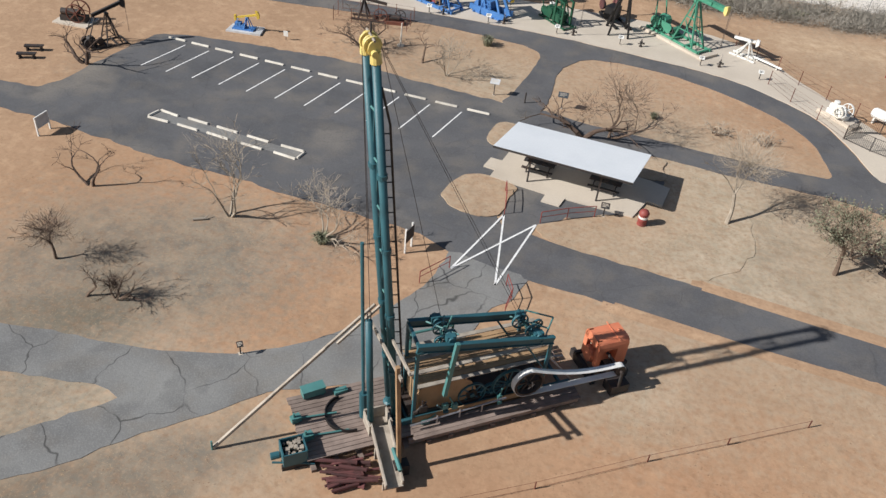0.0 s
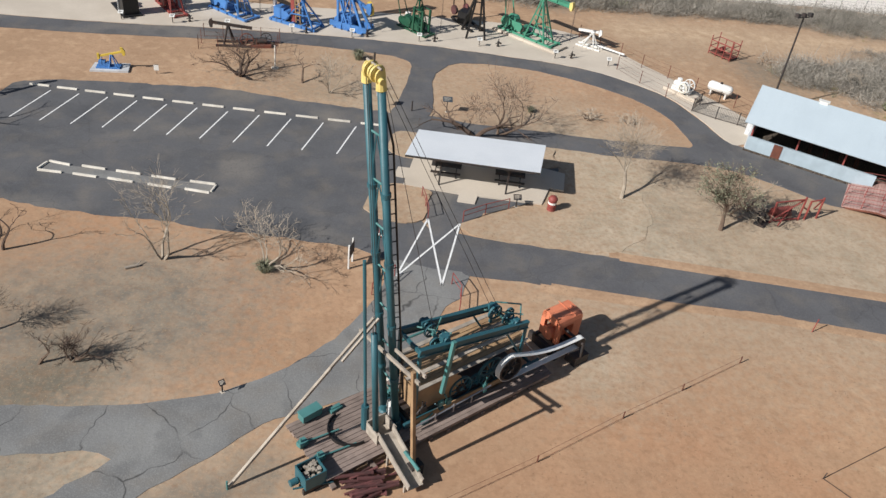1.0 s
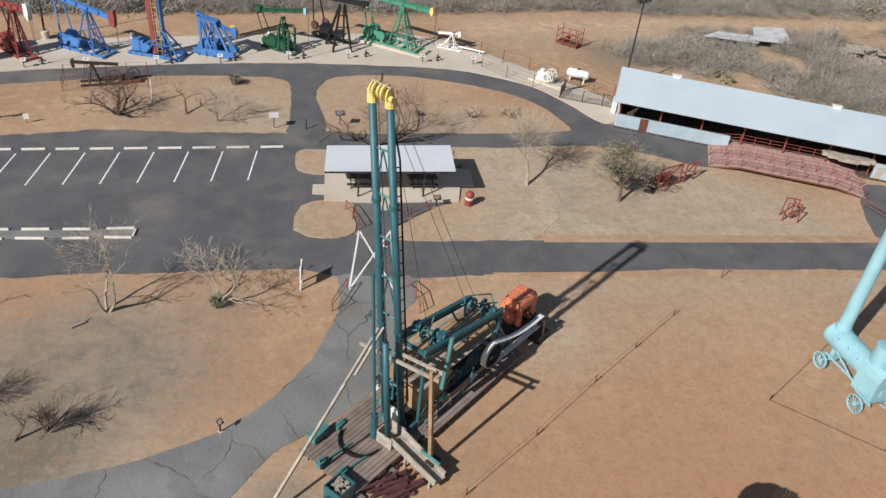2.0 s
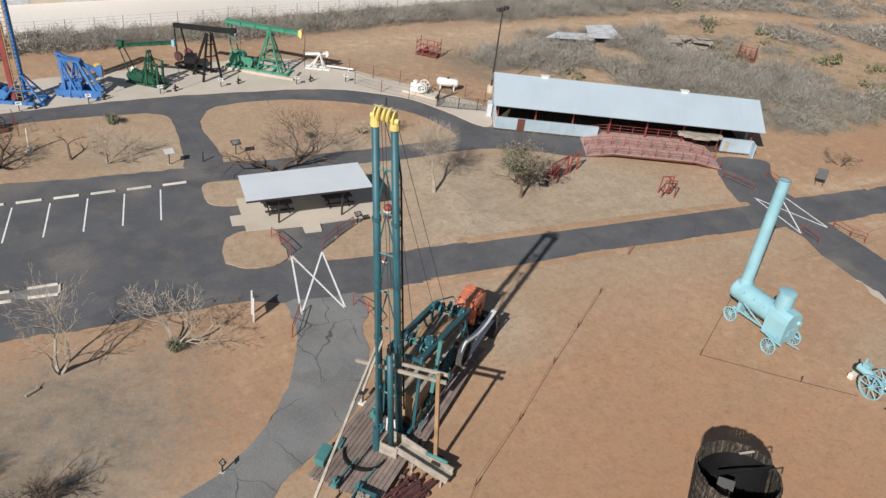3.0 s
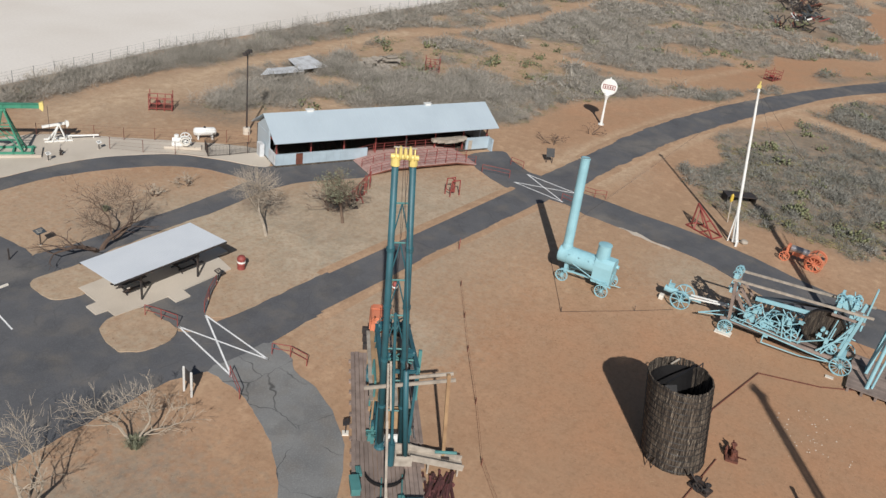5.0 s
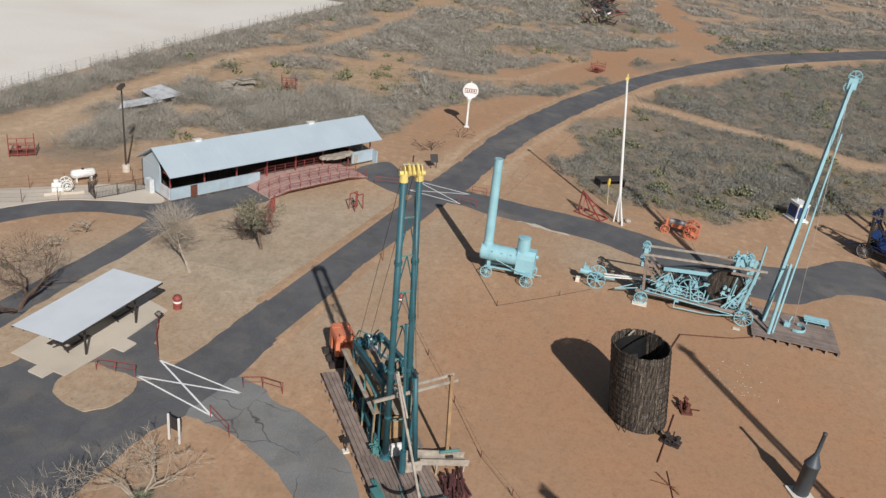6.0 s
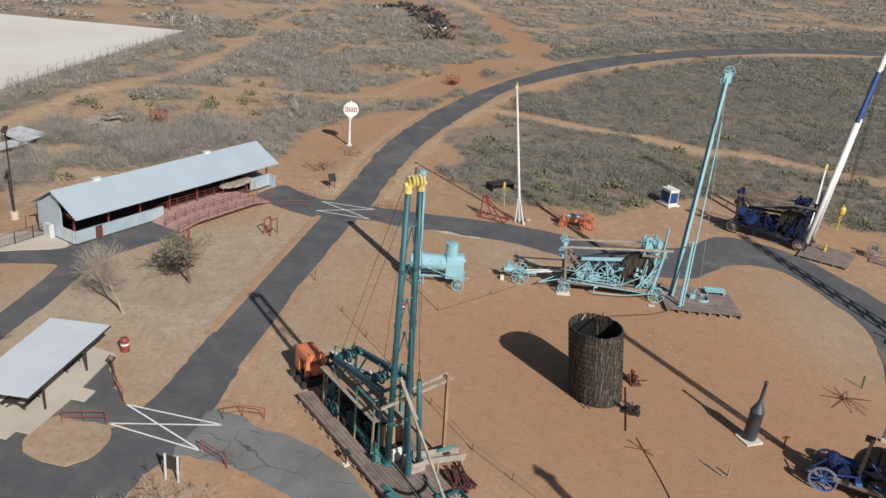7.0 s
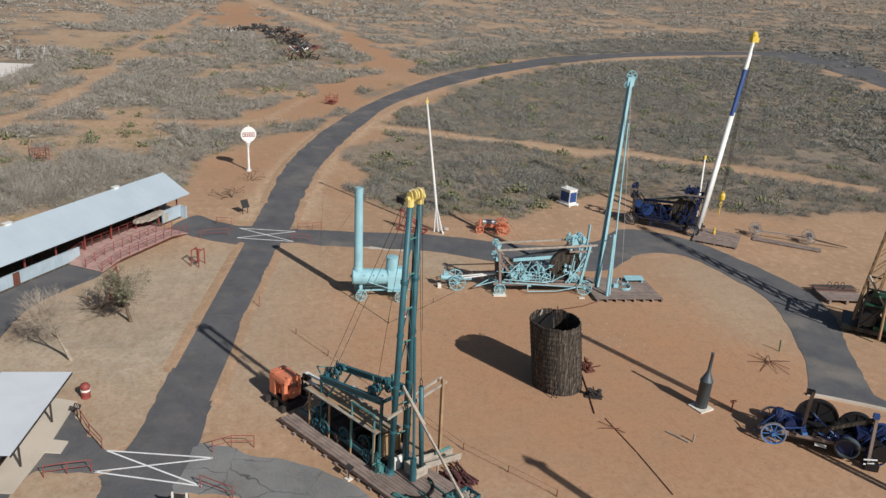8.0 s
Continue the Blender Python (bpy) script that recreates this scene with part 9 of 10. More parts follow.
# ---- red machines and iron beside the road ----
def valve_stack(x, y, h, mat, label, seed, rz=0.0):
    r = random.Random(seed)
    v = thing("red_pump" if mat == "red" else "iron_machine", label, "machine", x, y, 0, rz)
    part("base", Geo().box((0, 0, 0.08), (1.3, 0.8, 0.16)), mat, v)
    for s in (-0.4, 0.35):
        part("cylinder", Geo().lathe((s, 0, 0.16), (0, 0, 1), [(0.2, 0), (0.2, 0.1), (0.13, 0.14), (0.13, h * 0.6), (0.2, h * 0.62), (0.2, h * 0.7), (0.08, h * 0.72), (0.06, h - 0.16)], 10), mat, v)
    part("crosshead", Geo().bar((-0.55, 0, h * 0.7), (0.5, 0, h * 0.72), 0.14, 0.14), mat, v)
    for k in range(4):
        a = Vector((r.uniform(-0.5, 0.5), r.uniform(-0.3, 0.3), r.uniform(0.2, h * 0.5)))
        part("pipe", Geo().tube(a, a + Vector((r.uniform(-0.7, 0.7), r.uniform(-0.6, 0.6), r.uniform(0, 0.8))), 0.05, n=6), mat, v)
    spoked(v, (0.0, 0.42, h * 0.45), (0, 1, 0), 0.34, mat, 5, 0.06, 0.025, "hand_wheel")
    return v


gate = thing("red_gate", "red pipe gate frame with dark pickets and leaning braces", "gate", 29.3, 60.1, 0, 14)
for x, h in ((0.0, 1.9), (2.6, 2.1), (3.2, 1.7), (4.3, 1.9)):
    part("post", Geo().tube((x, 0, 0), (x, 0, h), 0.08, n=8), "red", gate)
for a, b in (((0, 0, 1.85), (2.6, 0, 1.9)), ((0, 0, 0.15), (2.6, 0, 0.15)), ((3.2, 0, 1.65), (4.3, 0, 1.75)), ((0.1, 0, 0.2), (2.5, 0.05, 1.8)), ((2.6, 0, 1.2), (4.3, 0.9, 0.1)), ((4.3, 0, 1.8), (4.9, 1.1, 0.1)), ((0.2, -0.7, 0.2), (2.2, 0.6, 0.9))):
    part("rail", Geo().tube(a, b, 0.06, n=6), "red", gate)
for k in range(13):
    part("picket", Geo().tube((0.2 + 0.185 * k, 0.04, 0.15), (0.2 + 0.185 * k, 0.04, 1.85), 0.018, n=5), "iron", gate)
part("engine", Geo().tube((0.6, 0.7, 0.5), (2.2, 0.8, 0.5), 0.3, n=12).box((1.4, 0.8, 0.2), (1.8, 0.6, 0.3)), "red", gate)
valve_stack(28.6, 60.0, 1.2, "iron", "dark tangle of rusty pump iron", 3, 50)
valve_stack(13.6, 20.5, 0.9, "rust", "small rusty iron fitting standing on bare soil", 4, 10)
valve_stack(9.25, 21.6, 0.7, "iron", "small dark iron fitting standing on bare soil", 5, 70)
sc = thing("red_stand", "red iron stand of two linked inverted-U frames", "stand", 38.3, 54.0, 0, -25)
for y in (-0.42, 0.42):
    part("hoop_frame", Geo().tube((-0.62, y, 0), (-0.52, y, 1.75), 0.06, n=8).tube((-0.56, y, 1.72), (0.56, y, 1.72), 0.06, n=8).tube((0.62, y, 0), (0.52, y, 1.75), 0.06, n=8), "red", sc)
part("cross_bar", Geo().tube((0, -0.42, 1.72), (0, 0.42, 1.72), 0.06, n=8).tube((-0.55, -0.42, 0.6), (-0.55, 0.42, 0.6), 0.05, n=6), "red", sc)
part("hanging_tool", Geo().tube((0, 0, 1.7), (0.05, 0, 0.5), 0.07, n=8).box((0.05, 0, 0.45), (0.3, 0.2, 0.25)), "red", sc)

# dark machines on the far side of the parking lot
pump_jack("dark iron pump jack on bare ground", (-35.4, 69.0), (-33.2, 71.8), 2.9, "iron", width=1.8, over=(-1.1, 0.1), tail=-0.2, tip=0.5, z=0.0, group="dark machines beside the lot", k=0.6)
solid("engine_slab", Geo().prism([(-40.6, 72.4), (-37.3, 72.4), (-37.3, 74.6), (-40.6, 74.6)], 0, 0.12), "concrete", "concrete slab under an old engine", "slab")
oe = thing("gas_engine", "dark old engine with two large flywheels", "engine", -39, 73.5, 0.12, 10)
part("bed", Geo().box((0, 0, 0.25), (2.4, 0.7, 0.5)), "iron", oe)
part("cylinder", Geo().tube((-1.1, 0, 0.75), (0.5, 0, 0.75), 0.3, n=12), "iron", oe)
for s in (-1, 1):
    spoked(oe, (0.4, s * 0.55, 0.86), (0, 1, 0), 0.85, "rust", 6, 0.16, 0.045)
for x, y in ((-38.75, 67.2), (-38.45, 65.75)):
    ib = thing("iron_bench", "low dark iron bench without a back on two legs", "bench", x, y, 0, 20, "iron benches")
    part("seat", Geo().box((0, 0, 0.42), (1.5, 0.42, 0.08)).bar((-0.7, -0.2, 0.4), (0.7, -0.2, 0.4), 0.06, 0.12), "iron", ib)
    for x1 in (-0.55, 0.55):
        part("leg", Geo().box((x1, 0, 0.2), (0.1, 0.4, 0.4)).box((x1, 0, 0.03), (0.16, 0.5, 0.06)), "iron", ib)

# ropes, rods and pipes lying on the soil
def lying(name, pts, r, mat, label, category, z=0.02, bent=True):
    g = Geo()
    c = curve_through(pts, 6) if bent else pts
    g.pipe([(x, y, z + r + 0.0 * i) for i, (x, y) in enumerate(c)], r, 5)
    return solid(name, g, mat, label, category)


wire_fence("low single-wire fence on short rusty stakes across the yard", [(21.7, 44.5), (17.4, 42.0), (13.4, 39.7), (8.2, 36.5), (3.1, 33.6), (-2.6, 28.7)], 5.0, 0.55, "rust", 2, 0.035)
lying("guy_rope", [(32.0, 40.4), (23.4, 36.1), (27.7, 31.1), (30.2, 28.4)], 0.018, "iron", "bent dark rope on bare soil", "rope", 0.02, False)
lying("iron_pipe", [(6.0, 21.9), (1.5, 21.3), (-3.3, 20.9)], 0.03, "rust", "long rusty pipe lying on bare soil", "pipe", 0.02, False)
for a, b in (((4.7, 22.9), (4.5, 21.4)), ((5.6, 22.6), (3.9, 21.2))):
    lying("iron_rod", [a, b], 0.025, "rust", "short rusty rod lying across a long pipe", "rod", 0.08, False)
lying("iron_pipe", [(14.2, 22.9), (17.9, 22.6), (24.9, 20.5), (26.1, 16.1), (27.6, 13.4)], 0.05, "rust", "rusty pipe lying away from the water tank", "pipe", 0.02, False)
lying("iron_pipe", [(12.6, 21.3), (9.6, 21.9), (6.7, 22.5)], 0.045, "rust", "thin rusty pipe lying beside the wooden tank", "pipe")
lying("pole_piece", [(3.8, 17.9), (2.3, 16.9)], 0.07, "oldwood", "short weathered pole piece lying on soil", "pole")
for i in range(9):
    a, r = 0.7 * i + 0.2 * math.sin(5 * i), 2.0 + 0.9 * math.sin(3.1 * i)
    g = Geo().tube((13.3, 3.5, 0.12 + 0.03 * i), (13.3 + r * math.cos(a), 3.5 + r * math.sin(a), 0.05), 0.035, 0.02, n=5)
    solid("iron_rod", g, "rust", "bent rusty rod of a splayed bundle on soil", "rod", group="splayed rods")
solid("green_stake", Geo().tube((0, 0, 0), (0.1, 0, 1.1), 0.06, n=6), "dkgreen", "short dark green pipe stake in the soil", "stake", pose(15.5, 1.1, 0))
solid("short_post", Geo().tube((0, 0, 0), (0, 0, 0.7), 0.07, n=7), "oldwood", "short weathered wooden post in bare soil", "post", pose(2.4, 16.5, 0))
solid("marker_rod", Geo().tube((0, 0, 0), (0.05, 0, 1.1), 0.035, n=6), "red", "thin red marker rod at the road edge", "post", pose(27.6, 47.7, 0))
for x, y in ((23.4, 36.1), (27.7, 31.1)):
    solid("stake", Geo().tube((0, 0, 0), (0.08, 0.03, 0.45), 0.03, n=6), "iron", "short iron stake holding a rope", "stake", pose(x, y, 0), "rope stakes")


stones = Geo()
rst = random.Random(3)
for i in range(46):
    x, y, r = 19.0 + rst.gauss(0, 1.6), 16.2 + rst.gauss(0, 1.3), rst.uniform(0.02, 0.055)
    stones.lathe((x, y, 0), (rst.uniform(-0.2, 0.2), rst.uniform(-0.2, 0.2), 1), [(r, -0.01), (r * 1.1, r * 0.3), (r * 0.6, r * 0.7)], 6)
solid("stones", stones, "concrete", "scattered small pale stones on bare soil", "stones", kind="stuff")


# ---- bare trees ----
def branch(g, tw, p, d, r, length, depth, rnd, spread, bend, twig):
    """Grows one limb in short crooked steps and lets it fork."""
    steps = 4 if depth > 1 else 3
    for i in range(steps):
        d = (d + Vector((rnd.uniform(-1, 1), rnd.uniform(-1, 1), rnd.uniform(-0.7, 0.7))) * bend).normalized()
        d.z = max(d.z, -0.15)
        q = p + d * (length / steps)
        r2 = max(0.009, r * (0.9 if depth else 0.7))
        (g if r > twig else tw).tube(p, q, r, r2, n=6 if r > 0.06 else (4 if r > 0.02 else 3), caps=False)
        p, r = q, r2
        if depth and i and rnd.random() < 0.4:
            side = (d + Vector((rnd.uniform(-1, 1), rnd.uniform(-1, 1), rnd.uniform(-0.4, 0.5))) * spread).normalized()
            branch(g, tw, p, side, r * 0.55, length * rnd.uniform(0.4, 0.75), depth - 1 if depth > 2 else 0, rnd, spread, bend, twig)
    if depth:
        for k in range(2 if depth > 1 else rnd.choice((2, 3, 4))):
            side = (d + Vector((rnd.uniform(-1, 1), rnd.uniform(-1, 1), rnd.uniform(-0.5, 0.6))) * spread).normalized()
            branch(g, tw, p, side, r * rnd.uniform(0.55, 0.8), length * rnd.uniform(0.55, 0.9), depth - 1, rnd, spread, bend, twig)


def tree(x, y, h, label, seed, stems=2, lean=(0, 0), depth=4, r=0.11, bark="bark", twigs="darktwig", spread=0.95, leaves=0, bend=0.32, flat=1.0, haze=0, off=(0, 0), lift=0.62):
    rnd = random.Random(seed)
    boles, tw = [], Geo()
    for s in range(stems):
        a = 2 * math.pi * (s / stems) + rnd.uniform(-0.4, 0.4)
        out = 0.0 if stems == 1 else 0.7
        d = Vector((lean[0] + out * math.cos(a), lean[1] + out * math.sin(a), 1.0)).normalized()
        boles.append(Geo())
        branch(boles[-1], tw, Vector((0.1 * math.cos(a), 0.1 * math.sin(a), -0.05)), d, 1.25 * r * rnd.uniform(0.75, 1.0), h * 0.36, depth, rnd, spread, bend, 0.022)
    top = max([v[2] for gg in boles + [tw] for v in gg.v])
    k = h / top
    for gg in boles + [tw]:
        gg.v = [(vx * k * flat, vy * k * flat, vz * k) for vx, vy, vz in gg.v]
    t = thing("tree", label, "tree", x, y, 0, 0, "mesquite trees")
    for gg in boles:
        part("trunk", gg, bark, t)
    # fine outer twigs that fill the crown
    for i in range(haze):
        u = Vector((rnd.gauss(0, 1), rnd.gauss(0, 1), rnd.gauss(0, 1))).normalized()
        a = math.atan2(u.y, u.x)
        s = rnd.random() ** 0.45 * (0.82 + 0.2 * math.sin(3 * a + seed) * math.cos(2.3 * u.z + seed))
        c = Vector((off[0] + u.x * h * 0.46 * s * flat, off[1] + u.y * h * 0.46 * s * flat, h * (lift + (0.98 - lift) * u.z * s)))
        d = (u + Vector((rnd.uniform(-0.7, 0.7), rnd.uniform(-0.7, 0.7), rnd.uniform(-0.2, 0.9)))).normalized() * rnd.uniform(0.2, 0.5)
        tw.tube(c - d, c + d, 0.009, 0.004, n=3, caps=False)
    part("crown", tw, twigs, t)
    if leaves:
        lf = Geo()
        ends = [v for v in tw.v[::3] if v[2] > h * 0.48]
        for i in range(leaves):
            c = Vector(rnd.choice(ends)) + Vector((rnd.gauss(0, 0.12), rnd.gauss(0, 0.12), rnd.gauss(0, 0.1)))
            u = Vector((rnd.uniform(-1, 1), rnd.uniform(-1, 1), rnd.uniform(-1, 1))).normalized()
            v = u.orthogonal().normalized()
            w = rnd.uniform(0.03, 0.07)
            lf.add([c - u * w * 1.6, c + v * w * 0.6, c + u * w * 1.6, c - v * w * 0.6], [(0, 1, 2, 3)])
        part("leaves", lf, "leaf", t, "sparse grey-green leaves")
    return t


BARE = "bare grey mesquite tree with several crooked stems"
tree(-33.8, 66.7, 3.6, "dark leaning mesquite beside the parking lot", 1, 2, (-0.5, 0.1), 3, 0.1, bark="darktwig", flat=1.2)
tree(-23.9, 51.4, 3.4, "dark crooked mesquite with two long bare limbs", 2, 2, (-0.1, 0.1), 3, 0.06, bark="darktwig", flat=1.15, bend=0.4)
tree(-14, 51.4, 6.8, "bare mesquite tree with pale forked stems", 3, 3, (0.1, 0.0), r=0.1, bark="paletwig", twigs="paletwig", spread=0.6, haze=160, lift=0.72)
tree(-21.8, 44.2, 3.3, BARE, 4, 1, (0.1, 0.1), r=0.1, haze=420, flat=1.1, off=(0, 0), lift=0.66)
tree(-18.4, 41.8, 2.0, "small bare crooked mesquite stem", 5, 1, (0.3, 0.2), 3, 0.07)
tree(-16.6, 42.2, 1.9, "low spreading brown bare shrub", 6, 5, (0.5, 0.2), 3, 0.05, twigs="darktwig", flat=0.95, haze=200)
tree(-7.5, 51.0, 4.6, "bare dark mesquite tree above a green tuft", 7, 4, (0.25, 0.2), r=0.07, bark="paletwig", twigs="paletwig", haze=140)
tree(-13.5, 78.4, 3.6, "dark bare mesquite with wide low stems", 8, 4, r=0.11, bark="darktwig", flat=1.25, haze=350)
tree(-8.1, 77.9, 2.6, "small crooked bare mesquite", 9, 1, (0.2, 0.1), 3, 0.08)
tree(-5.4, 76.4, 4.0, "slim pale bare tree with fine upright twigs", 10, 3, r=0.06, bark="paletwig", twigs="paletwig", spread=0.4, bend=0.12, haze=250, lift=0.6)
tree(7.2, 70.3, 4.2, "dark gnarled bare mesquite beside the shelter", 11, 2, (-0.2, 0), 3, 0.13, bark="darktwig", haze=250)
tree(9.3, 70.9, 5.6, "bare mesquite tree leaning over the asphalt", 12, 2, (0.5, 0.35), r=0.1, haze=420, off=(0.8, 0.4))
tree(18.0, 62.1, 6.2, "pale bare tree with a haze of fine twigs", 13, 1, (0.1, 0.3), depth=4, r=0.14, bark="paletwig", twigs="paletwig", spread=0.55, bend=0.2, haze=1300, off=(0.6, 1.5), lift=0.68)
tree(24.85, 58.7, 5.2, "round grey-green tree with a sparse leafy crown", 14, 1, depth=5, r=0.13, twigs="bark", spread=0.8, leaves=3000, bend=0.16, haze=600, off=(0.0, 0.4), lift=0.62, flat=1.1)
tree(28.0, 61.8, 2.2, "low grey twiggy shrub beside red machines", 15, 5, depth=3, r=0.05, twigs="paletwig", flat=1.2)
tree(26.3, 61.0, 2.6, "low grey twiggy shrub beside a leafy tree", 16, 4, depth=3, r=0.05, flat=1.1)
tree(62, 51.8, 1.6, "small bare sapling on red soil", 17, 3, depth=3, r=0.05, flat=1.4)
tree(70, 49.4, 1.7, "small bare sapling on red soil", 18, 3, depth=3, r=0.05, flat=1.4)
tree(17.7, 74.9, 1.1, "low grey shrub on the island", 19, 6, depth=3, r=0.035, twigs="paletwig", flat=1.5)
tree(21.5, 74.5, 1.2, "low grey shrub on the island", 20, 6, depth=3, r=0.035, twigs="paletwig", flat=1.5)
for k, (x, y, h) in enumerate(((-13, 105.5, 2.6), (-3, 105, 2.2), (16.5, 106, 3.0), (20.5, 105.5, 2.8), (25.5, 105.8, 2.4), (31, 106.5, 2.6), (52, 84, 2.2), (57, 80, 2.0), (48, 86, 2.2))):
    tree(x, y, h, "grey bare shrub standing in the brush", 60 + k, 5, depth=3, r=0.05, bark="paletwig", twigs="paletwig", flat=1.1)
lg = thing("fallen_log", "short weathered log with a broken fork", "log", -15.6, 50.4, 0, 25)
lg.matrix_basis = lg.matrix_basis @ Matrix.Scale(0.65, 4)
part("trunk", Geo().tube((-0.7, 0, 0.14), (0.6, 0, 0.16), 0.14, 0.1, n=8), "oldwood", lg)
part("fork", Geo().tube((0.3, 0, 0.16), (0.9, 0.4, 0.35), 0.07, 0.03, n=6), "oldwood", lg)


def tuft(x, y, r, h, n, label, seed, mat="leaf"):
    rnd = random.Random(seed)
    g = Geo()
    for i in range(n):
        a, o = rnd.uniform(0, 6.28), rnd.uniform(0.1, 1.0)
        b = Vector((math.cos(a), math.sin(a), 0)) * r * o * 0.35
        m = Vector((math.cos(a) * r * o * 0.6, math.sin(a) * r * o * 0.6, h * rnd.uniform(0.5, 0.8)))
        e = Vector((math.cos(a) * r * o * 1.1, math.sin(a) * r * o * 1.1, h * rnd.uniform(0.7, 1.0) * (1.1 - 0.5 * o)))
        s = Vector((-math.sin(a), math.cos(a), 0)) * 0.018
        g.add([b - s, b + s, m + s, m - s, e], [(0, 1, 2, 3), (3, 2, 4)])
    return solid("grass_clump", g, mat, label, "plant", pose(x, y, 0), "grass clumps", "stuff")


tuft(-3.2, 83.9, 1.0, 1.1, 260, "green grassy yucca clump on bare soil", 1)
tuft(-7.55, 50.8, 0.9, 0.8, 260, "green grass tuft at a tree foot", 2)
tuft(12.6, 75.6, 0.6, 0.6, 140, "green grass tuft on the island", 3)


# ---- brush, cactus and dry grass ----
def strips(n, r, h, w, seed, tall=0.5, plain=0):
    """One bush as bent flat twigs: vertices and faces of n strips."""
    q = np.random.default_rng(seed)
    a, o = q.uniform(0, 2 * np.pi, n), np.sqrt(q.uniform(0.02, 1, n))
    e = np.stack([np.cos(a), np.sin(a), np.zeros(n)], 1)
    crown = h * (1 - tall * o ** 2) * (1 + 0.25 * np.sin(2 * a + seed) * o)
    base = e * (o * r * 0.75)[:, None] + np.stack([q.normal(0, 0.1 * r, n), q.normal(0, 0.1 * r, n), crown * q.uniform(0.0, 0.7, n)], 1)
    tip = base + e * (r * q.uniform(0.0, 0.4, n))[:, None] + q.normal(0, 0.24 * r, (n, 3))
    tip[:, 2] = np.clip(base[:, 2] + h * q.uniform(-0.05, 0.4, n), 0.02, crown)
    mid = (base + tip) / 2 + q.normal(0, 0.06 * r, (n, 3))
    side = q.normal(0, 1, (n, 3))
    side /= np.linalg.norm(side, axis=1)[:, None]
    side *= (w * q.uniform(0.6, 1.4, n))[:, None]
    v = np.stack([base - side, base + side, mid + side, mid - side, tip], 1).reshape(-1, 3)
    k = np.arange(n)[:, None] * 5
    f = np.concatenate([np.concatenate([k, k + 1, k + 2], 1), np.concatenate([k, k + 2, k + 3], 1), np.concatenate([k + 3, k + 2, k + 4], 1)])
    if plain:
        f = np.concatenate([k, k + 1, k + 4], 1)
    return v, f


def mound(n, r, h, w, seed):
    """One rounded thorn bush: short twigs pointing out of a lumpy dome."""
    q = np.random.default_rng(seed)
    a, z = q.uniform(0, 2 * np.pi, n), q.uniform(0.0, 1.0, n)
    u = np.stack([np.cos(a) * np.sqrt(1 - z * z), np.sin(a) * np.sqrt(1 - z * z), z], 1)
    lump = 0.8 + 0.2 * np.sin(3 * a + seed) + 0.14 * np.sin(5 * a - 4 * z + 2.0 * seed)
    size = np.array([r, r, h])
    base = u * (lump * q.uniform(0.45, 0.92, n))[:, None] * size + q.normal(0, 0.07, (n, 3)) * size
    tip = base + (u * 0.22 + q.normal(0, 0.2, (n, 3))) * size
    tip[:, 2] = np.maximum(tip[:, 2], 0.03)
    side = np.cross(tip - base, q.normal(0, 1, (n, 3)))
    side /= np.linalg.norm(side, axis=1)[:, None] + 1e-9
    side *= (w * q.uniform(0.6, 1.5, n))[:, None]
    v = np.stack([base - side, base + side, tip], 1).reshape(-1, 3)
    return v, np.arange(3 * n).reshape(-1, 3)


def pads(n, r, h, seed):
    """One prickly pear: upright oval pads, each with a thickness."""
    q = random.Random(seed)
    g = Geo()
    for i in range(n):
        a, o = q.uniform(0, 6.28), math.sqrt(q.random()) * r
        c = Vector((o * math.cos(a), o * math.sin(a), q.uniform(0.1, h) * (1.1 - 0.6 * o / r)))
        u = Vector((q.uniform(-1, 1), q.uniform(-1, 1), q.uniform(0.2, 1.4))).normalized()
        nrm = u.orthogonal().normalized()
        s = u.cross(nrm)
        k = q.uniform(0.11, 0.17)
        ring = [c + u * (k * 1.3 * math.sin(t)) + s * (k * math.cos(t)) for t in np.linspace(0, 2 * math.pi, 7)[:-1]]
        g.add(ring + [c + nrm * 0.03, c - nrm * 0.03], [(i0, (i0 + 1) % 6, 6) for i0 in range(6)] + [((i0 + 1) % 6, i0, 7) for i0 in range(6)])
    return np.array(g.v), np.array(g.f)


def scatter(name, label, category, spots, kinds, mat):
    """Many plants in one mesh; spots are rows (x, y, size, kind)."""
    vs, fs, k = [], [], 0
    q = np.random.default_rng(77)
    for x, y, s, i in spots:
        v, f = kinds[int(i) % len(kinds)]
        a = q.uniform(0, 6.28)
        rot = np.array([[math.cos(a), -math.sin(a), 0], [math.sin(a), math.cos(a), 0], [0, 0, q.uniform(0.8, 1.2)]])
        vs.append(v @ rot.T * s + (x, y, 0))
        fs.append(f + k)
        k += len(v)
    v, f = np.concatenate(vs), np.concatenate(fs)
    me = bpy.data.meshes.new(name)
    me.vertices.add(len(v))
    me.vertices.foreach_set("co", v.astype(np.float32).ravel())
    me.loops.add(f.size)
    me.loops.foreach_set("vertex_index", f.astype(np.int32).ravel())
    me.polygons.add(len(f))
    me.polygons.foreach_set("loop_start", np.arange(0, f.size, 3, dtype=np.int32))
    me.update(calc_edges=True)
    me.materials.append(MAT[mat])
    return tagged(new(name, me), label, category, "", "stuff")


rs = np.random.default_rng(5)


near, mid, far, greens, weeds, pears, tufts = [], [], [], [], [], [], []


CLEAR = [(75.2, 85.9, 5.5), (79.3, 79.0, 3.0), (60.5, 28.2, 2.6), (129.8, 33.9, 4.0), (36, 92, 4.0), (60.6, 91.6, 3.0), (65, 92, 2.5), (196, 36, 9), (212, 39, 10), (232, 40, 11), (250, 42, 11), (266, 44, 10), (262, 56, 8)]


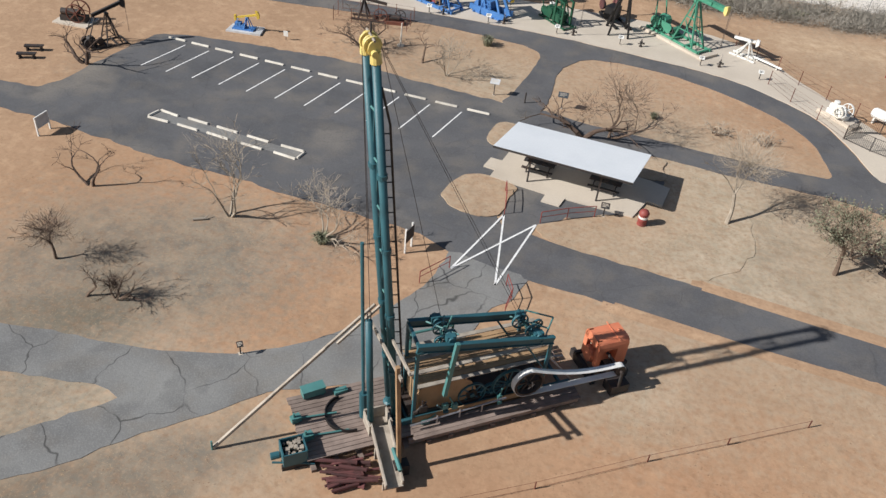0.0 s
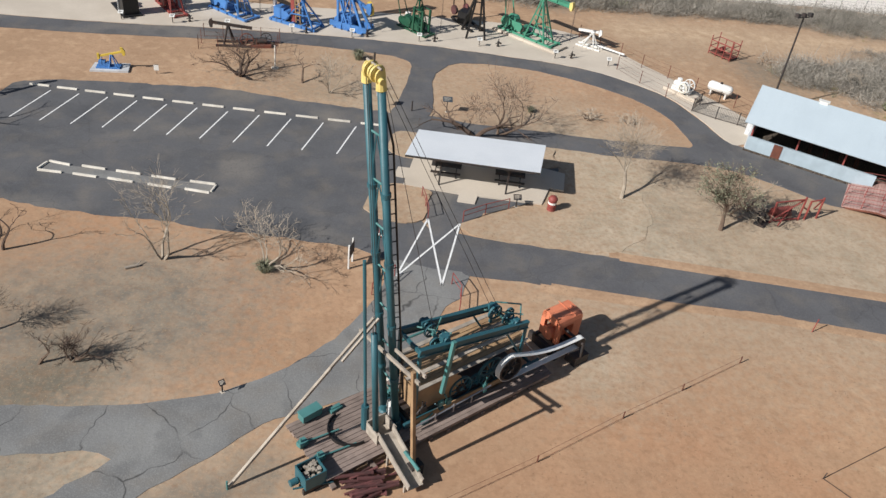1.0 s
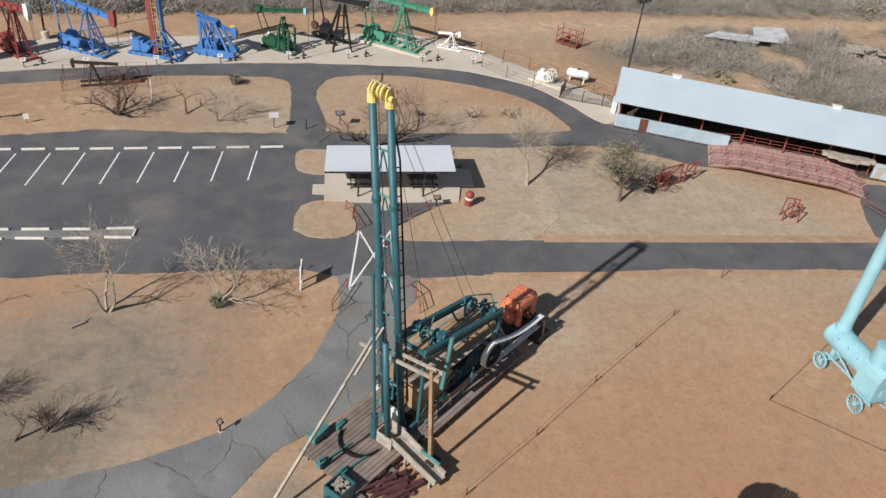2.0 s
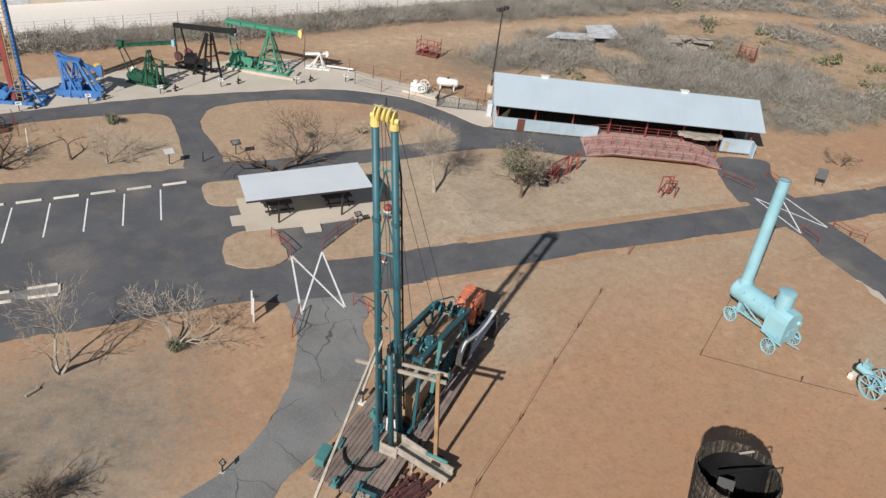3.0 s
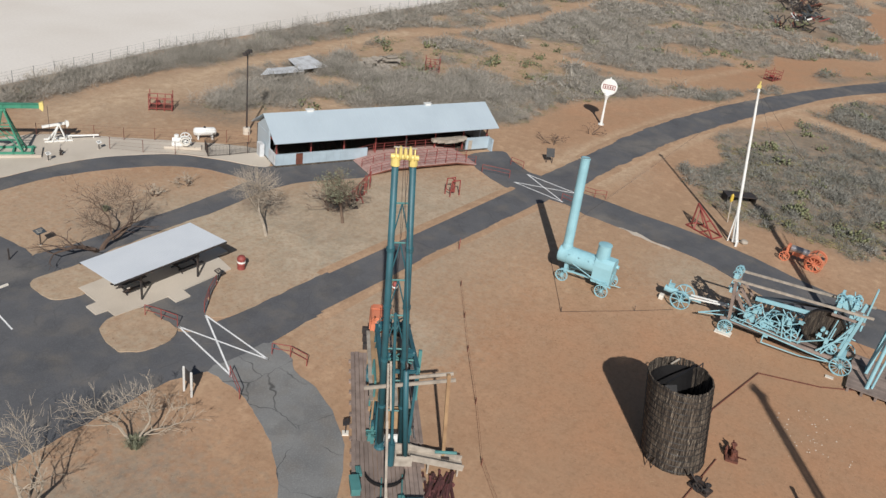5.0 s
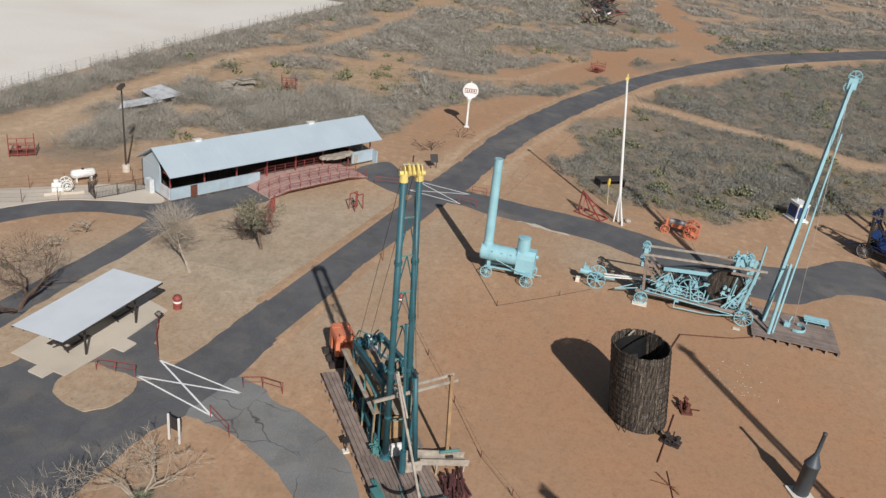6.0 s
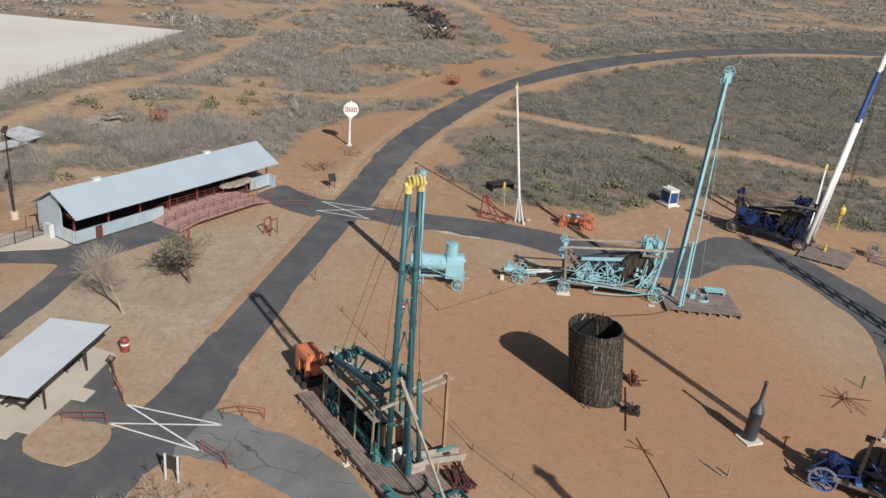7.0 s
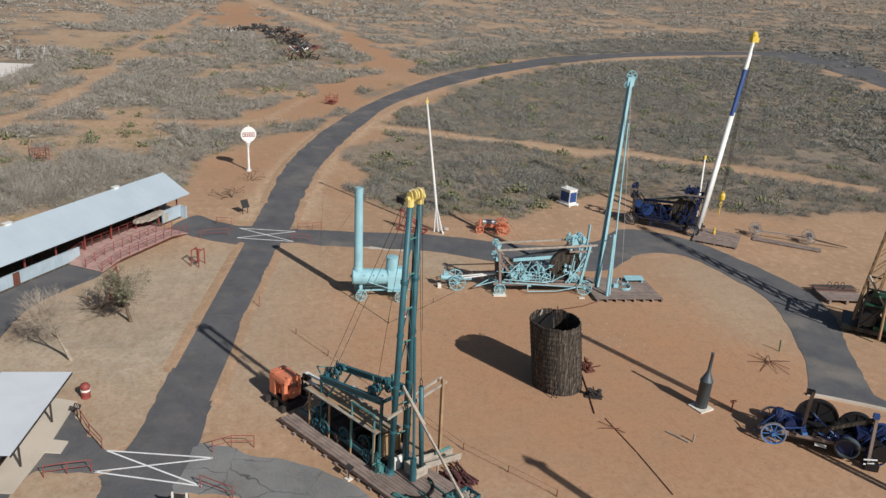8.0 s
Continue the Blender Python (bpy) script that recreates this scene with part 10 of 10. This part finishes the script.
def clear(x, y):
    """False close to the things that stand in the brush."""
    return all(math.hypot(x - a, y - b) > c for a, b, c in CLEAR)


def sow(rows, n, x0, x1, y0, y1, size, hole=None):
    """Sows n seeds over a rectangle and keeps those that fall on brush land."""
    xs, ys = rs.uniform(x0, x1, n), rs.uniform(y0, y1, n)
    ok = scrub_at(xs, ys) > 0.45
    ok &= ~((xs < 172) & (ys > 99 + 0.06 * (172 - xs)))
    ok &= ~((xs > 130) & (to_line(xs, ys, ROAD_MID) < 9))
    if hole:
        ok &= ~((hole[0] < xs) & (xs < hole[1]) & (hole[2] < ys) & (ys < hole[3]))
    north = north_side(xs, ys)
    for x, y, n_side in zip(xs[ok], ys[ok], north[ok]):
        w = wild(x, y)
        if clear(x, y) and w > (-0.14 if n_side else -0.55) + 0.25 * (rs.random() - 0.5):
            rows.append((x, y, size * (0.5 + 0.55 * rs.random() + 0.7 * max(0, w)), rs.integers(99)))


sow(near, 19000, 42, 165, -62, 108, 0.92)
sow(mid, 25000, 42, 300, -160, 108, 1.25, hole=(42, 165, -62, 108))
sow(far, 5000, 640, 1500, -1100, 300, 4.0)
sow(far, 20000, 42, 660, -520, 170, 1.9, hole=(42, 300, -160, 108))
for x, y in zip(rs.uniform(-45, 60, 1100), rs.uniform(103.3, 108.0, 1100)):
    if x < 8 or rs.random() < 0.55:
        near.append((x, y, 0.7 + 0.8 * rs.random(), rs.integers(99)))
xs = rs.uniform(15, 166, 800)
ys = np.interp(xs, [15, 54, 108, 168], [109.0, 110.3, 106.3, 99.8]) - rs.uniform(0.6, 6.5, 800)
for x, y in zip(*(k[scrub_at(xs, ys) > 0.3] for k in (xs, ys))):
    near.append((x, y, 0.7 + 0.9 * rs.random(), rs.integers(99)))
# larger shrubs scattered through the open field
xs, ys = rs.uniform(66, 330, 2600), rs.uniform(20, 108, 2600)
ok = (scrub_at(xs, ys) > 0.9) & north_side(xs, ys) & (ys < 99 + 0.06 * np.maximum(0, 172 - xs))
for x, y in [(x, y) for x, y in zip(xs[ok], ys[ok]) if clear(x, y) and wild(x, y) > -0.25][:460]:
    near.append((x, y, 1.5 + 0.9 * rs.random(), rs.integers(99)))
# dense brush behind the shed
xs, ys = rs.uniform(40, 80, 1100), rs.uniform(58, 92, 1100)
ok = (scrub_at(xs, ys) > 0.6) & (ys > 84 - 0.55 * (xs - 40))
for x, y in zip(xs[ok], ys[ok]):
    if clear(x, y) and wild(x, y) > -0.3:
        near.append((x, y, 0.9 + 0.8 * rs.random(), rs.integers(99)))
xs, ys = rs.uniform(40, 230, 12500), rs.uniform(-120, 120, 12500)
ok = (scrub_at(xs, ys) > 0.3) & (to_line(xs, ys, ROAD_MID) > 4.5) & ~(ys > 98 + 0.06 * (172 - xs))
for x, y in zip(xs[ok], ys[ok]):
    u, w = rs.random(), noise.noise((x * 0.05, y * 0.05, 8.8))
    if u < 0.42 + 0.4 * w:
        (greens if u < 0.2 + 0.2 * w else weeds).append((x, y, 0.5 + 0.6 * rs.random(), rs.integers(99)))
    elif u > 0.96:
        for i in range(rs.integers(1, 4)):
            pears.append((x + rs.normal(0, 1.0), y + rs.normal(0, 1.0), 0.8 + 0.7 * rs.random(), rs.integers(99)))
# green weeds round the open ground behind the sign
xs, ys = rs.uniform(52, 100, 1500), rs.uniform(52, 88, 1500)
ok = (scrub_at(xs, ys) > 0.2) & north_side(xs, ys) & (to_line(xs, ys, ROAD_MID) > 7)
for x, y in zip(xs[ok], ys[ok]):
    u = rs.random()
    if u < 0.5 + 0.8 * noise.noise((x * 0.12, y * 0.12, 3.1)):
        (greens if u < 0.12 else weeds).append((x, y, 0.45 + 0.5 * rs.random(), rs.integers(99)))
# greener undergrowth between the yard and the lane
xs, ys = rs.uniform(54, 86, 1500), rs.uniform(-12, 34, 1500)
ok = scrub_at(xs, ys) > 0.4
for x, y in zip(xs[ok], ys[ok]):
    u = rs.random()
    if u < 0.55 + 0.8 * noise.noise((x * 0.1, y * 0.1, 6.3)):
        (greens if u < 0.22 else weeds).append((x, y, 0.6 + 0.6 * rs.random(), rs.integers(99)))
for x, y in ((57, 24), (59, 17), (58, 11), (62, 22), (13, 105), (16, 104.6), (19, 105.5), (27, 105.5), (70, 104.5), (72, 105)):
    for i in range(3):
        pears.append((x + rs.normal(0, 0.8), y + rs.normal(0, 0.8), 0.7 + 0.5 * rs.random(), rs.integers(99)))
fine = [mound(200, 1.15, 1.2, 0.0115, 110 + i) for i in range(8)]
thorn = [mound(80, 1.15, 1.15, 0.028, 10 + i) for i in range(10)]
half = [mound(46, 1.45, 0.95, 0.058, 30 + i) for i in range(8)]
coarse = [mound(34, 1.8, 0.85, 0.095, 50 + i) for i in range(8)]
close = [p for p in near if math.hypot(p[0] - 40, p[1] - 90) < 48]
near = [p for p in near if math.hypot(p[0] - 40, p[1] - 90) >= 48]
scatter("brush", "pale grey leafless thorn brush behind the shed", "brush", close, fine, "brush")
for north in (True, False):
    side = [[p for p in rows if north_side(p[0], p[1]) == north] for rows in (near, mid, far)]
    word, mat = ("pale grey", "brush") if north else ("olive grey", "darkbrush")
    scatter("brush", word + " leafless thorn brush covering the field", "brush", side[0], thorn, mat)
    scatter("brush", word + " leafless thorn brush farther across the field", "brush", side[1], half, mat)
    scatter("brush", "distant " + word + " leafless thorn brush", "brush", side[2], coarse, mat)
scatter("low_shrubs", "low grey-green weeds and shrubs among the brush", "shrub", greens, [strips(40, 0.9, 0.5, 0.028, 70 + i, 0.4, 1) for i in range(8)], "leaf")
scatter("low_weeds", "tufts of dry yellow-green grass among the brush", "grass", weeds, [strips(40, 0.9, 0.4, 0.026, 170 + i, 0.4, 1) for i in range(8)], "weed")
scatter("prickly_pears", "pale green prickly pear clumps in the brush", "cactus", pears, [pads(20, 0.8, 0.85, 90 + i) for i in range(6)], "cactus")
# short dry grass on the yard's tan patches and along the edges of the paving
def bare(x, y):
    """True where no asphalt or concrete covers the soil."""
    free = np.ones(np.shape(x), dtype=bool)
    for m, pts in PAVING:
        free = np.where(inside(x, y, pts), m in ("soil", "track"), free)
    return free


xs, ys = rs.uniform(-45, 62, 42000), rs.uniform(-8, 102, 42000)
ok = inside(xs, ys, YARD) & bare(xs, ys) & (to_line(xs, ys, ROAD_MID) > 4.0)
lush = 0.12 + 0.75 * blob(xs, ys, TAN) * (0.6 + np.array([noise.noise((x * 0.4, y * 0.4, 2.2)) for x, y in zip(xs, ys)]))
ok &= rs.random(len(xs)) < np.maximum(lush, 0.7 * blob(xs, ys, DRY))
for x, y in zip(xs[ok], ys[ok]):
    tufts.append((x, y, 0.25 + 0.45 * rs.random(), rs.integers(99)))
scatter("dry_grass", "short dry grass thinly covering the yard's soil", "grass", tufts, [strips(10, 0.5, 0.16, 0.008, 110 + i, 0.3, 1) for i in range(8)], "grass")
